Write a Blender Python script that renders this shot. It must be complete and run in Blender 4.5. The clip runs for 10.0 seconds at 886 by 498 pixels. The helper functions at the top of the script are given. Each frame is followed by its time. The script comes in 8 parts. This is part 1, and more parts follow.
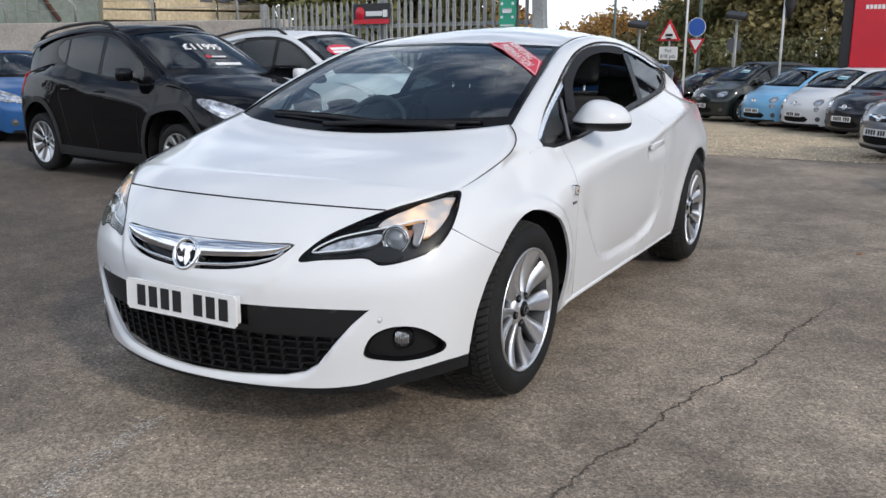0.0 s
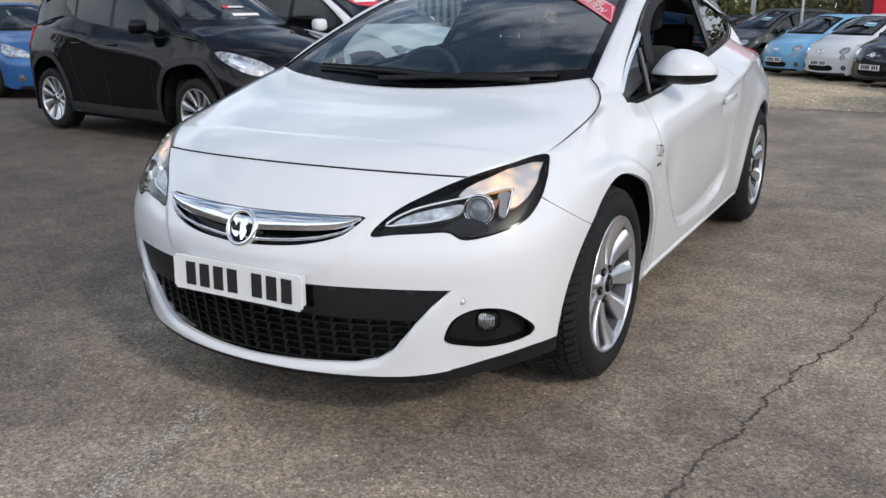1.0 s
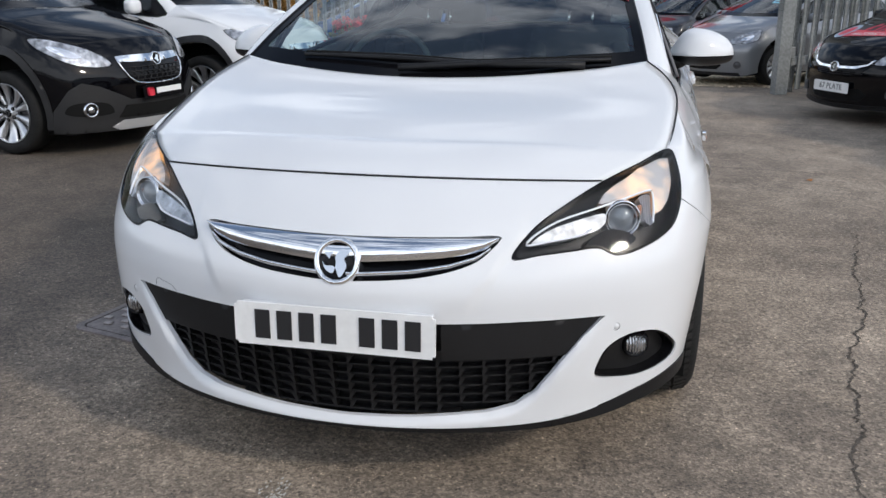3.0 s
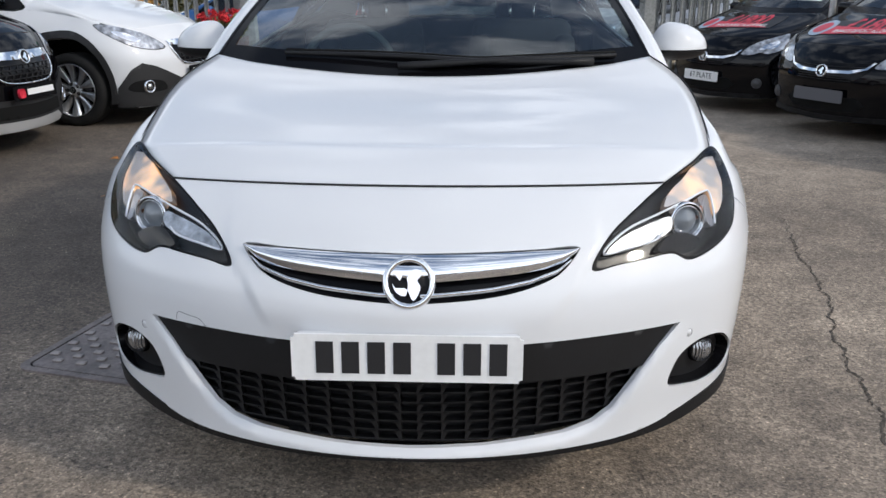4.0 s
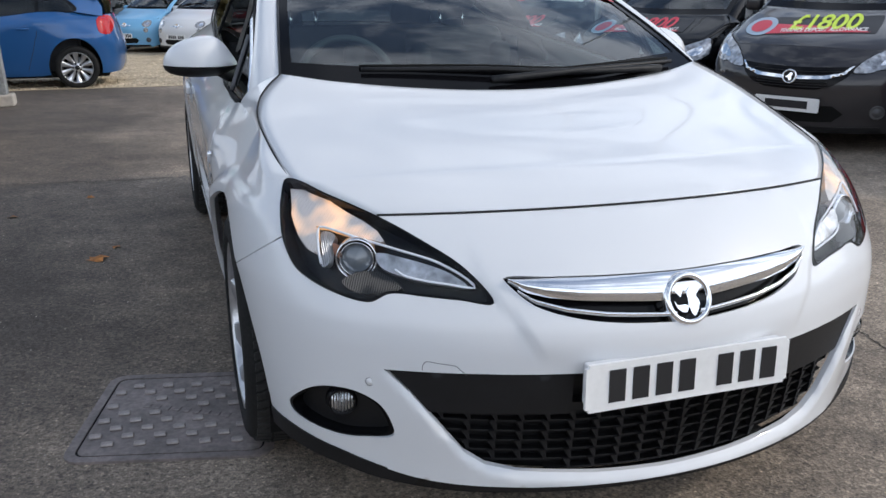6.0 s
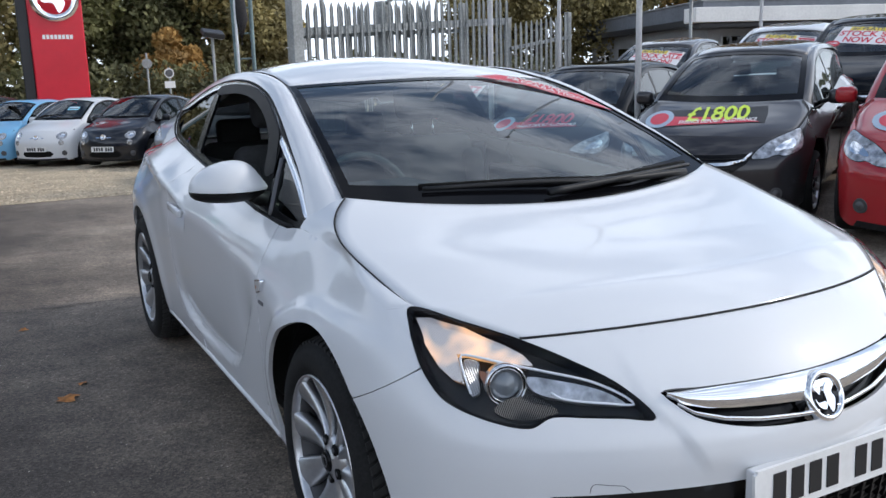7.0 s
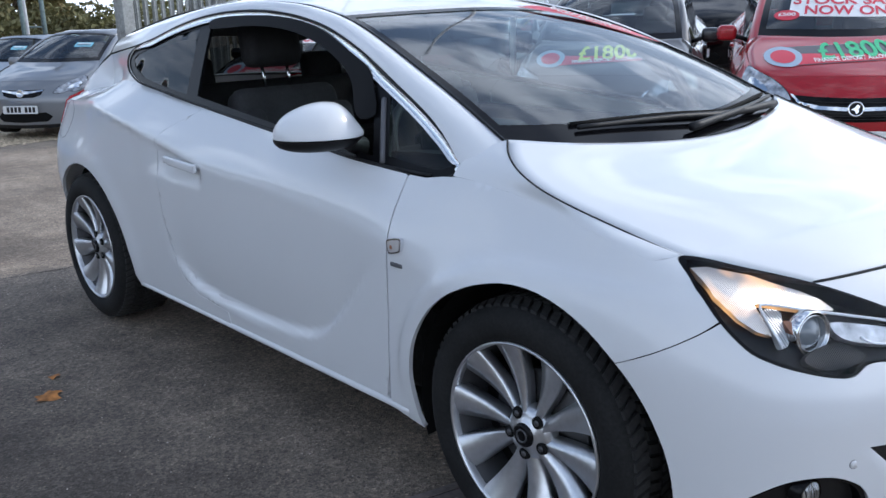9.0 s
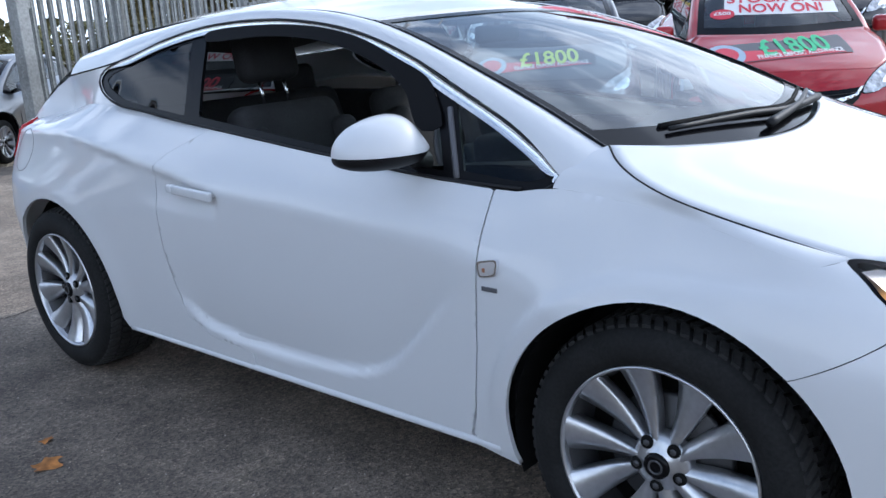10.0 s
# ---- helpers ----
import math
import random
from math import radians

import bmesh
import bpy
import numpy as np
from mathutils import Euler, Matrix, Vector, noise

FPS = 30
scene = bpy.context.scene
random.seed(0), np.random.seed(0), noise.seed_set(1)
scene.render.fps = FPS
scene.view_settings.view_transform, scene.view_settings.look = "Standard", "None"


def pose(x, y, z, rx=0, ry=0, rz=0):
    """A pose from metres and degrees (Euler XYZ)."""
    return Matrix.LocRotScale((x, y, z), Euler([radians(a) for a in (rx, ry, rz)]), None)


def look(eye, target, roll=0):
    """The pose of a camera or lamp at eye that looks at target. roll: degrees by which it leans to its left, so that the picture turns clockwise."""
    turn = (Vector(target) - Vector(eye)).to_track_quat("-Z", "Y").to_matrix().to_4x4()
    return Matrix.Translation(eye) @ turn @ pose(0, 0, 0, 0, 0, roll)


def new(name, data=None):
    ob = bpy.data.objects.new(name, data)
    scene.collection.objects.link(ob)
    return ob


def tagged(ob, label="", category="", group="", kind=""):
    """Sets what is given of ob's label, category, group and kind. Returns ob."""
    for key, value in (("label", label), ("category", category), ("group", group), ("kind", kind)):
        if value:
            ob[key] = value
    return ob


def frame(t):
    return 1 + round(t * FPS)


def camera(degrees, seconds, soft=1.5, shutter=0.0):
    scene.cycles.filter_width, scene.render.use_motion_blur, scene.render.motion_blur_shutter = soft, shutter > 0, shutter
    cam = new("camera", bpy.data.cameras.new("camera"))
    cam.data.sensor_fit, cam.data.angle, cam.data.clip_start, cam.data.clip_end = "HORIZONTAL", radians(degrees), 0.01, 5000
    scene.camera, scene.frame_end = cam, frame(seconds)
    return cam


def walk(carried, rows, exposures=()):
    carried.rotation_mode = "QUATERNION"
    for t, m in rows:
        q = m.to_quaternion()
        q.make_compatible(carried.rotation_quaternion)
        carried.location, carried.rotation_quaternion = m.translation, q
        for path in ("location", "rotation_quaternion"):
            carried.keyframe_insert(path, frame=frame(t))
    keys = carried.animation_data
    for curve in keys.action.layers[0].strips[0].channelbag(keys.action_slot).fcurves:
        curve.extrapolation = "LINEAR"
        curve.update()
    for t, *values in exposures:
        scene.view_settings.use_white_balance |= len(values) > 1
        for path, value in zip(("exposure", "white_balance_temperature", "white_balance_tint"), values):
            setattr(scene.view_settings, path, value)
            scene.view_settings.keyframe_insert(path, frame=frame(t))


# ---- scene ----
cam = camera(54.5, 10.0)
METRES, EYE, TILT, LEAN, TURN = 5.70, 1.3575, 0.0, 0.0, 29.05
ROWS = [
    (0.0, 0.0, 0.0, 0.0, 0.07, -13.3, -0.31),
    (0.5, -0.0178, 0.0313, -0.0044, -0.14, -15.19, 0.26),
    (1.0, -0.0448, 0.0585, -0.0036, 0.26, -16.43, 0.16),
    (1.5, -0.0927, 0.0825, -0.0055, -2.29, -15.87, -0.06),
    (2.0, -0.1302, 0.0988, -0.0078, -6.59, -16.09, -0.29),
    (2.5, -0.1692, 0.1294, -0.0075, -10.85, -17.19, 0.02),
    (4.0, -0.2879, 0.2231, -0.0076, -26.85, -18.05, -0.4),
    (4.5, -0.3237, 0.2592, -0.0047, -31.0, -19.42, -0.27),
    (5.0, -0.3767, 0.2875, -0.0026, -37.62, -19.94, -1.1),
    (5.5, -0.4138, 0.3249, -0.0068, -41.66, -19.81, -1.05),
    (7.0, -0.5164, 0.4606, 0.0079, -57.35, -11.79, 1.04),
    (7.5, -0.5293, 0.5111, 0.0103, -59.26, -10.67, 1.25),
    (8.0, -0.551, 0.5592, 0.008, -65.95, -11.8, 1.02),
    (8.5, -0.5649, 0.6001, 0.0047, -70.45, -13.66, 0.5),
    (9.0, -0.5534, 0.6477, 0.0009, -71.85, -15.5, 0.88),
    (9.5, -0.5492, 0.696, -0.0013, -74.27, -15.37, 1.56),
    (10.0, -0.5384, 0.7419, -0.0026, -79.34, -14.88, 2.69),
]
walk(cam, [(t, pose(0, 0, 0, 0.45, 0.35, 0) @ pose(2.192, -2.066, EYE, TILT, LEAN, TURN) @ pose(METRES * x, METRES * y, METRES * z, 90 + pitch, roll, yaw)) for t, x, y, z, yaw, pitch, roll in ROWS],
     exposures=[(0.0, 0.0, 6700, 10), (4.5, 0.10, 6750, 10), (7.0, 0.08, 6400, 10), (7.5, 0.0, 6350, 10), (8.5, 0.12, 6250, 10), (9.5, 0.40, 5960, 10), (10.0, 0.42, 5920, 10)])
import functools

# ---- light ----
world = bpy.data.worlds.new("sky")
scene.world = world
world.use_nodes = True
wn, wl = world.node_tree.nodes, world.node_tree.links
wn.clear()
SUN_EL, SUN_AZ = radians(33), radians(112)      # azimuth clockwise from +y
sky = wn.new("ShaderNodeTexSky")
sky.sky_type, sky.sun_disc, sky.sun_elevation, sky.sun_rotation = 'NISHITA', False, SUN_EL, SUN_AZ
tc = wn.new("ShaderNodeTexCoord")
cloud_map = wn.new("ShaderNodeMapping")
cloud_map.inputs["Scale"].default_value = (1.6, 1.6, 4.5)
cloud = wn.new("ShaderNodeTexNoise")
cloud.inputs["Scale"].default_value, cloud.inputs["Detail"].default_value, cloud.inputs["Roughness"].default_value = 2.2, 7.0, 0.6
cloud_ramp = wn.new("ShaderNodeValToRGB")
cloud_ramp.color_ramp.elements[0].position, cloud_ramp.color_ramp.elements[0].color = 0.46, (0.02, 0.02, 0.02, 1)
cloud_ramp.color_ramp.elements[1].position, cloud_ramp.color_ramp.elements[1].color = 0.60, (0.95, 0.95, 0.95, 1)
cloud_mix = wn.new("ShaderNodeMix")
cloud_mix.data_type = 'RGBA'
bg = wn.new("ShaderNodeBackground")
bg.inputs["Strength"].default_value = 0.148
wout = wn.new("ShaderNodeOutputWorld")
wl.new(tc.outputs["Generated"], cloud_map.inputs["Vector"])
wl.new(cloud_map.outputs["Vector"], cloud.inputs["Vector"])
wl.new(cloud.outputs["Fac"], cloud_ramp.inputs["Fac"])
up_axis = wn.new("ShaderNodeSeparateXYZ")
wl.new(tc.outputs["Generated"], up_axis.inputs["Vector"])
thin_up = wn.new("ShaderNodeMapRange")
thin_up.inputs["To Min"].default_value, thin_up.inputs["To Max"].default_value = 0.95, 0.55
wl.new(up_axis.outputs["Z"], thin_up.inputs["Value"])
cover = wn.new("ShaderNodeMath")
cover.operation = 'MULTIPLY'
wl.new(cloud_ramp.outputs["Color"], cover.inputs[0])
wl.new(thin_up.outputs["Result"], cover.inputs[1])
# unseen bright bank low towards -y, added to light the car's front
bank_y = wn.new("ShaderNodeMapRange")
bank_y.interpolation_type = 'SMOOTHSTEP'
for k_, x_ in (("From Min", 0.35), ("From Max", -0.75), ("To Min", 0.0), ("To Max", 0.75)):
    bank_y.inputs[k_].default_value = x_
wl.new(up_axis.outputs["Y"], bank_y.inputs["Value"])
bank_z = wn.new("ShaderNodeMapRange")
bank_z.interpolation_type = 'SMOOTHSTEP'
for k_, x_ in (("From Min", 0.0), ("From Max", 0.75), ("To Min", 1.0), ("To Max", 0.0)):
    bank_z.inputs[k_].default_value = x_
wl.new(up_axis.outputs["Z"], bank_z.inputs["Value"])
bank = wn.new("ShaderNodeMath")
bank.operation = 'MULTIPLY'
wl.new(bank_y.outputs["Result"], bank.inputs[0])
wl.new(bank_z.outputs["Result"], bank.inputs[1])
both = wn.new("ShaderNodeMath")
both.operation, both.use_clamp = 'ADD', True
wl.new(cover.outputs["Value"], both.inputs[0])
wl.new(bank.outputs["Value"], both.inputs[1])
sun_way = (math.sin(SUN_AZ) * math.cos(SUN_EL), math.cos(SUN_AZ) * math.cos(SUN_EL), math.sin(SUN_EL))
toward = wn.new("ShaderNodeVectorMath")
toward.operation = 'DOT_PRODUCT'
toward.inputs[1].default_value = sun_way
wl.new(tc.outputs["Generated"], toward.inputs[0])
veil = wn.new("ShaderNodeMapRange")
veil.interpolation_type = 'SMOOTHSTEP'
for k_, x_ in (("From Min", 0.55), ("From Max", 1.0), ("To Min", 0.0), ("To Max", 0.25)):
    veil.inputs[k_].default_value = x_
wl.new(toward.outputs["Value"], veil.inputs["Value"])
haze = wn.new("ShaderNodeMapRange")
haze.interpolation_type = 'SMOOTHSTEP'
for k_, x_ in (("From Min", 0.0), ("From Max", 0.42), ("To Min", 0.7), ("To Max", 0.0)):
    haze.inputs[k_].default_value = x_
wl.new(up_axis.outputs["Z"], haze.inputs["Value"])
hazy = wn.new("ShaderNodeMath")
hazy.operation = 'ADD'
wl.new(both.outputs["Value"], hazy.inputs[0])
wl.new(haze.outputs["Result"], hazy.inputs[1])
veiled = wn.new("ShaderNodeMath")
veiled.operation, veiled.use_clamp = 'ADD', True
wl.new(hazy.outputs["Value"], veiled.inputs[0])
wl.new(veil.outputs["Result"], veiled.inputs[1])
shine = wn.new("ShaderNodeMapRange")
for k_, x_ in (("From Min", 0.2), ("From Max", 1.0), ("To Min", 1.0), ("To Max", 1.25)):
    shine.inputs[k_].default_value = x_
wl.new(toward.outputs["Value"], shine.inputs["Value"])
lit_cloud = wn.new("ShaderNodeVectorMath")
lit_cloud.operation = 'SCALE'
lit_cloud.inputs[0].default_value = (8.8, 9.6, 10.9)
wl.new(shine.outputs["Result"], lit_cloud.inputs["Scale"])
wl.new(lit_cloud.outputs["Vector"], cloud_mix.inputs["B"])
wl.new(veiled.outputs["Value"], cloud_mix.inputs["Factor"])
wl.new(sky.outputs["Color"], cloud_mix.inputs["A"])
wl.new(cloud_mix.outputs["Result"], bg.inputs["Color"])
wl.new(bg.outputs["Background"], wout.inputs["Surface"])
sun = new("sun", bpy.data.lights.new("sun", 'SUN'))
sun.data.energy, sun.data.angle, sun.data.color = 1.35, radians(4), (1.0, 0.94, 0.85)
sun.matrix_basis = look((30 * math.sin(SUN_AZ) * math.cos(SUN_EL), 30 * math.cos(SUN_AZ) * math.cos(SUN_EL), 30 * math.sin(SUN_EL)), (0, 0, 0))

# ---- materials ----
def mat(name, color=(0.8, 0.8, 0.8), rough=0.5, metal=0.0, coat=0.0, emit=None, emit_strength=0.0, spec=0.5):
    m = bpy.data.materials.new(name)
    m.use_nodes = True
    b = m.node_tree.nodes["Principled BSDF"]
    b.inputs["Base Color"].default_value = (*color, 1)
    b.inputs["Roughness"].default_value, b.inputs["Metallic"].default_value = rough, metal
    b.inputs["Coat Weight"].default_value, b.inputs["Coat Roughness"].default_value = coat, 0.03
    b.inputs["Specular IOR Level"].default_value = spec
    if emit:
        b.inputs["Emission Color"].default_value, b.inputs["Emission Strength"].default_value = (*emit, 1), emit_strength
    return m


def grain(m, scale=40.0, amount=0.25, bump=0.15, scale2=2.0, amount2=0.2, depth=0.01, rough_var=0.0):
    """Two scales of variation in colour, and fine relief, on a principled material."""
    n, l = m.node_tree.nodes, m.node_tree.links
    b = n["Principled BSDF"]
    base = tuple(b.inputs["Base Color"].default_value)
    co = n.new("ShaderNodeTexCoord")
    fac = None
    col = None
    for sc, am in ((scale, amount), (scale2, amount2)):
        t = n.new("ShaderNodeTexNoise")
        t.inputs["Scale"].default_value, t.inputs["Detail"].default_value = sc, 6.0
        l.new(co.outputs["Object"], t.inputs["Vector"])
        r = n.new("ShaderNodeMapRange")
        r.inputs["From Min"].default_value, r.inputs["From Max"].default_value = 0.3, 0.7
        r.inputs["To Min"].default_value, r.inputs["To Max"].default_value = 1 - am, 1 + am
        l.new(t.outputs["Fac"], r.inputs["Value"])
        x = n.new("ShaderNodeMix")
        x.data_type, x.blend_type = 'RGBA', 'MULTIPLY'
        x.inputs["Factor"].default_value = 1.0
        if col is None:
            x.inputs["A"].default_value = base
            fac = t
        else:
            l.new(col, x.inputs["A"])
        l.new(r.outputs["Result"], x.inputs["B"])
        col = x.outputs["Result"]
    l.new(col, b.inputs["Base Color"])
    if bump:
        bp = n.new("ShaderNodeBump")
        bp.inputs["Strength"].default_value, bp.inputs["Distance"].default_value = bump, depth
        l.new(fac.outputs["Fac"], bp.inputs["Height"])
        l.new(bp.outputs["Normal"], b.inputs["Normal"])
    return m


def paint(name, color, flake=0.0, coat=1.0):
    m = mat(name, color, 0.4, flake, coat, spec=0.15 if coat > 0.9 else 0.0)
    n, l = m.node_tree.nodes, m.node_tree.links
    b = n["Principled BSDF"]
    t = n.new("ShaderNodeTexNoise")
    t.inputs["Scale"].default_value, t.inputs["Detail"].default_value = 6.0, 8.0
    co = n.new("ShaderNodeTexCoord")
    l.new(co.outputs["Object"], t.inputs["Vector"])
    r = n.new("ShaderNodeMapRange")
    r.inputs["From Min"].default_value, r.inputs["From Max"].default_value = 0.35, 0.75
    r.inputs["To Min"].default_value, r.inputs["To Max"].default_value = 0.03, 0.10
    l.new(t.outputs["Fac"], r.inputs["Value"])
    l.new(r.outputs["Result"], b.inputs["Coat Roughness"])
    return m


def glass_mat(name, tint=(0.6, 0.68, 0.66), gloss_rough=0.01, ior=1.75):
    """Tinted thin sheet glass: a clear tint with a Fresnel gloss over it."""
    m = bpy.data.materials.new(name)
    m.use_nodes = True
    n, l = m.node_tree.nodes, m.node_tree.links
    n.clear()
    tr = n.new("ShaderNodeBsdfTransparent")
    tr.inputs["Color"].default_value = (*tint, 1)
    gl = n.new("ShaderNodeBsdfGlossy")
    gl.inputs["Roughness"].default_value = gloss_rough
    lw = n.new("ShaderNodeLayerWeight")
    lw.inputs["Blend"].default_value = 0.5
    pw = n.new("ShaderNodeMath")
    pw.operation = 'POWER'
    pw.inputs[1].default_value = 4.6
    l.new(lw.outputs["Facing"], pw.inputs[0])
    fr = n.new("ShaderNodeMapRange")
    fr.inputs["To Min"].default_value = ((ior - 1) / (ior + 1)) ** 2
    l.new(pw.outputs["Value"], fr.inputs["Value"])
    mx = n.new("ShaderNodeMixShader")
    o = n.new("ShaderNodeOutputMaterial")
    l.new(fr.outputs["Result"], mx.inputs["Fac"])
    l.new(tr.outputs["BSDF"], mx.inputs[1])
    l.new(gl.outputs["BSDF"], mx.inputs[2])
    l.new(mx.outputs["Shader"], o.inputs["Surface"])
    return m


M_white = paint("white_paint", (0.69, 0.70, 0.715))
M_black_paint = paint("black_paint", (0.0025, 0.0025, 0.0035), 0.0, 0.6)
M_grey_paint = paint("dark_grey_paint", (0.035, 0.033, 0.036), 0.3)
M_navy_paint = paint("navy_paint", (0.010, 0.012, 0.018), 0.2)
M_red_paint = paint("red_paint", (0.36, 0.012, 0.018))
M_blue_paint = paint("blue_paint", (0.02, 0.10, 0.28), 0.3)
M_lightblue_paint = paint("light_blue_paint", (0.17, 0.42, 0.66))
M_silver_paint = paint("silver_paint", (0.34, 0.37, 0.42), 0.6)
M_steel_paint = paint("steel_grey_paint", (0.225, 0.235, 0.25), 0.5)
M_green_paint = paint("dark_green_paint", (0.012, 0.018, 0.017), 0.2)
M_trim = grain(mat("black_trim", (0.009, 0.009, 0.010), 0.5, spec=0.3), 400, 0.2, 0.25, 5, 0.2, 0.001)
M_gloss_black = mat("gloss_black", (0.005, 0.005, 0.006), 0.14, spec=0.15)
M_frit = mat("screen_border", (0.004, 0.004, 0.005), 0.10, spec=0.06)
M_window_black = mat("window_frame_black", (0.006, 0.006, 0.007), 0.22, spec=0.12)
M_seam = mat("seam_dark", (0.012, 0.012, 0.013), 0.8)
M_under = mat("underbody", (0.007, 0.007, 0.007), 0.9, spec=0.2)
M_tyre = grain(mat("tyre_rubber", (0.013, 0.013, 0.013), 0.8, spec=0.25), 120, 0.3, 0.2, 8, 0.3, 0.002)
M_tread = grain(mat("tread_rubber", (0.019, 0.0185, 0.018), 0.85), 90, 0.3, 0.1, 8, 0.3, 0.002)
M_alloy = grain(mat("alloy", (0.60, 0.61, 0.63), 0.28, 0.85), 60, 0.06, 0.0, 7, 0.08)
# Dark copy of the alloy; shade inside the wheels is put into its colour.
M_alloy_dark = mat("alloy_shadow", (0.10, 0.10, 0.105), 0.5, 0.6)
M_chrome = mat("chrome", (0.82, 0.83, 0.85), 0.06, 1.0)
M_bright = mat("bright_trim", (0.90, 0.91, 0.93), 0.22, 0.9)
M_plate = grain(mat("plate_white", (0.78, 0.78, 0.77), 0.35), 60, 0.03, 0.0, 9, 0.05)
M_ink = mat("ink_black", (0.012, 0.012, 0.014), 0.5)
M_ink_grey = mat("ink_grey", (0.10, 0.10, 0.11), 0.5)
M_glass = glass_mat("screen_glass", (0.56, 0.70, 0.69), 0.006, 2.05)
M_glass_side = glass_mat("side_glass", (0.36, 0.39, 0.38), 0.01, 1.4)
M_glass_dark = glass_mat("privacy_glass", (0.10, 0.11, 0.11), 0.01, 1.5)
M_lens = glass_mat("clear_lens", (0.95, 0.96, 0.97), 0.02, 1.32)
M_reflector = mat("lamp_reflector", (0.75, 0.76, 0.78), 0.18, 1.0)
M_amber = mat("amber_lamp", (0.66, 0.63, 0.60), 0.20, 0.45, 0.0, (1.0, 0.50, 0.16), 0.6)


def patchy_glow(m):
    """A lit lamp's facets: bright patches between dimmer ones, with fine ribs."""
    n, l = m.node_tree.nodes, m.node_tree.links
    b = n["Principled BSDF"]
    co = n.new("ShaderNodeTexCoord")
    t = n.new("ShaderNodeTexNoise")
    t.inputs["Scale"].default_value, t.inputs["Detail"].default_value = 15.0, 1.0
    l.new(co.outputs["Object"], t.inputs["Vector"])
    r = n.new("ShaderNodeMapRange")
    r.inputs["From Min"].default_value, r.inputs["From Max"].default_value = 0.44, 0.70
    r.inputs["To Min"].default_value, r.inputs["To Max"].default_value = 0.03, 0.80
    l.new(t.outputs["Fac"], r.inputs["Value"])
    l.new(r.outputs["Result"], b.inputs["Emission Strength"])
    w = n.new("ShaderNodeTexWave")
    w.inputs["Scale"].default_value, w.inputs["Distortion"].default_value = 110, 0.6
    l.new(co.outputs["Object"], w.inputs["Vector"])
    bp = n.new("ShaderNodeBump")
    bp.inputs["Strength"].default_value, bp.inputs["Distance"].default_value = 0.35, 0.003
    l.new(w.outputs["Fac"], bp.inputs["Height"])
    l.new(bp.outputs["Normal"], b.inputs["Normal"])


patchy_glow(M_amber)
M_lamp_dark = mat("lamp_housing", (0.006, 0.0065, 0.008), 0.3, spec=0.3)
M_light_strip = mat("light_strip_white", (0.80, 0.82, 0.86), 0.2)
M_orange_dim = mat("amber_plastic", (0.30, 0.13, 0.07), 0.3)
def ribbed(name, color, rough, metal, scale):
    m = mat(name, color, rough, metal)
    n, l = m.node_tree.nodes, m.node_tree.links
    w = n.new("ShaderNodeTexWave")
    w.inputs["Scale"].default_value, w.inputs["Distortion"].default_value = scale, 0.4
    co = n.new("ShaderNodeTexCoord")
    l.new(co.outputs["Object"], w.inputs["Vector"])
    bp = n.new("ShaderNodeBump")
    bp.inputs["Strength"].default_value, bp.inputs["Distance"].default_value = 0.9, 0.006
    l.new(w.outputs["Fac"], bp.inputs["Height"])
    l.new(bp.outputs["Normal"], n["Principled BSDF"].inputs["Normal"])
    return m
M_ribbed = ribbed("ribbed_reflector", (0.62, 0.63, 0.66), 0.36, 0.9, 70)
M_ribbed_dim = ribbed("dim_ribbed_reflector", (0.05, 0.052, 0.056), 0.45, 0.7, 90)
M_running = grain(mat("running_lamp_reflector", (0.50, 0.51, 0.53), 0.38, 0.85), 60, 0.25, 0.0, 22, 0.35)
M_fog = ribbed("fog_glass", (0.50, 0.51, 0.53), 0.10, 0.85, 45)
M_projector = mat("projector_glass", (0.16, 0.18, 0.20), 0.05, 0.0, 1.0)
M_lamp_red = mat("red_lamp", (0.45, 0.01, 0.015), 0.12)
M_interior = grain(mat("interior_dark", (0.026, 0.026, 0.028), 0.8), 90, 0.3, 0.2, 6, 0.2, 0.003)
M_seat = grain(mat("seat_cloth", (0.030, 0.030, 0.032), 0.9), 260, 0.4, 0.4, 9, 0.25, 0.002)
M_red_card = mat("red_card", (0.62, 0.03, 0.06), 0.45)
M_white_card = mat("white_card", (0.80, 0.80, 0.79), 0.45)
M_yellow_card = mat("yellow_card", (0.80, 0.62, 0.06), 0.45)
M_lime = mat("lime_print", (0.62, 0.78, 0.05), 0.45)
M_green_print = mat("green_print", (0.03, 0.48, 0.20), 0.45)
M_lightblue_card = mat("light_blue_card", (0.25, 0.60, 0.75), 0.45)
M_pale_blue = mat("pale_blue_print", (0.35, 0.45, 0.55), 0.45)
M_galv = grain(mat("galvanised_steel", (0.29, 0.30, 0.295), 0.55, 0.3), 30, 0.2, 0.1, 1.2, 0.3, 0.002)
M_pole_white = grain(mat("white_pole", (0.72, 0.73, 0.74), 0.4), 30, 0.08, 0.0, 3, 0.1)
M_sign_red = grain(mat("sign_red", (0.60, 0.012, 0.03), 0.3), 3, 0.05, 0.0, 0.6, 0.08)
M_sign_dark = mat("sign_dark", (0.02, 0.02, 0.022), 0.5)
M_leaf_a = grain(mat("leaves_green", (0.155, 0.152, 0.055), 0.7), 0.9, 0.5, 0.0, 0.12, 0.45)
M_leaf_b = grain(mat("leaves_olive", (0.240, 0.195, 0.075), 0.7), 0.9, 0.5, 0.0, 0.12, 0.45)
M_leaf_c = grain(mat("leaves_orange", (0.380, 0.215, 0.060), 0.7), 0.9, 0.4, 0.0, 0.2, 0.4)
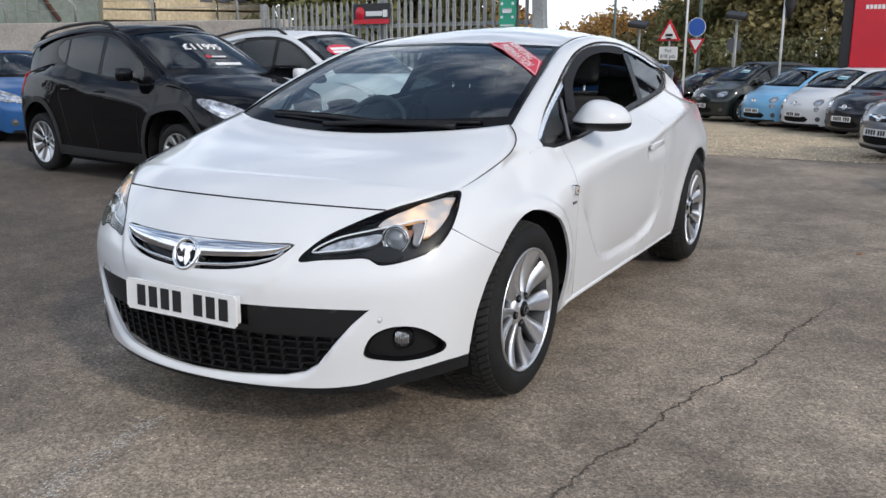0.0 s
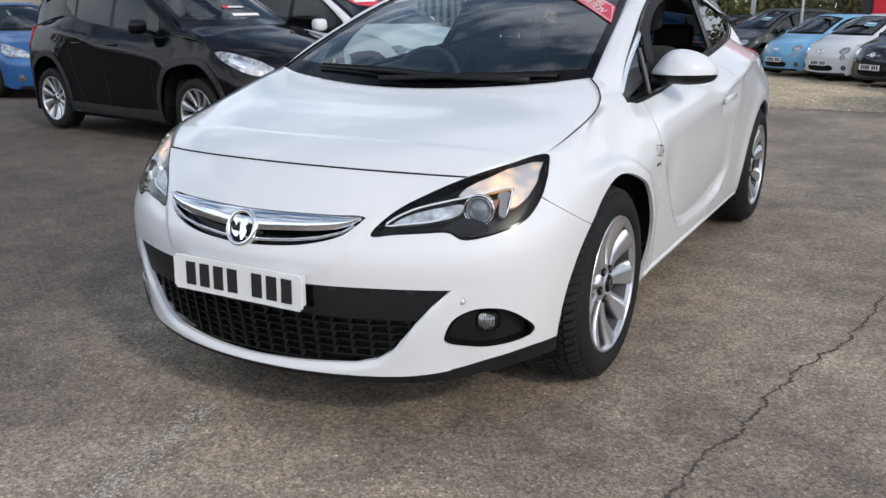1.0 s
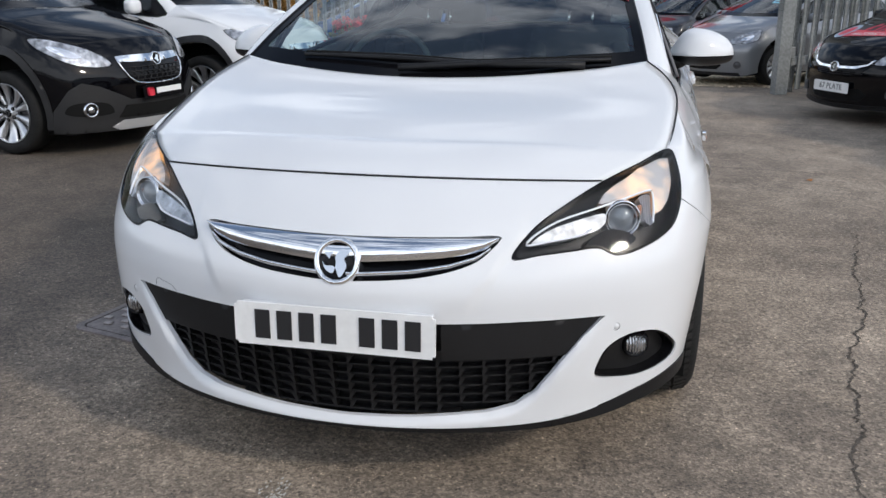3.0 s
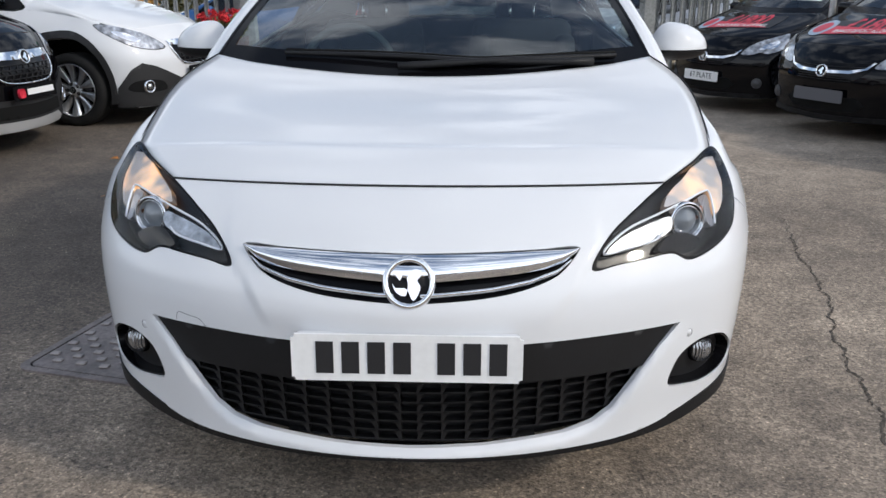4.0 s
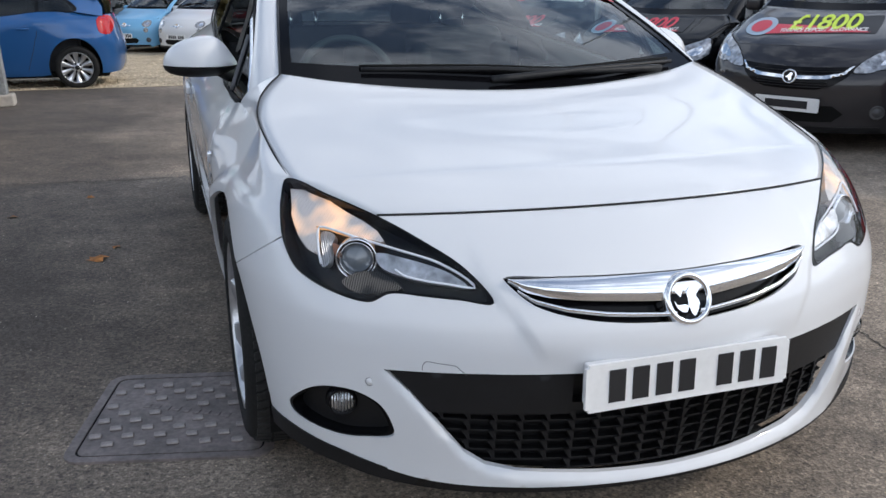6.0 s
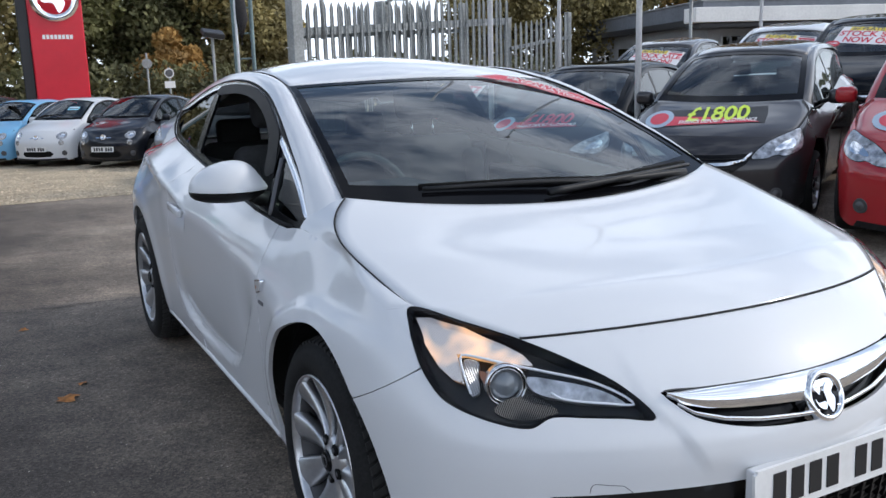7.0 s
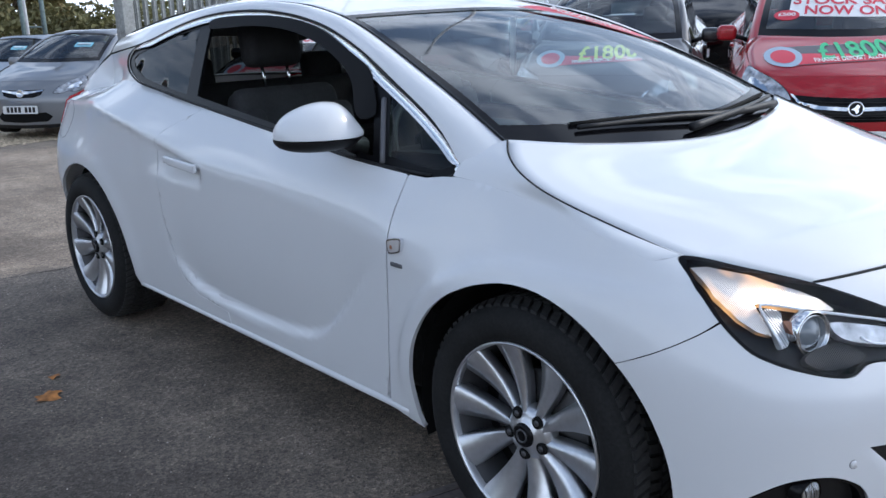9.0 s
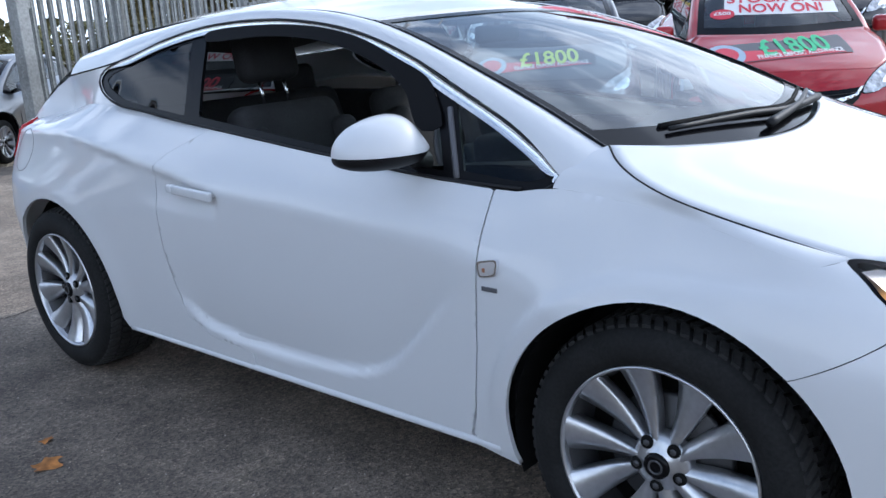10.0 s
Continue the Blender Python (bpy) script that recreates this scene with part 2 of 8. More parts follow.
M_leaf_d = grain(mat("leaves_dark", (0.115, 0.112, 0.045), 0.7), 0.9, 0.5, 0.0, 0.12, 0.45)
M_bark = grain(mat("bark", (0.09, 0.07, 0.05), 0.9), 8, 0.3, 0.4, 1, 0.3, 0.03)
M_concrete = grain(mat("concrete", (0.42, 0.38, 0.33), 0.85), 14, 0.15, 0.2, 0.8, 0.2, 0.01)
M_wood = grain(mat("pale_timber", (0.55, 0.45, 0.30), 0.8), 12, 0.2, 0.1, 1.5, 0.25, 0.01)
M_cladding = grain(mat("building_white", (0.86, 0.84, 0.80), 0.6), 10, 0.06, 0.0, 0.5, 0.1)
M_roof_grey = grain(mat("roof_grey", (0.16, 0.17, 0.19), 0.6), 6, 0.15, 0.0, 0.4, 0.15)


# ---- mesh helpers ----
def mesh_ob(name, verts, faces, material, parent=None, label="", smooth=True, mirror_x=False):
    me = bpy.data.meshes.new(name)
    v = np.asarray(verts, float)
    if mirror_x:
        v = v * (-1, 1, 1)
        faces = [tuple(reversed(f)) for f in faces]
    me.from_pydata(v.tolist(), [], [tuple(int(i) for i in f) for f in faces])
    me.materials.append(material)
    if smooth:
        me.shade_smooth()
    me.update()
    ob = new(name, me)
    if parent is not None:
        ob.parent = parent
    if label:
        ob["label"] = label
    return ob


def part(name, bm, material, parent=None, label="", smooth=False):
    me = bpy.data.meshes.new(name)
    bm.normal_update()
    bm.to_mesh(me)
    bm.free()
    me.materials.append(material)
    if smooth:
        me.shade_smooth()
    ob = new(name, me)
    if parent is not None:
        ob.parent = parent
    if label:
        ob["label"] = label
    return ob


def thing(name, m, label, category, group="", kind=""):
    e = new(name)
    e.empty_display_size = 0.2
    e.matrix_basis = m
    return tagged(e, label, category, group, kind)


def box(x0, x1, y0, y1, z0, z1, bevel=0.0, seg=2, bm=None):
    b = bmesh.new()
    bmesh.ops.create_cube(b, size=1.0, matrix=Matrix.LocRotScale(((x0 + x1) / 2, (y0 + y1) / 2, (z0 + z1) / 2), None, (x1 - x0, y1 - y0, z1 - z0)))
    if bevel:
        bmesh.ops.bevel(b, geom=list(b.edges), offset=bevel, segments=seg, affect='EDGES', profile=0.5)
    if bm is None:
        return b
    me = bpy.data.meshes.new("tmp")
    b.to_mesh(me)
    b.free()
    bm.from_mesh(me)
    bpy.data.meshes.remove(me)
    return bm


def lathe(profile, n=48, axis='x', close=False):
    """Spins a profile of (radius, along) about an axis. Returns verts, faces."""
    p = np.asarray(profile, float)
    k = len(p)
    a = np.linspace(0, 2 * np.pi, n, endpoint=False)
    c, s = np.cos(a)[:, None], np.sin(a)[:, None]
    al = np.repeat(p[None, :, 1], n, 0)
    u, w = c * p[None, :, 0], s * p[None, :, 0]
    v = {'x': (al, u, w), 'y': (w, al, u), 'z': (u, w, al)}[axis]
    verts = np.stack(v, -1).reshape(-1, 3)
    faces = []
    kk = k if close else k - 1
    for i in range(n):
        j = (i + 1) % n
        for m in range(kk):
            m2 = (m + 1) % k
            faces.append((i * k + m, j * k + m, j * k + m2, i * k + m2))
    return verts, faces


def tube(points, radius, n=8, caps=True):
    """A round bar along points; radius a number or one for each point."""
    pts = [Vector(p) for p in points]
    rad = [radius] * len(pts) if not hasattr(radius, "__len__") else list(radius)
    verts, faces = [], []
    for i, p in enumerate(pts):
        d = (pts[min(i + 1, len(pts) - 1)] - pts[max(i - 1, 0)]).normalized()
        q = d.to_track_quat('Z', 'Y')
        for k in range(n):
            a = 2 * math.pi * k / n
            verts.append(p + q @ Vector((rad[i] * math.cos(a), rad[i] * math.sin(a), 0)))
    for i in range(len(pts) - 1):
        for k in range(n):
            faces.append((i * n + k, i * n + (k + 1) % n, (i + 1) * n + (k + 1) % n, (i + 1) * n + k))
    if caps:
        faces.append(tuple(range(n - 1, -1, -1)))
        faces.append(tuple((len(pts) - 1) * n + k for k in range(n)))
    return [tuple(v) for v in verts], faces


def pchip(xk, yk):
    """A smooth curve through knots that does not overshoot."""
    xk, yk = np.asarray(xk, float), np.asarray(yk, float)
    h, d = np.diff(xk), np.diff(yk) / np.diff(xk)
    m = np.zeros_like(yk)
    m[0], m[-1] = d[0], d[-1]
    for i in range(1, len(xk) - 1):
        if d[i - 1] * d[i] > 0:
            w1, w2 = 2 * h[i] + h[i - 1], h[i] + 2 * h[i - 1]
            m[i] = (w1 + w2) / (w1 / d[i - 1] + w2 / d[i])

    def at(x):
        x = np.clip(np.asarray(x, float), xk[0], xk[-1])
        i = np.clip(np.searchsorted(xk, x, side='right') - 1, 0, len(xk) - 2)
        t = (x - xk[i]) / h[i]
        return ((1 + 2 * t) * (1 - t) ** 2 * yk[i] + t * (1 - t) ** 2 * h[i] * m[i] + t * t * (3 - 2 * t) * yk[i + 1] + t * t * (t - 1) * h[i] * m[i + 1])
    return at


def curve3(points, n):
    """A smooth curve in space through points (Catmull-Rom by chord length), n samples evenly along it."""
    p = np.asarray(points, float)
    if len(p) == 2:
        return p[0] + (p[1] - p[0]) * np.linspace(0, 1, n)[:, None]
    s = np.concatenate([[0], np.cumsum(np.linalg.norm(np.diff(p, axis=0), axis=1))])
    m = np.zeros_like(p)
    for i in range(len(p)):
        a, b = max(i - 1, 0), min(i + 1, len(p) - 1)
        m[i] = (p[b] - p[a]) / (s[b] - s[a])
    x = np.linspace(0, s[-1], n)
    i = np.clip(np.searchsorted(s, x, side='right') - 1, 0, len(p) - 2)
    h = (s[i + 1] - s[i])
    t = ((x - s[i]) / h)[:, None]
    h = h[:, None]
    return ((1 + 2 * t) * (1 - t) ** 2 * p[i] + t * (1 - t) ** 2 * h * m[i] + t * t * (3 - 2 * t) * p[i + 1] + t * t * (t - 1) * h * m[i + 1])


def resample(poly, step, closed=True):
    p = np.asarray(poly, float)
    if closed:
        p = np.vstack([p, p[:1]])
    out = []
    for a, b in zip(p[:-1], p[1:]):
        k = max(1, int(round(np.linalg.norm(b - a) / step)))
        for i in range(k):
            out.append(a + (b - a) * i / k)
    if not closed:
        out.append(p[-1])
    return np.array(out)


def smooth_poly(poly, n=60, closed=True):
    """A rounded outline through the given corners."""
    p = np.asarray(poly, float)
    if closed:
        q = np.vstack([p[-2:], p, p[:2]])
        c = curve3(np.c_[q, np.zeros(len(q))], 40 * len(q))[:, :2]
        later = np.linalg.norm(c - p[0], axis=1)
        i0 = int(np.argmin(later[: 20 * len(q)]))
        later[: i0 + 20 * len(p)] = 9
        i1 = int(np.argmin(later))
        c = c[i0:i1 + 1]
        s = np.concatenate([[0], np.cumsum(np.linalg.norm(np.diff(c, axis=0), axis=1))])
        x = np.linspace(0, s[-1], n, endpoint=False)
        return np.c_[np.interp(x, s, c[:, 0]), np.interp(x, s, c[:, 1])]
    return curve3(np.c_[p, np.zeros(len(p))], n)[:, :2]


def inside(poly, pts):
    p, q = np.asarray(poly), np.asarray(pts)
    r = np.zeros(len(q), bool)
    x1, y1 = p[:, 0], p[:, 1]
    x2, y2 = np.roll(x1, -1), np.roll(y1, -1)
    for a, b, c, d in zip(x1, y1, x2, y2):
        if b != d:
            cross = (b > q[:, 1]) != (d > q[:, 1])
            r ^= cross & (q[:, 0] < (c - a) * (q[:, 1] - b) / (d - b) + a)
    return r


panels = {}


def panel_mesh(outer, holes, step, at, lip=0.012, flip=False, off=0.0):
    key = (np.round(np.asarray(outer, float), 5).tobytes(), tuple(np.asarray(h, float).tobytes() for h in holes), step, at, lip, flip, off)
    if key not in panels:
        panels[key] = fill_panel(outer, holes, step, at, lip, flip, off)
    return panels[key]


def fill_panel(outer, holes, step, at, lip, flip, off):
    """Fills an outline (with holes) in a surface's own two coordinates with small triangles, lays them on the surface at(u, v),
    off metres outside it, and turns the rim in by lip. Returns verts, faces."""
    from mathutils.geometry import delaunay_2d_cdt
    loops = [resample(outer, step)] + [resample(h, step) for h in holes]
    lo, hi = loops[0].min(0), loops[0].max(0)
    gx, gy = np.meshgrid(np.arange(lo[0] + step / 2, hi[0], step), np.arange(lo[1] + step / 2, hi[1], step * 0.9))
    gx = gx + (np.arange(gx.shape[0]) % 2)[:, None] * step * 0.5
    g = np.c_[gx.ravel(), gy.ravel()]
    keep = inside(loops[0], g)
    for h in loops[1:]:
        keep &= ~inside(h, g)
    g = g[keep]
    rim = np.vstack(loops)
    if len(g):
        near = np.full(len(g), 9.0)
        for r in rim:
            near = np.minimum(near, np.abs(g - r).max(1))
        g = g[near > step * 0.42]
    pts = np.vstack([rim, g])
    edges, start = [], 0
    for lp in loops:
        k = len(lp)
        edges += [(start + i, start + (i + 1) % k) for i in range(k)]
        start += k
    co, _, fa, ov, _, _ = delaunay_2d_cdt([Vector(p) for p in pts], edges, [], 0, 1e-6)
    co = np.array([tuple(c) for c in co])
    fa = np.array(fa)
    mid = co[fa].mean(1)
    ok = inside(loops[0], mid)
    for h in loops[1:]:
        ok &= ~inside(h, mid)
    fa = fa[ok]
    p3 = at(co[:, 0], co[:, 1])
    e = 1e-3
    du = at(co[:, 0] + e, co[:, 1]) - at(co[:, 0] - e, co[:, 1])
    dv = at(co[:, 0], co[:, 1] + e) - at(co[:, 0], co[:, 1] - e)
    nn = np.cross(du, dv)
    nn /= np.linalg.norm(nn, axis=1)[:, None] + 1e-12
    if flip:
        nn = -nn
        fa = fa[:, ::-1]
    p3 = p3 + nn * off
    verts, faces = [tuple(p) for p in p3], [tuple(f) for f in fa]
    if lip:
        cnt = {}
        for f in faces:
            for a, b in zip(f, f[1:] + f[:1]):
                cnt[(a, b)] = 1
        bd = [(a, b) for (a, b) in cnt if (b, a) not in cnt]
        idx = {}
        for a, b in bd:
            for i in (a, b):
                if i not in idx:
                    idx[i] = len(verts)
                    verts.append(tuple(p3[i]))
                    verts.append(tuple(p3[i] - nn[i] * lip))
        for a, b in bd:
            faces.append((idx[b], idx[a], idx[a] + 1, idx[b] + 1))
    return verts, faces


def coons(c0, c1, d0, d1, bulge=None):
    """A patch between curves c0, c1 (along u) and d0, d1 (along v); bulge(u, v) adds an offset in space. Returns verts, faces."""
    nu, nv = len(c0), len(d0)
    u, v = np.linspace(0, 1, nu)[None, :, None], np.linspace(0, 1, nv)[:, None, None]
    P = (1 - v) * c0[None] + v * c1[None] + (1 - u) * d0[:, None] + u * d1[:, None]
    P = P - ((1 - u) * (1 - v) * c0[0] + u * (1 - v) * c0[-1] + (1 - u) * v * c1[0] + u * v * c1[-1])
    if bulge is not None:
        P = P + bulge(u, v)
    verts = P.reshape(-1, 3)
    faces = [(i * nu + j, i * nu + j + 1, (i + 1) * nu + j + 1, (i + 1) * nu + j) for i in range(nv - 1) for j in range(nu - 1)]
    return verts, faces


def join(*vf):
    verts, faces = [], []
    for v, f in vf:
        k = len(verts)
        verts += [tuple(p) for p in v]
        faces += [tuple(int(i) + k for i in g) for g in f]
    return verts, faces


def mirrored(vf):
    v, f = vf
    return [(-p[0], p[1], p[2]) for p in v], [tuple(reversed(g)) for g in f]


def flipped(vf):
    return vf[0], [tuple(reversed(g)) for g in vf[1]]


def thick(vf, d):
    """Gives a sheet a second side d metres behind it and a rim."""
    v = np.asarray(vf[0], float)
    f = vf[1]
    nn = np.zeros_like(v)
    for g in f:
        a, b, c = v[g[0]], v[g[1]], v[g[2]]
        w = np.cross(b - a, c - a)
        for i in g:
            nn[i] += w
    nn /= np.linalg.norm(nn, axis=1)[:, None] + 1e-12
    k = len(v)
    edge = {}
    for g in f:
        for a, b in zip(g, g[1:] + g[:1]):
            edge[(a, b)] = 1
    rim = [(a, b) for (a, b) in edge if (b, a) not in edge]
    verts = np.vstack([v, v - nn * d])
    faces = list(f) + [tuple(i + k for i in reversed(g)) for g in f] + [(b, a, a + k, b + k) for a, b in rim]
    return verts, faces


# ---- the hatchback's body surface ----
# Car space: x across (the car's left is +x), y from nose to tail, z up. q runs round the body from the nose's middle, z is the height.
f_nose = pchip([0.08, 0.14, 0.20, 0.26, 0.34, 0.43, 0.54, 0.60, 0.65, 0.70, 0.75, 0.80, 0.825, 0.86, 0.95, 1.1],
               [0.12, 0.070, 0.040, 0.034, 0.022, 0.014, 0.012, 0.022, 0.048, 0.082, 0.125, 0.182, 0.218, 0.29, 0.55, 1.0])
f_side = pchip([0.08, 0.16, 0.21, 0.26, 0.35, 0.50, 0.65, 0.78, 1.3], [0.815, 0.853, 0.877, 0.893, 0.905, 0.919, 0.929, 0.933, 0.925])
f_crease = pchip([0.6, 1.0, 1.4, 2.0, 2.5, 2.77, 3.1, 3.7, 4.3], [0.62, 0.65, 0.755, 0.83, 0.875, 0.935, 0.975, 1.01, 0.99])
f_belt = pchip([0.5, 0.6, 0.9, 1.1, 1.235, 1.33, 1.46, 1.97, 2.75, 3.2, 3.45, 3.8, 4.3], [0.82, 0.845, 0.915, 0.948, 0.960, 0.945, 0.950, 0.99, 1.062, 1.105, 1.115, 1.078, 1.0])
f_belt_x = pchip([0.5, 0.6, 0.9, 1.1, 1.235, 1.33, 1.46, 1.97, 2.75, 3.2, 3.45, 3.8, 4.3], [0.762, 0.770, 0.808, 0.826, 0.832, 0.841, 0.846, 0.835, 0.800, 0.784, 0.786, 0.742, 0.665])
f_fade = pchip([0.5, 1.1, 1.6, 2.8, 4.5], [1.25, 1.35, 1.75, 1.10, 1.08])
f_tail = pchip([0.08, 0.2, 0.35, 0.6, 0.8, 1.0, 1.1, 1.3], [4.22, 4.32, 4.40, 4.42, 4.36, 4.29, 4.24, 4.1])
f_scoop = pchip([1.3, 1.467, 1.562, 1.664, 1.746, 1.83, 1.944, 2.259, 2.62, 2.75, 3.0], [0.80, 0.676, 0.591, 0.491, 0.417, 0.374, 0.352, 0.340, 0.366, 0.44, 0.50])
Q0, Q1, Q2, Q3 = 0.68, 1.38, 4.33, 5.53
BODY = {"scoop": 0.030, "lip": 0.012, "dish": 0.019, "haunch": 1.0}
f_haunch = pchip([2.3, 2.5, 2.65, 2.85, 3.05, 3.35, 3.8, 4.3], [0.84, 0.868, 0.890, 0.926, 0.962, 1.000, 1.040, 1.06])
AX_F, AX_R, HUB_Z, ARCH = 0.925, 3.622, 0.335, 0.412


def smooth01(t):
    t = np.clip(t, 0, 1)
    return t * t * (3 - 2 * t)


def side_x(y, z):
    zc, zb, xb = f_crease(y), f_belt(y), f_belt_x(y)
    zc = np.minimum(zc, zb - 0.05)
    low = f_side(z)
    top = f_side(zc)
    t = np.clip((z - zc) / (zb - zc), 0, 1.6)
    up = top - (top - xb) * t ** f_fade(y)
    x = np.where(z > zc, up, low)
    # the scooped lower door, with its curved lower edge, and the flared arches
    h = z - f_scoop(y)
    edge = np.clip(h / 0.018, 0, 1)
    x = x - BODY["scoop"] * edge * edge * (3 - 2 * edge) * np.exp(-np.clip(h, 0, 2) / 0.13) * smooth01((y - 1.44) / 0.24) * smooth01((2.83 - y) / 0.22)
    for ya in (AX_F, AX_R):
        r = np.hypot(y - ya, z - HUB_Z)
        x = x + 0.010 * np.exp(-((r - ARCH - 0.01) / 0.07) ** 2) * np.clip((z - 0.2) / 0.2, 0, 1)
        if ya == AX_F:
            x = x + BODY["lip"] * (1 - smooth01((r - ARCH - 0.040) / 0.022)) * np.clip((z - 0.3) / 0.2, 0, 1)
    # the handle's dish under the crease, which runs up to the tail lamps
    up_to = f_haunch(y)
    x = x - BODY["dish"] * smooth01((y - 2.440) / 0.05) * smooth01((2.98 - y) / 0.35) * smooth01((up_to + 0.004 - z) / 0.022) * smooth01((z - 0.770) / 0.075)
    under = np.clip(up_to - z, 0, 1)
    x = x - BODY["haunch"] * 0.011 * smooth01(under / 0.014) * np.exp(-under / 0.16) * smooth01((y - 2.85) / 0.2) * smooth01((4.15 - y) / 0.4)
    x = x - BODY["haunch"] * 0.22 * np.clip(z - up_to, 0, 0.08) * smooth01((y - 2.5) / 0.4)
    # the haunch over the rear wheels leans in above it
    return x - 0.02 * np.clip((y - 3.3) / 0.7, 0, 2) ** 2 - 0.085 * smooth01((z - 0.76) / 0.28) * np.clip((y - 3.0) / 0.9, 0, 1.3) ** 1.5


def shell(q, z):
    q, z = np.broadcast_arrays(np.asarray(q, float), np.asarray(z, float))
    a, sg = np.abs(q), np.where(q < 0, -1.0, 1.0)
    y0 = f_nose(z)
    xf, yf = np.minimum(a, Q0), y0 + 0.45 * np.minimum(a, Q0) ** 2
    ys = y0 + 0.208
    xs = side_x(np.full_like(z, 0.95), z)
    t = np.clip((a - Q0) / (Q1 - Q0), 0, 1)
    b0, b1, b2, b3 = (1 - t) ** 3, 3 * t * (1 - t) ** 2, 3 * t * t * (1 - t), t ** 3
    xc = b0 * Q0 + b1 * (Q0 + 0.19) + b2 * xs + b3 * xs
    yc = b0 * ys + b1 * (ys + 0.116) + b2 * (0.50 + 0.5 * y0) + b3 * 0.95
    ysd = 0.95 + np.clip(a - Q1, 0, Q2 - Q1)
    xsd = side_x(ysd, z)
    t = np.clip((a - Q2) / (Q3 - Q2), 0, 1)
    b0, b1, b2, b3 = (1 - t) ** 3, 3 * t * (1 - t) ** 2, 3 * t * t * (1 - t), t ** 3
    xe = side_x(np.full_like(z, 3.9), z)
    yt = f_tail(z)
    xr = b0 * xe + b1 * (xe - 0.03) + b2 * 0.66
    yr = b0 * 3.9 + b1 * 4.2 + b2 * (yt - 0.01) + b3 * (yt + 0.02)
    x = np.where(a <= Q0, xf, np.where(a <= Q1, xc, np.where(a <= Q2, xsd, xr)))
    y = np.where(a <= Q0, yf, np.where(a <= Q1, yc, np.where(a <= Q2, ysd, yr)))
    return np.stack([x * sg, y, z], -1)


@functools.lru_cache(None)
def q_x(x, z):
    """q at half-width x and height z, on nose and corner."""
    g = np.linspace(0, Q1, 1400)
    return float(np.interp(x, shell(g, np.full_like(g, z))[:, 0], g))


@functools.lru_cache(None)
def q_y_(y, z):
    """q at the station y and height z, from the corner backwards."""
    g = np.linspace(Q0, Q2 + 0.9, 3000)
    return float(np.interp(y, shell(g, np.full_like(g, z))[:, 1], g))


def q_y(y, z):
    return q_y_(round(float(y), 4), round(float(z), 4))


def glass_x(y, z):
    return 0.82 - 0.5 * (z - 1.0) + 0.10 * np.clip(z - 0.96, 0, 1) * np.clip(1.40 - z, 0, 1) - 0.10 * np.clip((y - 3.3) / 0.8, 0, 2) ** 2 - 0.035 * np.clip((1.65 - y) / 0.4, 0, 1.2)


@functools.lru_cache(None)
def glass_at(sign):
    def at(y, z):
        y, z = np.asarray(y, float), np.asarray(z, float)
        return np.stack([sign * glass_x(y, z), y, z], -1)
    return at


def arch_points(ya, r, z_low, n=40):
    """The wheel opening's edge from front to back, as (y, z)."""
    a0 = math.acos(min(1, max(-1, (z_low - HUB_Z) / r)))
    return [(ya - r * math.sin(a), HUB_Z + r * math.cos(a)) for a in np.linspace(a0, -a0, n)]


LAMP = [(0.42, 0.655), (0.466, 0.718), (0.54, 0.766), (0.62, 0.806), (0.71, 0.838), (0.790, 0.860), (0.815, 0.820), (0.826, 0.765), (0.822, 0.725), (0.805, 0.690), (0.748, 0.660), (0.672, 0.645), (0.625, 0.665), (0.56, 0.663), (0.49, 0.659)]
DLO = [(1.235, 0.980), (1.262, 0.953), (1.325, 0.938), (1.46, 0.949), (1.98, 0.998), (2.75, 1.066), (3.05, 1.098), (3.25, 1.121), (3.38, 1.165), (3.432, 1.213), (3.40, 1.245), (3.234, 1.290), (3.05, 1.338),
       (2.82, 1.376), (2.557, 1.388), (2.30, 1.376), (2.03, 1.334), (1.79, 1.264), (1.60, 1.182), (1.375, 1.074)]
SEAM_IN = [(0.784, 0.575, 0.858), (0.808, 0.76, 0.905), (0.816, 0.93, 0.952), (0.800, 1.03, 0.988), (0.765, 1.10, 1.020), (0.718, 1.148, 1.050)]
SCREEN_EDGE = [(0.720, 1.145, 1.036), (0.690, 1.36, 1.135), (0.645, 1.66, 1.255), (0.610, 1.86, 1.325), (0.585, 2.02, 1.368)]
DITCH = [(0.585, 2.02, 1.368), (0.57, 2.25, 1.408), (0.555, 2.6, 1.428), (0.54, 3.0, 1.414), (0.525, 3.4, 1.380), (0.50, 3.88, 1.312)]
RAIL_OUT = [(0.812, 1.215, 0.975), (0.775, 1.36, 1.082), (0.735, 1.58, 1.186), (0.698, 1.79, 1.276), (0.660, 2.03, 1.347), (0.638, 2.30, 1.389), (0.632, 2.557, 1.401), (0.636, 2.82, 1.389), (0.655, 3.05, 1.352), (0.678, 3.234, 1.304), (0.690, 3.40, 1.270), (0.628, 3.85, 1.224)]


def bonnet_front(n=41, half=0.62):
    x = np.linspace(-half, half, n)
    z = 0.826 - 0.019 * (x / half) ** 2
    return shell(x, z)


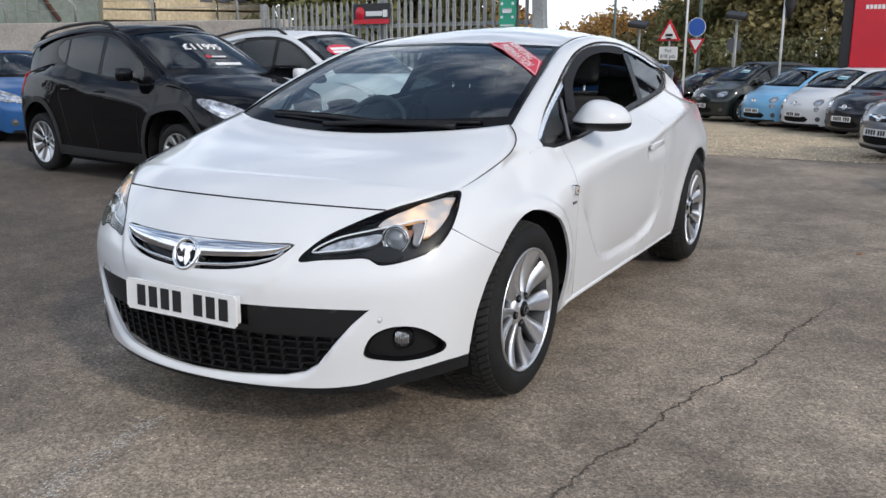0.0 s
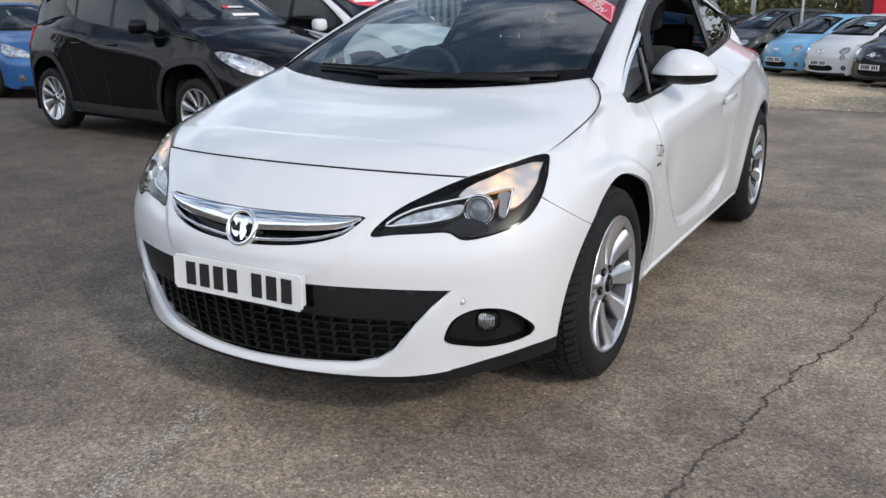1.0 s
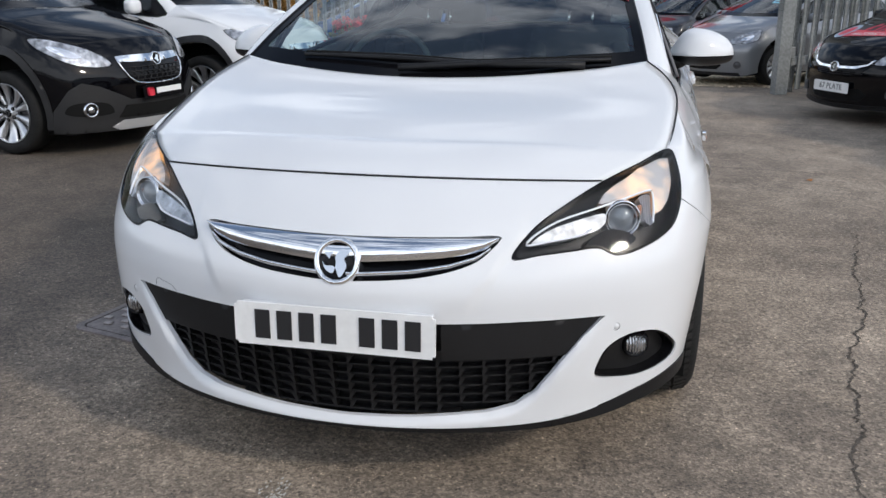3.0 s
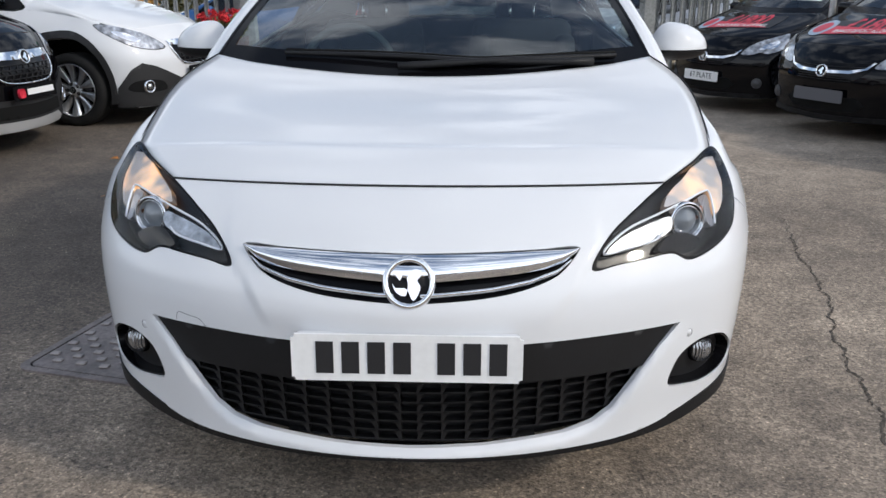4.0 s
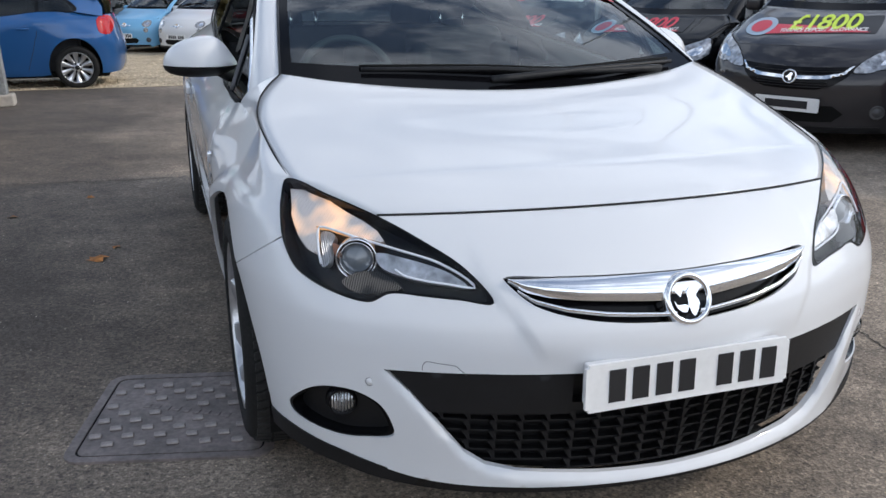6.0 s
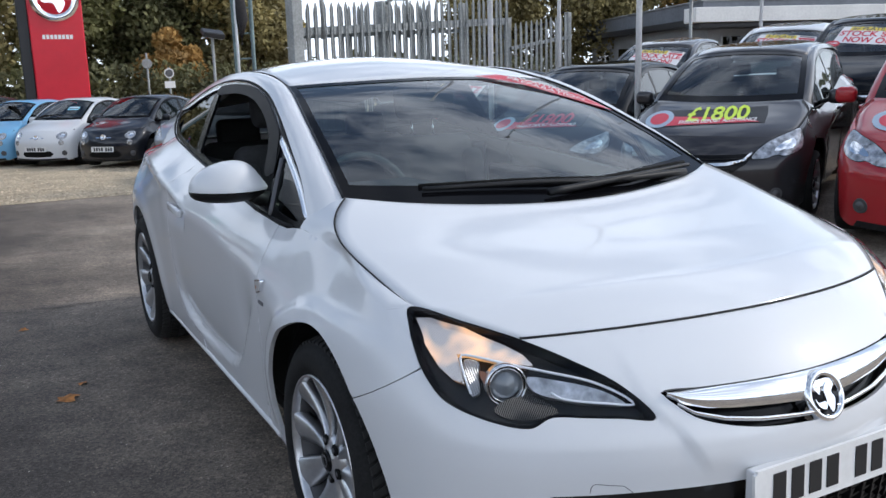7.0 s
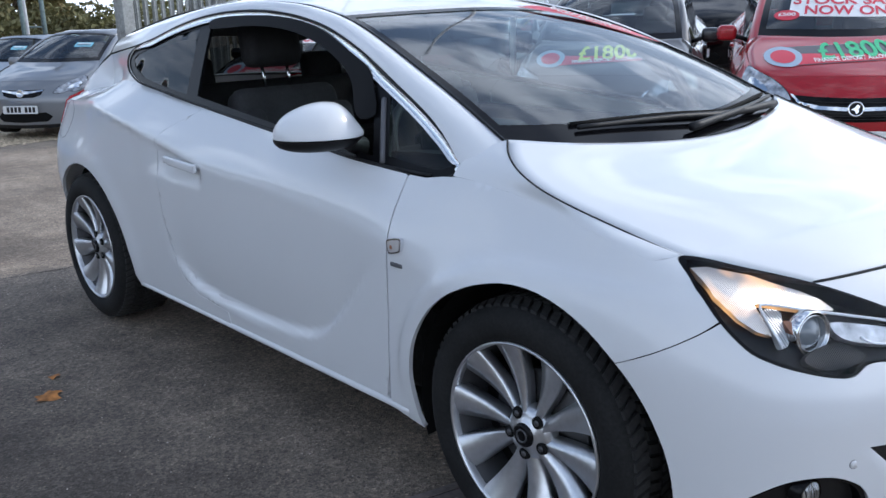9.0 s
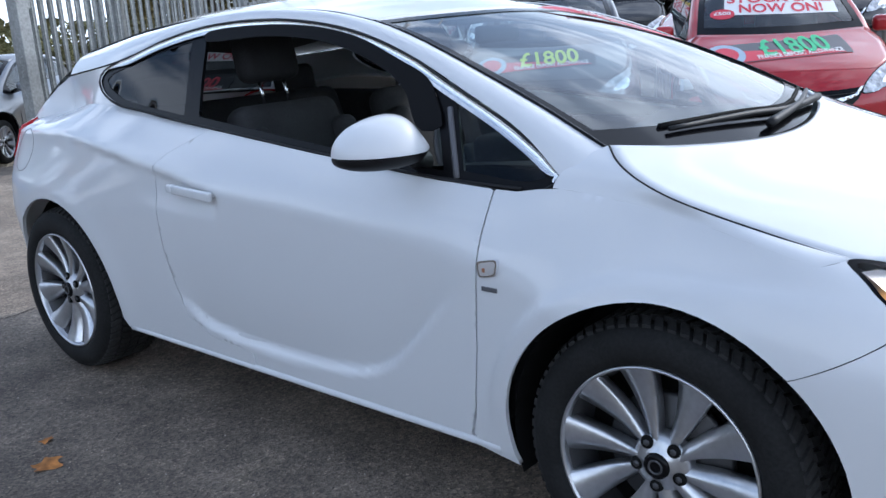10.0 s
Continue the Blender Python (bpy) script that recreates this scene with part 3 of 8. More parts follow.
def tyre_and_rim(hub, r_rim=0.248, r_tyre=0.350, width=0.235, spokes=10, detail=True, alloy=None, name="wheel"):
    """A wheel whose outer face looks towards +x, its hub's face at x = 0, as an Empty with its parts."""
    alloy = alloy or M_alloy
    w = width
    n = 64 if detail else 36
    prof = [(r_rim - 0.004, 0.0), (r_rim + 0.010, 0.012), (r_rim + 0.028, 0.018), (r_tyre - 0.042, 0.014), (r_tyre - 0.022, 0.002), (r_tyre - 0.013, -0.018), (r_tyre - 0.012, -0.03),
            (r_tyre - 0.012, -w + 0.02), (r_tyre - 0.03, -w - 0.005), (r_rim + 0.03, -w - 0.01), (r_rim - 0.004, -w + 0.01)]
    v, f = lathe(prof, n, 'x')
    tyre = mesh_ob("tyre", v, f, M_tyre, hub)
    # tread: ribs of blocks with slanted grooves
    blocks = 70 if detail else 0
    bv, bf = [], []
    ribs = [(-0.008, -0.045, 0.05), (-0.053, -0.092, -0.03), (-0.100, -0.135, 0.03), (-0.143, -0.182, 0.03), (-0.190, -0.228, -0.05)]
    for k in range(blocks):
        for x0, x1, sl in ribs:
            a0, a1 = 2 * math.pi * k / blocks, 2 * math.pi * (k + 0.66) / blocks
            b = len(bv)
            for rr in (r_tyre - 0.014, r_tyre):
                for x, sh in ((x0, 0), (x1, sl)):
                    for a in (a0 + sh, a1 + sh):
                        rc = rr - (0.010 if x > -0.02 else 0)
                        bv.append((x * (w / 0.235), rc * math.cos(a), rc * math.sin(a)))
            bf += [(b + 4, b + 5, b + 7, b + 6), (b, b + 1, b + 5, b + 4), (b + 2, b + 6, b + 7, b + 3), (b, b + 4, b + 6, b + 2), (b + 1, b + 3, b + 7, b + 5)]
    if bv:
        mesh_ob("tread", bv, bf, M_tread, tyre, smooth=False)
    v, f = lathe([(r_rim - 0.001, 0.004), (r_rim - 0.002, 0.010), (r_rim - 0.007, 0.011), (r_rim - 0.010, 0.002), (r_rim - 0.012, -0.012)], n, 'x')
    rim = mesh_ob("rim", v, f, alloy, hub, "silver alloy rim")
    # inner rim: the shade behind the spokes is put into its dark colour
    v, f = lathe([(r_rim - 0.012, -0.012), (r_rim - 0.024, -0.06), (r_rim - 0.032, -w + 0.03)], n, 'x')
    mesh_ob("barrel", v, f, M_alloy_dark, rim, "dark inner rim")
    # spokes, in pairs that lean towards each other
    for k in range(spokes):
        a = 2 * math.pi * (k + 0.5) / spokes + (0.0 if k % 2 else 0.0) * (10 / spokes) + math.pi / 2
        sv, sf = [], []
        st = 9
        for i in range(st):
            u = i / (st - 1)
            r = 0.050 + u * (r_rim - 0.006 - 0.050)
            lean = (0.06 if k % 2 else -0.06) * (1 - u) ** 1.5
            hw = (0.0125 + 0.033 * u ** 1.15) * (10 / spokes) ** 0.5 * (r_rim / 0.232)
            dx = -0.022 + 0.028 * u ** 1.4 - 0.012 * math.sin(math.pi * u)
            cs, sn = math.cos(a + lean), math.sin(a + lean)
            for s_, d_ in ((-1.0, -0.036), (-1.0, -0.005), (-0.88, 0.001), (0.10, -0.002), (0.96, -0.016), (1.0, -0.038)):
                sv.append((dx + d_, r * cs - s_ * hw * sn, r * sn + s_ * hw * cs))
        for i in range(st - 1):
            for j in range(6):
                j2 = (j + 1) % 6
                sf.append((i * 6 + j, (i + 1) * 6 + j, (i + 1) * 6 + j2, i * 6 + j2))
        mesh_ob("spoke", sv, sf, alloy, rim)
    v, f = lathe([(0.0, -0.012), (0.033, -0.012), (0.036, -0.016), (0.052, -0.020), (0.066, -0.027), (0.073, -0.040), (0.074, -0.06)], 40, 'x')
    mesh_ob("hub", v, f, alloy, rim)
    v, f = lathe([(0.0, -0.002), (0.024, -0.003), (0.031, -0.007), (0.033, -0.016)], 28, 'x')
    cap = mesh_ob("hub_cap", v, f, M_gloss_black, rim, "dark hub cap with a grey ring")
    v, f = lathe([(0.0130, -0.003), (0.0150, -0.0005), (0.0175, -0.0005), (0.0190, -0.004)], 28, 'x')
    mesh_ob("ring", v, f, M_alloy_dark, rim)
    for k in range(5):
        a = 2 * math.pi * k / 5 + math.pi / 2
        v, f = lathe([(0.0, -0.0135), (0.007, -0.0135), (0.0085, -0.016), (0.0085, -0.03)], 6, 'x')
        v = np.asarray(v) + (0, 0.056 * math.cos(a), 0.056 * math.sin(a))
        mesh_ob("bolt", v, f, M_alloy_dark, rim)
        # a flat dark disc stands for the shade in each bolt hole
        v, f = lathe([(0.0, -0.0165), (0.0150, -0.0165), (0.0170, -0.024)], 16, 'x')
        mesh_ob("bolt_hole", np.asarray(v) + (0, 0.056 * math.cos(a), 0.056 * math.sin(a)), f, M_under, rim)
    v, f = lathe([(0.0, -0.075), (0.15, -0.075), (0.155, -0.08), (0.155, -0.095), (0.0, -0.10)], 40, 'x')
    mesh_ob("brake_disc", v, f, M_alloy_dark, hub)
    v, f = lathe([(0.0, -0.11), (r_rim - 0.02, -0.11), (r_rim - 0.02, -0.12)], 40, 'x')
    mesh_ob("brake_shield", v, f, M_under, hub)
    return hub


def bars_plate(name, parent, m, w=0.52, h=0.111, material=None, glyphs=7, ink=None):
    """A number plate with plain bars in place of its characters; lies in the xz plane, facing -y."""
    bm = box(-w / 2, w / 2, -0.004, 0.004, -h / 2, h / 2)
    bmesh.ops.bevel(bm, geom=[e for e in bm.edges if abs(e.verts[0].co.y - e.verts[1].co.y) > 0.001], offset=0.008, segments=3, affect='EDGES')
    ob = part(name, bm, material or M_plate, parent)
    ob.matrix_basis = m
    if glyphs:
        cell = w * 0.86 / (glyphs + 0.7)
        for k in range(glyphs):
            x = -w * 0.40 + cell * (k + (0.7 if k >= 4 else 0.0)) + 0.004
            bm = box(x, x + cell * 0.68, -0.0062, -0.004, -h * 0.33, h * 0.35)
            part("bar", bm, ink or M_ink, ob)
    return ob


def text_part(name, words, size, material, parent, m, depth=0.0006, squash=1.0, bold=0.0):
    cu = bpy.data.curves.new(name, 'FONT')
    cu.body, cu.size, cu.align_x, cu.align_y, cu.extrude = words, size, 'CENTER', 'CENTER', depth
    cu.offset = bold
    tmp = new(name, cu)
    dg = bpy.context.evaluated_depsgraph_get()
    me = bpy.data.meshes.new_from_object(tmp.evaluated_get(dg))
    bpy.data.objects.remove(tmp)
    me.materials.clear()
    me.materials.append(material)
    ob = new(name, me)
    ob.parent = parent
    ob.matrix_basis = m @ Matrix.Diagonal((squash, 1, 1, 1))
    return ob


# ---- the white coupe ----
def build_coupe():
    car = thing("car", pose(0, 0, 0), "glossy white three-door coupe with open windows, parked on worn tarmac", "car")
    P = M_white
    gap = 0.0022
    zl = lambda x: 0.826 - 0.019 * (x / 0.62) ** 2

    # outlines shared by the panels
    lampq = np.array([(q_x(x, z), z) for x, z in smooth_poly(LAMP, 110)])
    tip = lampq[np.argmax(lampq[:, 1])]
    inner = lampq[np.argmin(lampq[:, 0])]
    it, ii = int(np.argmax(lampq[:, 1])), int(np.argmin(lampq[:, 0]))
    lampq = np.roll(lampq, -ii, 0)
    it = int(np.argmax(lampq[:, 1]))
    upper, lower = lampq[: it + 1], lampq[it:]
    ix = int(np.argmin(np.abs(upper[:, 0] - 0.622)))
    lip_z = pchip([0, 0.30, 0.47, 0.60, q_x(0.75, 0.25), q_x(0.84, 0.28), 1.2], [0.213, 0.212, 0.214, 0.226, 0.268, 0.288, 0.284])
    low_z = pchip([0, 0.30, 0.47, 0.60, q_x(0.75, 0.25), q_x(0.84, 0.28), 1.2], [0.200, 0.195, 0.193, 0.202, 0.236, 0.250, 0.244])
    under_q, under_z = [0, 0.18, 0.37, 0.44, 0.486, 0.548, 0.60, 0.652], [0.233, 0.237, 0.249, 0.266, 0.298, 0.380, 0.445, 0.497]
    fa = arch_points(AX_F, ARCH, 0.225)
    ra = arch_points(AX_R, ARCH, 0.22)
    faq = [(q_y(y, z), z) for y, z in fa]
    raq = [(q_y(y, z), z) for y, z in ra]
    # bumper: seam from the arch up to the lamp
    sm = (q_y(0.643, 0.635), 0.635)
    js = int(np.argmin(np.abs(lower[:, 1] - 0.750) + 5 * (lower[:, 0] < 0.8)))
    seam_pts = np.array([lower[js] + (np.array(sm) - lower[js]) * t + (0, 0.006 * math.sin(math.pi * t)) for t in (0.2, 0.4, 0.6, 0.8)])
    thin = 0.0011
    arch_front = [p for p in faq if p[0] <= sm[0] and p[1] > 0.27 and p[1] < 0.636]
    half = [(0.0, zl(0) - gap)] + [(x, zl(x) - gap) for x in np.linspace(0.06, 0.60, 12)]
    half += [tuple(p - (0, 0.0015)) for p in upper[: ix + 1][::-1]]
    half += [tuple(p - (0, 0.002)) for p in lower[::-1][: len(lower) - js]]
    half += [tuple(p - (0, thin)) for p in seam_pts]
    half += [(sm[0], sm[1] - thin)] + [p for p in arch_front[::-1]]
    half += [(x, lip_z(x)) for x in np.linspace(arch_front[0][0] - 0.01, 0.0, 24)]
    left = [(-x, z) for x, z in half[::-1] if x > 1e-6]
    outer = np.array(half + left)
    grille = smooth_poly([(0.0, 0.704), (0.17, 0.705), (0.30, 0.705), (0.393, 0.703), (0.372, 0.676), (0.338, 0.650), (0.275, 0.630), (0.19, 0.616), (0.06, 0.607), (0.0, 0.605)], 48, False)
    grille = np.vstack([grille, [(-x, z) for x, z in grille[::-1] if x > 1e-3]])
    intake_r = [(0.0, 0.502), (0.26, 0.502), (0.45, 0.501), (0.652, 0.497), (0.60, 0.445), (0.548, 0.380), (0.486, 0.298), (0.440, 0.266), (0.370, 0.249), (0.18, 0.237), (0.0, 0.233)]
    intake = np.array(intake_r + [(-x, z) for x, z in intake_r[::-1] if x > 0])
    fog_xz = [(0.634, 0.330), (0.643, 0.380), (0.668, 0.415), (0.724, 0.438), (0.79, 0.425), (0.838, 0.362), (0.832, 0.328), (0.755, 0.310), (0.69, 0.314)]
    fog = np.array([(q_x(x, z), z) for x, z in smooth_poly(fog_xz, 48)])
    fogl = fog * (-1, 1)
    def bumper_at(q, z):
        p = shell(q, z)
        edge = np.interp(z, [0.50, 0.555, 0.59, 0.625, 0.66, 0.70], [0.315, 0.338, 0.358, 0.382, 0.410, 0.44])
        d = np.clip((edge - np.abs(q)) / 0.009 + 0.5, 0, 1)
        lift = d * d * (3 - 2 * d) * np.clip((z - 0.52) / 0.05, 0, 1) * np.clip((0.80 - z) / 0.12, 0, 1)
        ledge = smooth01((np.interp(np.abs(q), under_q, under_z) - z) / 0.016) * smooth01((0.70 - np.abs(q)) / 0.16)
        return p - np.stack([0 * lift, 0.0070 * lift + 0.016 * ledge, 0 * lift], -1)
    v, f = panel_mesh(outer, [grille, intake, fog, fogl], 0.013, bumper_at, 0.014)
    bumper = mesh_ob("front_bumper", v, f, P, car, "white front bumper")
    # black splitter
    ql = arch_front[0][0] - 0.01
    spl = [(x, float(lip_z(abs(x))) + 0.004) for x in np.linspace(-ql, ql, 60)] + [(x, float(low_z(abs(x))) - 0.004) for x in np.linspace(ql, -ql, 60)]
    mesh_ob("splitter", *panel_mesh(spl, [], 0.02, shell, 0.05, off=0.004), M_trim, car, "black plastic splitter")

    # grille: dark recess, chrome wing, thin chrome strip, badge
    mesh_ob("grille_recess", *panel_mesh(grille, [], 0.025, shell, 0.0, off=-0.03), M_gloss_black, car)
    for s in (1, -1):
        xs_ = np.linspace(0.0, 0.386, 44)
        up_, dn_ = np.interp(xs_, [0, 0.30, 0.386], [0.7015, 0.7025, 0.7010]), np.interp(xs_, [0, 0.06, 0.18, 0.25, 0.31, 0.355, 0.386], [0.647, 0.649, 0.656, 0.660, 0.666, 0.676, 0.694])
        off_ = np.array([0, -0.006, 0])
        cw = strip(shell(xs_, dn_) + off_, shell(xs_, up_) + off_, 9, 0.013)
        mesh_ob("chrome_wing", *(flipped(cw) if s > 0 else mirrored(flipped(cw))), M_chrome, car, "polished chrome grille wing")
        xs_ = np.linspace(0.03, 0.370, 40)
        up_, dn_ = np.interp(xs_, [0, 0.06, 0.19, 0.275, 0.34, 0.370], [0.627, 0.628, 0.637, 0.648, 0.664, 0.682]), np.interp(xs_, [0, 0.06, 0.19, 0.275, 0.34, 0.370], [0.6175, 0.6185, 0.627, 0.638, 0.655, 0.676])
        cw = strip(shell(xs_, dn_) + off_, shell(xs_, up_) + off_, 7, 0.007)
        mesh_ob("chrome_strip", *(flipped(cw) if s > 0 else mirrored(flipped(cw))), M_chrome, car, "thin chrome strip")
    e = new("badge")
    e.parent = car
    e.matrix_basis = pose(0.004, 0.040, 0.648, 0, 0, 0) @ pose(0, 0, 0, -22, 0, 0)
    v, f = lathe([(0.0, -0.004), (0.046, -0.004), (0.047, 0.0)], 48, 'y')
    mesh_ob("disc", v, f, M_gloss_black, e)
    v, f = lathe([(0.045, -0.003), (0.047, -0.011), (0.054, -0.013), (0.0595, -0.008), (0.061, 0.004), (0.061, 0.03)], 48, 'y')
    mesh_ob("ring", v, f, M_chrome, e, "chrome badge ring")
    blob = smooth_poly([(0.012, 0.030), (0.030, 0.024), (0.024, 0.012), (0.018, 0.006), (0.026, -0.012), (0.010, -0.040), (-0.006, -0.014), (-0.030, -0.012), (-0.038, 0.0), (-0.028, -0.022), (-0.008, -0.030), (-0.002, -0.006), (-0.004, 0.012)], 50)
    flat = lambda u, w: np.stack([u, np.full_like(u, -0.005), w], -1)
    mesh_ob("emblem", *panel_mesh(blob, [], 0.006, flat, 0.004, off=0.003), M_chrome, e, "plain chrome emblem shape")
    mesh_ob("shield", *panel_mesh([(-0.034, 0.020), (-0.012, 0.022), (-0.020, 0.004)], [], 0.006, flat, 0.003, off=0.002), M_chrome, e)

    # lower intake: pads beside the plate and a brick-like mesh set back
    mesh_ob("intake_recess", *panel_mesh((intake - (0, 0.37)) * (1.13, 1.12) + (0, 0.37), [], 0.05, shell, 0.0, off=-0.046), M_trim, car)
    pad = [(0.262, 0.5015), (0.45, 0.5005), (0.645, 0.4965), (0.60, 0.447), (0.562, 0.397), (0.40, 0.399), (0.262, 0.400)]
    for s in (1, -1):
        v, f = panel_mesh(np.array(pad) * (s, 1), [], 0.02, shell, 0.05, off=-0.006, flip=False)
        mesh_ob("intake_pad", v, f, M_trim, car, "black plastic intake pad")
    v, f = panel_mesh([(-0.262, 0.405), (0.262, 0.405), (0.262, 0.425), (-0.262, 0.425)], [], 0.03, shell, 0.04, off=-0.012)
    mesh_ob("intake_bar", v, f, M_trim, car)
    rows = np.linspace(0.243, 0.402, 7)
    half_w = lambda z: np.interp(z, [0.233, 0.243, 0.266, 0.298, 0.383, 0.41], [0.10, 0.30, 0.44, 0.484, 0.545, 0.562])
    mv, mf = [], []
    def blade(pts, dz, depth):
        b = len(mv)
        p = shell(np.array([a for a, _ in pts]), np.array([c for _, c in pts]))
        for dy, dd in ((0.022, -dz), (0.022, dz), (0.022 + depth, dz * 0.4), (0.022 + depth, -dz * 0.4)):
            mv.extend([(q[0], q[1] + dy, q[2] + dd) for q in p])
        k = len(pts)
        for i in range(k - 1):
            for j in range(4):
                j2 = (j + 1) % 4
                mf.append((b + j * k + i, b + j * k + i + 1, b + j2 * k + i + 1, b + j2 * k + i))
    for r, z in enumerate(rows):
        hw = half_w(z)
        blade([(x, z - 0.004 * abs(x)) for x in np.linspace(-hw, hw, 22)], 0.0022, 0.024)
    for r in range(len(rows) - 1):
        z0, z1 = rows[r], rows[r + 1]
        hw = half_w(z0)
        sp = 0.0565
        xs_ = np.arange(-11, 11) * sp + sp / 2
        for x in xs_:
            if abs(x) < hw:
                b = len(mv)
                for zz, w_, lean in ((z0, 0.0020, 0.009), (z1, 0.0075, 0.0)):
                    p = shell(np.array([x - w_, x + w_]) + lean * (1 if x < 0 else -1), np.array([zz, zz]))
                    mv.extend([(p[0][0], p[0][1] + 0.016, zz), (p[1][0], p[1][1] + 0.016, zz), (p[1][0], p[1][1] + 0.044, zz), (p[0][0], p[0][1] + 0.044, zz)])
                for j in range(4):
                    j2 = (j + 1) % 4
                    mf.append((b + j, b + j2, b + 4 + j2, b + 4 + j))
    mesh_ob("intake_mesh", mv, mf, M_trim, car, "black plastic mesh grille", smooth=False)
    # number plate on its white mount
    bm = box(-0.250, 0.250, 0.003, 0.03, 0.437, 0.534, 0.004)
    part("plate_mount", bm, P, car)
    bars_plate("number_plate", car, pose(0.0, -0.003, 0.484, -2, 0, 0))

    for s in (1, -1):
        # headlamps
        L = lampq * (s, 1)
        lamp = new("headlamp")
        lamp.parent = car
        lamp["label"] = "clear-lensed headlamp with amber indicator lit"
        fl, GF = False, s < 0
        mid = L.mean(0)
        mesh_ob("housing", *panel_mesh(L, [], 0.03, shell, 0.0, off=-0.045, flip=fl), M_lamp_dark, lamp)
        ring = mid + (L - mid) * 0.955
        v, f = panel_mesh(L, [ring], 0.018, shell, 0.045, off=0.001, flip=fl)
        mesh_ob("bezel", v, f, M_gloss_black, lamp)
        lens = mesh_ob("lens", *panel_mesh(ring, [], 0.022, shell, 0.004, off=0.0015, flip=fl), M_lens, lamp, "clear lens")
        lens.visible_shadow = False
        def inset(name, pts, off, material, label="", lip=0.02, step=0.014, rnd=True):
            pp = np.array([(q_x(x, z), z) for x, z in pts])
            if rnd:
                pp = smooth_poly(pp, 40)
            return mesh_ob(name, *panel_mesh(pp * (s, 1), [], step, shell, lip, off=off, flip=fl), material, lamp, label)
        inset("indicator", [(0.803, 0.800), (0.792, 0.846), (0.764, 0.848), (0.711, 0.832), (0.654, 0.800), (0.629, 0.783), (0.619, 0.764), (0.627, 0.7625), (0.669, 0.769), (0.735, 0.7845), (0.7545, 0.783), (0.760, 0.755), (0.764, 0.727), (0.782, 0.735), (0.797, 0.757)], -0.010, M_amber, "lit amber indicator", step=0.006, rnd=False)
        def line(name, pts, r, off, material, label=""):
            p = smooth_poly(np.array(pts), 60, False)
            c_ = shell(np.array([q_x(x, z) for x, z in p]), p[:, 1]) + np.array([0, -off, 0]) - np.array([0.35 * -off, 0, 0]) * 0
            return mesh_ob(name, *tube([(s * a, b_, c2) for a, b_, c2 in c_], r, 8), material, lamp, label)
        line("light_strip", [(0.755, 0.705), (0.755, 0.735), (0.7475, 0.7745), (0.732, 0.7765), (0.669, 0.762), (0.597, 0.7455), (0.528, 0.7285), (0.494, 0.714), (0.462, 0.694), (0.450, 0.6795), (0.467, 0.679), (0.506, 0.684), (0.553, 0.689), (0.590, 0.696), (0.606, 0.707)], 0.0030, -0.010, M_light_strip, "white light strip")
        inset("running_lamp", [(0.640, 0.744), (0.592, 0.738), (0.528, 0.723), (0.492, 0.708), (0.466, 0.687), (0.506, 0.688), (0.555, 0.693), (0.592, 0.700), (0.632, 0.712), (0.645, 0.728)], -0.018, M_running, "clear running lamp")
        inset("lower_reflector", [(0.645, 0.708), (0.604, 0.680), (0.622, 0.671), (0.660, 0.662), (0.706, 0.664), (0.728, 0.681), (0.700, 0.700)], -0.024, M_ribbed_dim, "ribbed lower reflector")
        inset("chrome_web", [(0.7475, 0.772), (0.7545, 0.735), (0.7600, 0.706), (0.7440, 0.712), (0.7330, 0.745), (0.7200, 0.770)], -0.012, M_ribbed, "chrome web beside the projector")
        inset("side_reflector", [(0.728, 0.752), (0.716, 0.750), (0.716, 0.732), (0.727, 0.728)], -0.010, M_orange_dim, "dull amber reflector")
        # projector
        c = shell(np.array([s * q_x(0.685, 0.720)]), np.array([0.720]))[0]
        ax = Vector((s * 0.30, -0.94, 0.10)).normalized()
        pr = new("projector")
        pr.parent = lamp
        pr.matrix_basis = Matrix.Translation(Vector(c) - ax * 0.026) @ ax.to_track_quat('Y', 'Z').to_matrix().to_4x4()
        v, f = lathe([(0.0425, -0.02), (0.0435, 0.006), (0.0450, 0.008), (0.0475, 0.004), (0.049, -0.02)], 48, 'y')
        mesh_ob("ring", v, f, M_chrome, pr, "chrome projector ring")
        v, f = lathe([(0.0362, -0.02), (0.0366, 0.004), (0.0380, 0.0055), (0.0392, 0.003), (0.0396, -0.02)], 48, 'y')
        mesh_ob("inner_ring", v, f, M_chrome, pr)
        v, f = lathe([(0.0392, -0.006), (0.0430, -0.006)], 48, 'y')
        mesh_ob("ring_gap", v, f, M_trim, pr)
        v, f = lathe([(0.0, 0.010), (0.016, 0.007), (0.028, -0.001), (0.0365, -0.012)], 48, 'y')
        mesh_ob("bulb_lens", v, f, M_projector, pr, "grey glass projector lens")
        # fog lamp
        F = fog * (s, 1)
        fl_ = new("fog_lamp")
        fl_.parent = car
        mesh_ob("surround", *panel_mesh(F, [], 0.03, shell, 0.0, off=-0.035, flip=fl), M_trim, fl_, "black fog lamp recess")
        fm = F.mean(0)
        mesh_ob("rim", *panel_mesh(F, [fm + (F - fm) * 0.93], 0.02, shell, 0.035, off=-0.004, flip=fl), M_gloss_black, fl_)
        c = shell(np.array([s * q_x(0.732, 0.390)]), np.array([0.390]))[0]
        g = new("fog_light")
        g.parent = fl_
        g.matrix_basis = Matrix.Translation(Vector(c) + Vector((0, 0.022, 0))) @ Vector((s * 0.25, -0.96, 0)).to_track_quat('Y', 'Z').to_matrix().to_4x4()
        v, f = lathe([(0.0, 0.014), (0.016, 0.011), (0.029, 0.0)], 32, 'y')
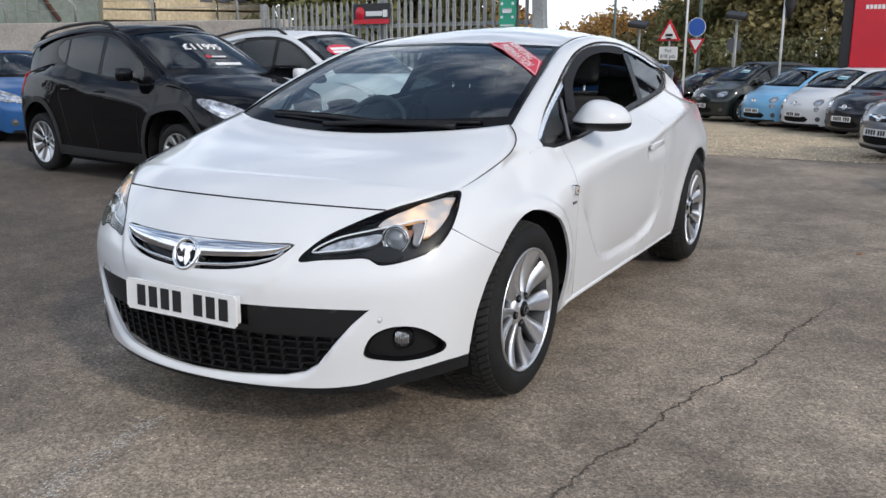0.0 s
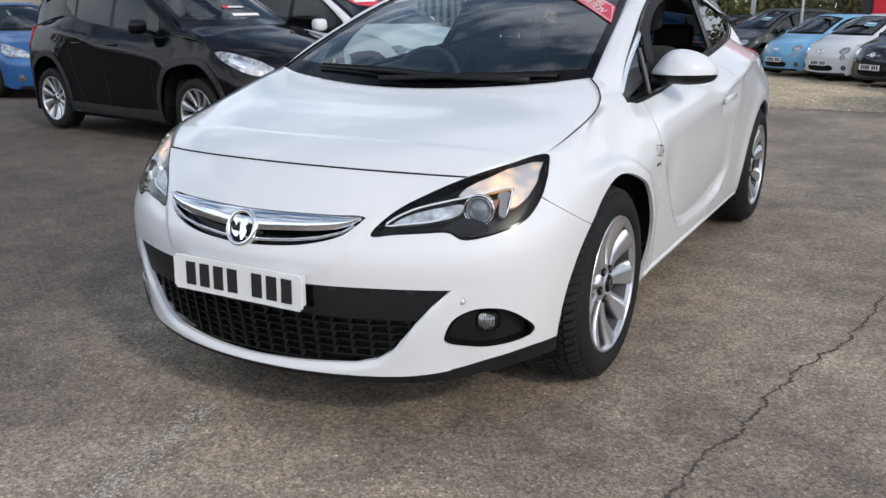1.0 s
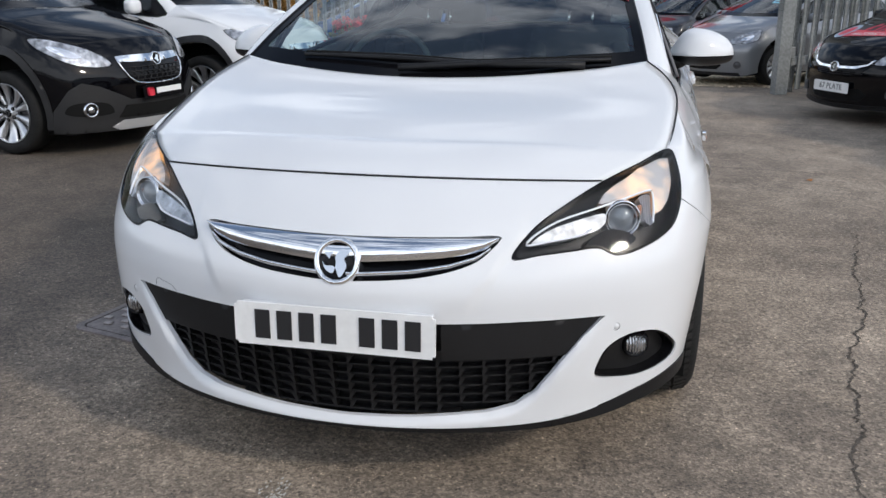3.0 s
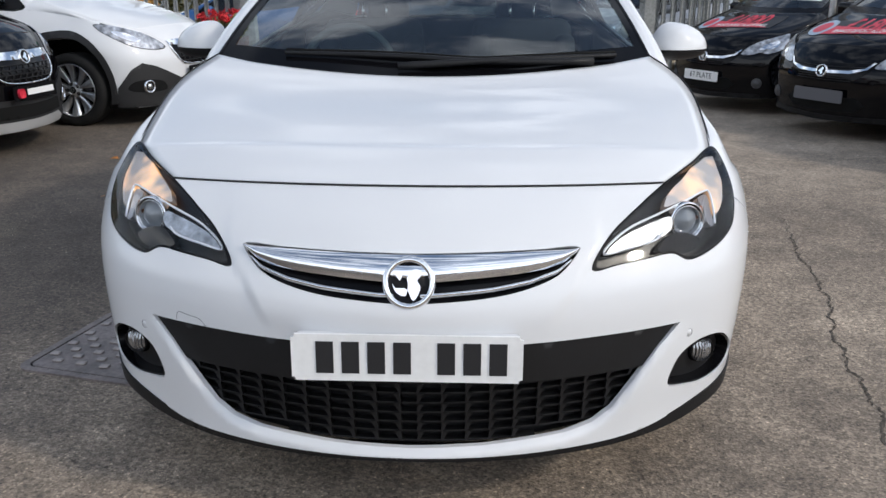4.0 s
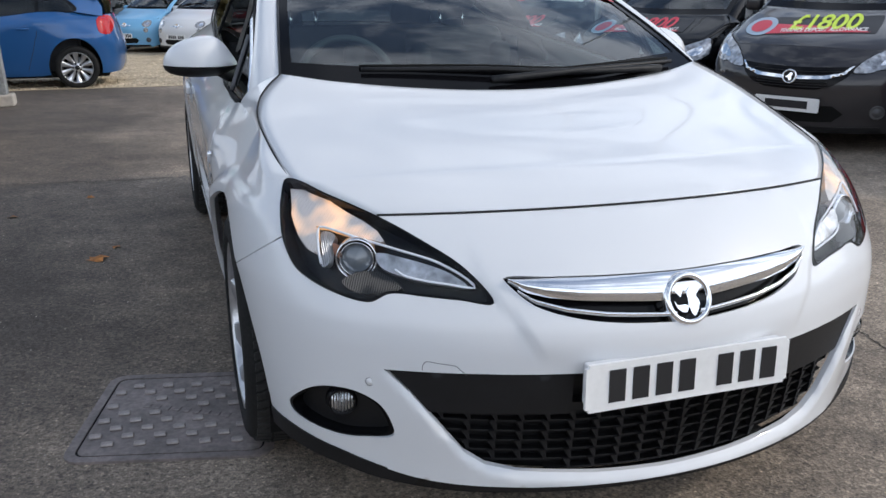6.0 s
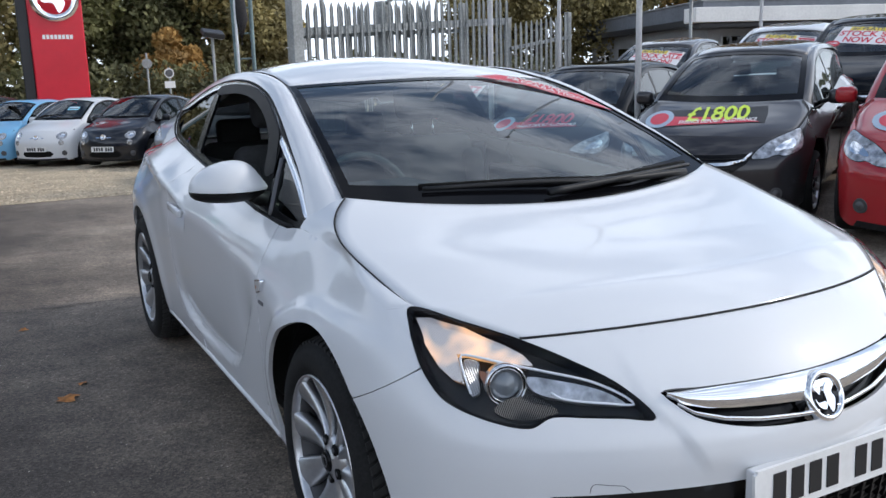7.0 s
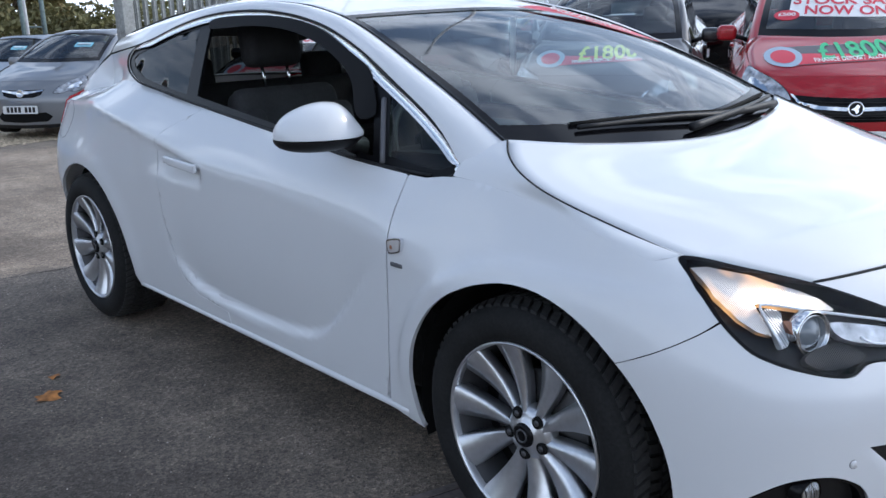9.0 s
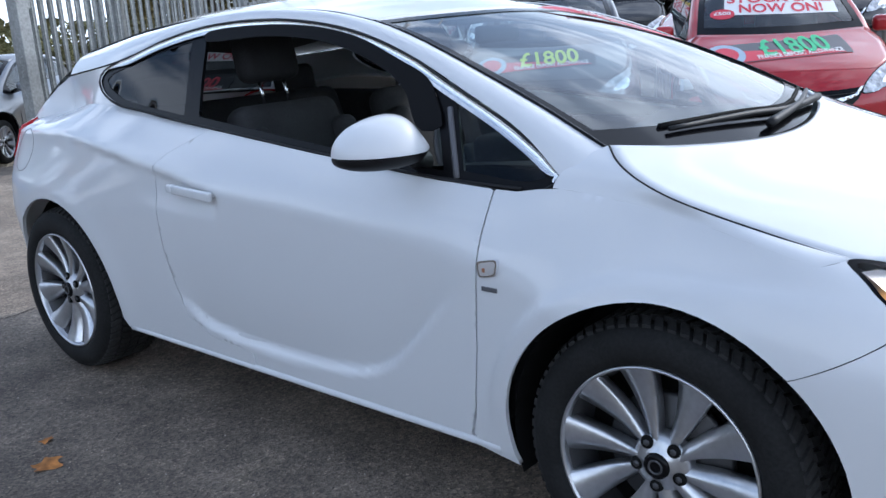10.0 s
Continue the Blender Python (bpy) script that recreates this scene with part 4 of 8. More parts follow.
        mesh_ob("fog_lens", v, f, M_fog, g, "clear round fog lens")
        v, f = lathe([(0.028, -0.01), (0.0295, 0.005), (0.033, 0.003), (0.040, -0.02)], 32, 'y')
        mesh_ob("fog_ring", v, f, M_gloss_black, g)
        # parking sensor
        c = shell(np.array([s * 0.680]), np.array([0.463]))[0]
        g = new("parking_sensor")
        g.parent = car
        g.matrix_basis = Matrix.Translation(c) @ Vector((s * 0.5, -0.86, 0)).to_track_quat('Y', 'Z').to_matrix().to_4x4()
        v, f = lathe([(0.0, 0.001), (0.0085, 0.001), (0.0095, -0.003)], 24, 'y')
        mesh_ob("sensor_face", v, f, P, g)
        v, f = lathe([(0.0092, -0.003), (0.0094, 0.0010), (0.0104, 0.0010), (0.0107, -0.003)], 24, 'y')
        mesh_ob("sensor_ring", v, f, M_ink_grey, g)

        # washer cover: a fine seam, on the car's right alone
        if s < 0:
            wc = smooth_poly([(0.575, 0.503), (0.573, 0.517), (0.566, 0.524), (0.540, 0.521), (0.508, 0.517), (0.500, 0.510), (0.486, 0.496)], 30, False)
            wp = shell(np.array([q_x(x, z) for x, z in wc]), wc[:, 1]) * (s, 1, 1) + np.array([0, -0.0002, 0])
            mesh_ob("washer_cover_seam", *tube([tuple(p) for p in wp], 0.0008, 4), M_ink_grey, car)
        # front wing: side panel, and the strip on top of it
        dfs = [(q_y(y, z), z) for y, z in ((1.398, 0.944), (1.397, 0.90), (1.400, 0.75), (1.416, 0.55), (1.441, 0.37), (1.456, 0.275), (1.460, 0.250))]
        wing = [(q_y(y, f_belt(y)), float(f_belt(y))) for y in np.linspace(0.62, 1.392, 14)]
        wing += [(a - gap, b) for a, b in dfs]
        wing += [p for p in faq[::-1] if p[0] >= sm[0] - 1e-6 or p[1] > 0.64]
        wing += [(sm[0], sm[1] + thin)]
        wing += [tuple(p + (0, thin)) for p in seam_pts[::-1]]
        wing += [tuple(p + (0.002, 0.001)) for p in lower[: js + 1][::-1]]
        w1 = panel_mesh(np.array(wing) * (s, 1), [], 0.015, shell, 0.014, flip=fl)
        n_ = 22
        ys_ = np.linspace(0.62, 1.235, n_ - 1)
        tip3 = shell(np.array([upper[-1][0]]), np.array([upper[-1][1]]))[0]
        o_ = np.array([tip3] + [shell(np.array([q_y(y, f_belt(y))]), np.array([f_belt(y)]))[0] for y in ys_])
        under = np.array([shell(np.array([q_y(y, f_belt(y) - 0.02)]), np.array([f_belt(y) - 0.02]))[0] for y in ys_])
        t0_ = o_[1:] - under
        i_ = np.vstack([[tip3], curve3([tuple(0.6 * tip3 + 0.4 * np.array(SEAM_IN[1]))] + SEAM_IN[1:], n_ - 1)]) + (0.0012, 0, 0)
        st = blend_strip(o_, i_, np.vstack([t0_[:1], t0_]), 9)
        w2 = st if s > 0 else mirrored(st)
        mesh_ob("front_wing", *join(w1, flipped(w2)), P, car, "white front wing")

        # door
        drs = [(2.62, 1.052), (2.70, 1.01), (2.765, 0.975), (2.80, 0.935), (2.815, 0.78), (2.81, 0.63), (2.775, 0.48), (2.735, 0.392), (2.62, 0.338), (2.40, 0.318)]
        sill = [(2.2, 0.313), (1.9, 0.308), (1.6, 0.290), (1.47, 0.282)]
        door = [(a + gap, b) for a, b in dfs[:-2]] 
        door = [(q_y(y, z), z) for y, z in sill[::-1]] + [(q_y(y, z) - gap, z) for y, z in drs[::-1]] + [(q_y(y, f_belt(y)), float(f_belt(y))) for y in np.linspace(2.58, 1.41, 16)] + door
        dob = mesh_ob("door", *panel_mesh(np.array(door)[::-1] * (s, 1), [], 0.016, shell, 0.014, flip=fl), P, car, "white door")
        # sill panel
        sp_ = [(q_y(1.47, 0.2) + 0.002, 0.250)] + [(q_y(y, 0.2), 0.250) for y in np.linspace(1.55, 2.40, 10)]
        up = [(2.40, 0.332)] + [(y, z + 0.014) for y, z in sill]
        sp_ += [(q_y(y, z), z) for y, z in up]
        mesh_ob("sill", *panel_mesh(np.array(sp_) * (s, 1), [], 0.025, shell, 0.014, flip=fl, off=-0.0035), P, car, "white sill panel")
        bk = [(1.40, 0.258), (2.15, 0.258), (3.1, 0.262), (3.1, 0.33), (2.9, 0.46), (2.6, 0.46), (2.15, 0.38), (1.40, 0.32)]
        mesh_ob("door_aperture", *panel_mesh(np.array([(q_y(y, z), z) for y, z in bk]) * (s, 1), [], 0.04, shell, 0.0, off=-0.012, flip=fl), P, car)
        ys_ = np.linspace(1.375, 3.17, 40)
        ed = shell(np.array([s * q_y(y, 0.260) for y in ys_]), np.full(40, 0.260)) + np.array([-s * 0.005, 0, 0])
        mesh_ob("sill_edge", *tube([tuple(p) for p in ed], 0.0115, 10), P, car, "white rounded sill edge")
        # rear quarter with the pillar above it
        qd = [(q_y(y, z) + gap * 0.7, z - gap * 0.5) for y, z in drs]
        qp = qd + [(q_y(2.40, 0.30), 0.300), (q_y(2.40, 0.250), 0.250), (q_y(2.8, 0.250), 0.250), (q_y(3.12, 0.250), 0.250), (q_y(3.19, 0.262), 0.262)]
        qp += [p for p in raq if p[1] > 0.275]
        tail = [(q_y(4.02, z), z) for z in (0.24, 0.4, 0.6, 0.8, 0.95, 1.05)]
        qp += [tail[0]] + tail + [(q_y(y, f_belt(y)), float(f_belt(y))) for y in np.linspace(4.0, 2.66, 20)]
        q1 = panel_mesh(np.array(qp)[::-1] * (s, 1), [], 0.017, shell, 0.014, flip=fl)
        cp = [(y, float(f_belt(y)) - 0.0015) for y in np.linspace(2.9, 4.14, 14)] + [(4.06, 1.10), (3.98, 1.170), (3.90, 1.212), (3.70, 1.232), (3.50, 1.252), (3.40, 1.266), (3.30, 1.288)]
        dl = smooth_poly(DLO, 200)
        k0, k1 = int(np.argmin(np.hypot(*(dl - (3.29, 1.276)).T))), int(np.argmin(np.hypot(*(dl - (3.0, 1.092)).T)))
        cp += [tuple(p) for p in dl[k1:k0 + 1][::-1]]
        py_ = np.linspace(2.6, 4.3, 35)
        pz_ = f_belt(py_)
        pd_ = glass_x(py_, pz_) - np.array([shell(np.array([q_y(a, b)]), np.array([b]))[0][0] for a, b in zip(py_, pz_)])
        def pillar_at(y, z):
            y, z = np.asarray(y, float), np.asarray(z, float)
            k = 1 - smooth01((z - f_belt(y)) / 0.28)
            return np.stack([s * (glass_x(y, z) - np.interp(y, py_, pd_) * k), y, z], -1)
        q2 = panel_mesh(np.array(cp), [], 0.028, pillar_at, 0.01, flip=GF)
        mesh_ob("rear_quarter", *join(q1, q2), P, car, "white rear quarter panel")
        if s < 0:
            a_ = np.linspace(0, 2 * math.pi, 49)
            ring_ = [(3.90 + 0.085 * math.cos(t_), 0.925 + 0.085 * math.sin(t_)) for t_ in a_]
            rp = shell(np.array([s * q_y(y, z) for y, z in ring_]), np.array([z for _, z in ring_])) + np.array([s * 0.0003, 0, 0])
            mesh_ob("fuel_flap_seam", *tube([tuple(p) for p in rp], 0.0011, 4), M_ink_grey, car)
        # roof rail from the screen pillar to the tail
        n_ = 60
        r1 = strip(curve3(RAIL_OUT, n_), curve3(SCREEN_EDGE[:-1] + DITCH, n_), 8, 0.016)
        mesh_ob("roof_rail", *flipped(r1 if s > 0 else mirrored(r1)), P, car, "white pillar and roof rail")

        # window band: black frame, glass, chrome arc, deflector
        quarter = [(2.795, 1.088), (3.05, 1.114), (3.22, 1.137), (3.340, 1.177), (3.378, 1.208), (3.35, 1.230), (3.22, 1.264), (3.05, 1.306), (2.87, 1.336)]
        window = [(1.60, 0.975), (2.0, 1.015), (2.705, 1.086), (2.745, 1.20), (2.79, 1.348), (2.45, 1.360), (2.2, 1.340), (2.0, 1.300), (1.80, 1.230), (1.665, 1.160)]
        tg_ = np.roll(dl, -1, 0) - np.roll(dl, 1, 0)
        tg_ /= np.linalg.norm(tg_, axis=1)[:, None]
        inn = np.stack([-tg_[:, 1], tg_[:, 0]], 1)
        ins = np.roll(dl + inn * 0.026, 60, 0)
        cut_y = lambda z: 1.512 + 0.42 * (z - 0.966)
        tri = np.array([p for p in ins if p[0] < cut_y(p[1])])
        tri = np.roll(tri, -1 - int(np.argmax(np.linalg.norm(np.roll(tri, -1, 0) - tri, axis=1))), 0)
        window[0], window[-1], window[-2] = (1.575, 0.978), (1.655, 1.168), (1.80, 1.240)
        band = mesh_ob("window_frame", *panel_mesh(dl, [np.array(quarter), np.array(window), np.array(tri)], 0.03, glass_at(s), 0.012, off=0.003, flip=GF), M_window_black, car, "black window frame")
        mesh_ob("quarter_window", *panel_mesh(np.array(quarter), [], 0.04, glass_at(s), 0.0, off=0.001, flip=GF), M_glass_dark, band, "dark tinted glass")
        mesh_ob("front_quarter_light", *panel_mesh(np.array(tri), [], 0.04, glass_at(s), 0.0, off=0.001, flip=GF), M_glass_side, band)
        k2 = int(np.argmin(np.hypot(*(dl - (3.425, 1.225)).T)))
        arc = np.vstack([dl[k2:], dl[:2]])
        wd = 0.024 * np.clip(np.arange(len(arc)) / 8, 0.15, 1) * np.clip((len(arc) - np.arange(len(arc))) / 4, 0.3, 1)
        an = np.vstack([inn[k2:], inn[:2]])
        ain = arc + an * wd[:, None]
        lift = np.array([s * 0.010, 0, 0.004])
        cst = strip(glass_at(s)(arc[:, 0], arc[:, 1]) + lift, glass_at(s)(ain[:, 0], ain[:, 1]) + lift, 6, 0.004 * -s)
        mesh_ob("chrome_arc", *cst, M_bright, band, "bright chrome window strip")
        out = np.vstack([dl[k2 - 26:], dl[:22]]) - np.vstack([inn[k2 - 26:], inn[:22]]) * 0.003
        mesh_ob("arc_seal", *tube([tuple(p) for p in glass_at(s)(out[:, 0], out[:, 1]) + np.array([s * 0.008, 0, 0.003])], 0.0042, 6), M_seam, band)
        dv = np.array([(cut_y(z) + 0.016, z) for z in np.linspace(0.962, 1.135, 8)])
        mesh_ob("window_divider", *tube([tuple(p) for p in glass_at(s)(dv[:, 0], dv[:, 1]) + np.array([s * 0.004, 0, 0])], 0.009, 8), M_ink_grey, band, "dark grey window divider")
        vis_o = [(1.605, 1.085), (1.645, 1.155), (1.69, 1.205), (1.80, 1.25), (2.0, 1.318), (2.2, 1.357), (2.45, 1.374), (2.785, 1.362), (2.78, 1.330), (2.45, 1.337), (2.2, 1.319), (2.0, 1.276), (1.85, 1.222), (1.76, 1.168), (1.70, 1.090), (1.66, 1.070)]
        mesh_ob("wind_deflector", *panel_mesh(smooth_poly(vis_o, 80), [], 0.03, glass_at(s), 0.004, off=0.014, flip=GF), mat("smoked_acrylic", (0.010, 0.010, 0.011), 0.4, spec=0.05), dob, "smoked wind deflector")
        # belt seal
        bl = np.array([(y, float(f_belt(y)) + 0.004) for y in np.linspace(1.33, 3.0, 30)])
        mesh_ob("belt_seal", *ribbon(glass_at(s)(bl[:, 0], bl[:, 1]) + np.array([s * 0.008, 0, 0]), 0.008, 0.006), M_trim, band)

        # door handle, indicator, mirror
        hd = new("door_handle")
        hd.parent = dob
        hp = shell(np.array([s * q_y(2.57, 0.858)]), np.array([0.858]))[0]
        o = part("grip", box(-0.010, 0.010, -0.105, 0.105, -0.016, 0.016, 0.007, 3), P, hd, smooth=True)
        o.matrix_basis = Matrix.Translation(Vector(hp) + Vector((s * 0.031, 0, 0))) @ pose(0, 0, 0, 3, 0, 0)
        o = part("key_escutcheon", box(-0.010, 0.010, -0.016, 0.016, -0.014, 0.014, 0.006, 3), P, hd, smooth=True)
        o.matrix_basis = Matrix.Translation(Vector(hp) + Vector((s * 0.027, 0.124, 0.006)))
        for dy in (-0.085, 0.085):
            o = part("handle_foot", box(-0.02, 0.022, -0.014, 0.014, -0.010, 0.010, 0.004), P, hd)
            o.matrix_basis = Matrix.Translation(Vector(hp) + Vector((0, dy, 0)))
        c = shell(np.array([s * q_y(1.361, 0.768)]), np.array([0.768]))[0]
        ind = [(-0.030, 0.022), (-0.022, 0.026), (0.026, 0.016), (0.031, 0.010), (0.027, -0.020), (0.021, -0.024), (-0.020, -0.014), (-0.026, -0.008)]
        flat_x = lambda u, w: np.stack([np.full_like(np.asarray(u, float), 0.0), np.asarray(u, float), np.asarray(w, float)], -1)
        wedge = lambda u, w: np.stack([s * (0.010 - 0.10 * np.abs(np.asarray(w, float)) ** 1.3), np.asarray(u, float), np.asarray(w, float)], -1)
        o = mesh_ob("side_indicator", *panel_mesh(smooth_poly(ind, 40), [], 0.008, wedge, 0.012, flip=s < 0), M_chrome, car, "chrome-framed clear side indicator")
        o.matrix_basis = Matrix.Translation(c)
        o2 = mesh_ob("indicator_lens", *panel_mesh(smooth_poly(np.array(ind) * 0.78, 40), [], 0.008, wedge, 0.004, off=0.002, flip=s < 0), M_lens_solid, o)
        o4 = part("bulb", box(-0.002, 0.004, 0.004, 0.014, -0.009, 0.003, 0.003), M_orange_dim, o, "amber bulb")
        o4.matrix_basis = Matrix.Translation((s * 0.012, 0, 0))
        o3 = part("script_badge", box(-0.003, 0.003, -0.024, 0.024, -0.006, 0.006, 0.002), M_ink_grey, car, "small dark badge")
        o3.matrix_basis = Matrix.Translation(c + np.array([s * 0.002, 0.0, -0.054]))

        mir = new("door_mirror")
        mir.parent = dob
        mir.matrix_basis = Matrix.Translation((s * 0.949, 1.672, 1.062)) @ pose(0, 0, 0, 0, 0, s * 29)
        mirror_parts(mir, s)

        # wheels
        for ya in (AX_F, AX_R):
            w = new("wheel")
            w.parent = car
            w.matrix_basis = Matrix.Translation((s * (0.905 if ya < 2 else 0.917), ya + 0.007, 0.348)) @ pose(0, 0, 0, 31 if ya < 2 else 12, 0, 0 if s > 0 else 180)
            tyre_and_rim(w)
        # arch liners
        for ya in (AX_F, AX_R):
            prof = arch_points(ya, ARCH + 0.004, 0.2, 24)
            v, f = [], []
            for k, (y, z) in enumerate(prof):
                v += [(s * (0.875 if ya < 2 else 0.835), y, z), (s * 0.60, y, z)]
            for k in range(len(prof) - 1):
                f.append((2 * k, 2 * k + 1, 2 * k + 3, 2 * k + 2))
            b = len(v)
            v += [(s * 0.60, y, z) for y, z in prof]
            f.append(tuple(range(b, b + len(prof))))
            mesh_ob("arch_liner", v, f, M_under, car, smooth=False)

    # bonnet
    n_ = 41
    c0 = bonnet_front(n_)
    lm = [tuple(shell(np.array([p[0]]), np.array([p[1]]))[0]) for p in upper[ix:][::3]]
    dr = curve3([tuple(c0[-1])] + lm[1:-1] + [tuple(np.array(p) - (0.001, 0, 0)) for p in SEAM_IN], 60)
    dl_ = dr * (-1, 1, 1)
    c1 = curve3([(-0.718, 1.145, 1.048), (-0.55, 1.050, 1.028), (-0.25, 0.972, 1.006), (0, 0.948, 1.000), (0.25, 0.972, 1.006), (0.55, 1.050, 1.028), (0.718, 1.145, 1.048)], n_)
    bulge = lambda u, v: np.concatenate([0 * u * v, 0 * u * v, BONNET_RISE * 1.1 * np.sin(np.pi * v ** 0.85) ** 1.15 * (1 - np.abs(2 * u - 1) ** 3.0) + 0 * u], -1)
    for sp, nm in ((c0, "bonnet_gap"), (dr[18:], "bonnet_gap"), (dr[18:] * (-1, 1, 1), "bonnet_gap")):
        mesh_ob(nm, *tube([tuple(p) for p in sp + (0, 0, 0.0008)], 0.0026, 6), M_seam, car)
    mesh_ob("bonnet", *thick(coons(c0 + (0, 0.003, 0.001), c1, dl_, dr, bulge), 0.012), P, car, "white bonnet")

    # windscreen, roof, tailgate
    e_r = curve3(SCREEN_EDGE, 30)
    base = curve3([(-0.718, 1.145, 1.028), (-0.55, 1.072, 1.016), (-0.25, 0.992, 0.996), (0, 0.968, 0.990), (0.25, 0.992, 0.996), (0.55, 1.072, 1.016), (0.718, 1.145, 1.028)], n_)
    top = curve3([(-0.585, 2.02, 1.368), (-0.42, 1.995, 1.3755), (-0.2, 1.974, 1.3825), (0, 1.966, 1.386), (0.2, 1.974, 1.3825), (0.42, 1.995, 1.3755), (0.585, 2.02, 1.368)], n_)
    wsb = lambda u, v: np.concatenate([0 * u * v, -0.004 * np.sin(np.pi * u) * np.sin(np.pi * v), 0.006 * np.sin(np.pi * u) * np.sin(np.pi * v)], -1)
    ws = coons(base, top, e_r * (-1, 1, 1), e_r, wsb)
    scr = mesh_ob("windscreen", *ws, M_glass, car, "clear windscreen")
    rim_v, rim_f = frame_of(ws[0], n_, 30, 1, 3)
    mesh_ob("windscreen_border", np.asarray(rim_v) + (0, -0.0015, 0.0022), rim_f, M_frit, scr)
    dit = curve3(DITCH, 36)
    rear = curve3([(-0.50, 3.88, 1.312), (-0.3, 3.96, 1.336), (0, 3.99, 1.346), (0.3, 3.96, 1.336), (0.50, 3.88, 1.312)], n_)
    rb = lambda u, v: np.concatenate([0 * u * v, 0 * u * v, ROOF_RISE * np.sin(np.pi * u) ** 0.8 * np.sin(np.pi * v) ** 0.7], -1)
    inset_ = np.array([0.004, 0, 0])
    mesh_ob("roof", *thick(coons(top + (0, 0.006, 0.003), rear, dit * (-1, 1, 1) + inset_, dit - inset_, rb), 0.02), P, car, "white roof panel")
    for s in (1, -1):
        mesh_ob("roof_ditch", *ribbon(dit * (s, 1, 1) + (0, 0, 0.002), 0.006, 0.006), M_seam, car)
        mesh_ob("screen_seal", *ribbon(e_r * (s, 1, 1) + (0, -0.002, 0.003), 0.007, 0.006), M_gloss_black, scr)
    # tail
    tq = [(q_y(4.025, z), z) for z in (0.24, 0.5, 0.8, 1.0, 1.05)]
    tail = [(q, z) for q, z in tq] + [(Q3, 1.06), (Q3, 0.24)]
    for s in (1, -1):
        mesh_ob("tail_panel", *panel_mesh(np.array(tail)[::-1] * (s, 1), [], 0.05, shell, 0.012, flip=False), P, car, "white tail panel")
        tl = smooth_poly([(4.05, 0.98), (4.07, 0.90), (4.18, 0.86), (4.27, 0.93), (4.22, 1.02), (4.10, 1.04)], 30)
        tlq = np.array([(q_y(y, z), z) for y, z in tl]) * (s, 1)
        mesh_ob("rear_lamp", *panel_mesh(tlq, [], 0.03, shell, 0.02, off=0.006, flip=False), M_lamp_red, car, "red rear lamp")
    tg0 = curve3([(-0.665, 4.17, 1.03), (0, 4.27, 1.05), (0.665, 4.17, 1.03)], n_)
    sd = curve3([(0.50, 3.88, 1.312), (0.60, 4.04, 1.18), (0.665, 4.17, 1.03)], 16)
    tg = coons(rear, tg0, sd * (-1, 1, 1), sd)
    mesh_ob("rear_window", *tg, M_glass_dark, car, "dark rear window")
    spo = coons(rear + (0, -0.02, 0.008), rear + (0, 0.05, -0.03), curve3([tuple(rear[0] + (0, -0.02, 0.008)), tuple(rear[0] + (0, 0.05, -0.03))], 6), curve3([tuple(rear[-1] + (0, -0.02, 0.008)), tuple(rear[-1] + (0, 0.05, -0.03))], 6))
    mesh_ob("spoiler", *thick(spo, 0.025), P, car)
    # floor pan and dark inner shell behind the seams
    part("front_pan", box(-0.50, 0.50, 0.30, 1.30, 0.19, 0.24, 0.02), M_under, car)
    pan = box(-0.76, 0.76, 1.30, 4.10, 0.17, 0.24, 0.02)
    part("floor_pan", pan, M_under, car)
    part("bulkhead", box(-0.58, 0.58, 0.28, 1.15, 0.22, 0.70, 0.05), M_under, car)
    part("boot_floor", box(-0.58, 0.58, 3.15, 4.1, 0.24, 0.80, 0.03), M_interior, car)
    interior(car)
    return car


def strip(o_, i_, m, bulge):
    """A band between two curves, swelling outwards."""
    n = len(o_)
    t = np.linspace(0, 1, m)
    tang = np.gradient((o_ + i_) / 2, axis=0)
    nrm = np.cross(tang, i_ - o_)
    nrm /= np.linalg.norm(nrm, axis=1)[:, None]
    P = o_[:, None] * (1 - t)[None, :, None] + i_[:, None] * t[None, :, None] + nrm[:, None] * (bulge * np.sin(np.pi * t) ** 0.8)[None, :, None]
    v = P.reshape(-1, 3)
    f = [(a * m + b, a * m + b + 1, (a + 1) * m + b + 1, (a + 1) * m + b) for a in range(n - 1) for b in range(m - 1)]
    return v, [tuple(reversed(g)) for g in f]


def blend_strip(o_, i_, t0, m):
    """A band between two curves that leaves the first along t0 and arrives flat at the second."""
    n = len(o_)
    L = np.linalg.norm(i_ - o_, axis=1)[:, None]
    t0 = t0 / np.linalg.norm(t0, axis=1)[:, None] * L
    t1 = (i_ - o_) * (1, 1, 0.45)
    t1 = t1 / np.linalg.norm(t1, axis=1)[:, None] * L
    u = np.linspace(0, 1, m)[None, :, None]
    h0, h1, g0, g1 = 2 * u ** 3 - 3 * u ** 2 + 1, -2 * u ** 3 + 3 * u ** 2, u ** 3 - 2 * u ** 2 + u, u ** 3 - u ** 2
    P = h0 * o_[:, None] + h1 * i_[:, None] + g0 * t0[:, None] + g1 * t1[:, None]
    f = [(a * m + b, a * m + b + 1, (a + 1) * m + b + 1, (a + 1) * m + b) for a in range(n - 1) for b in range(m - 1)]
    return P.reshape(-1, 3), [tuple(reversed(g)) for g in f]


def ribbon(p, w, h):
    """A bar of small section along a polyline."""
    return tube([tuple(q) for q in p], max(w, h) * 0.62, 6)


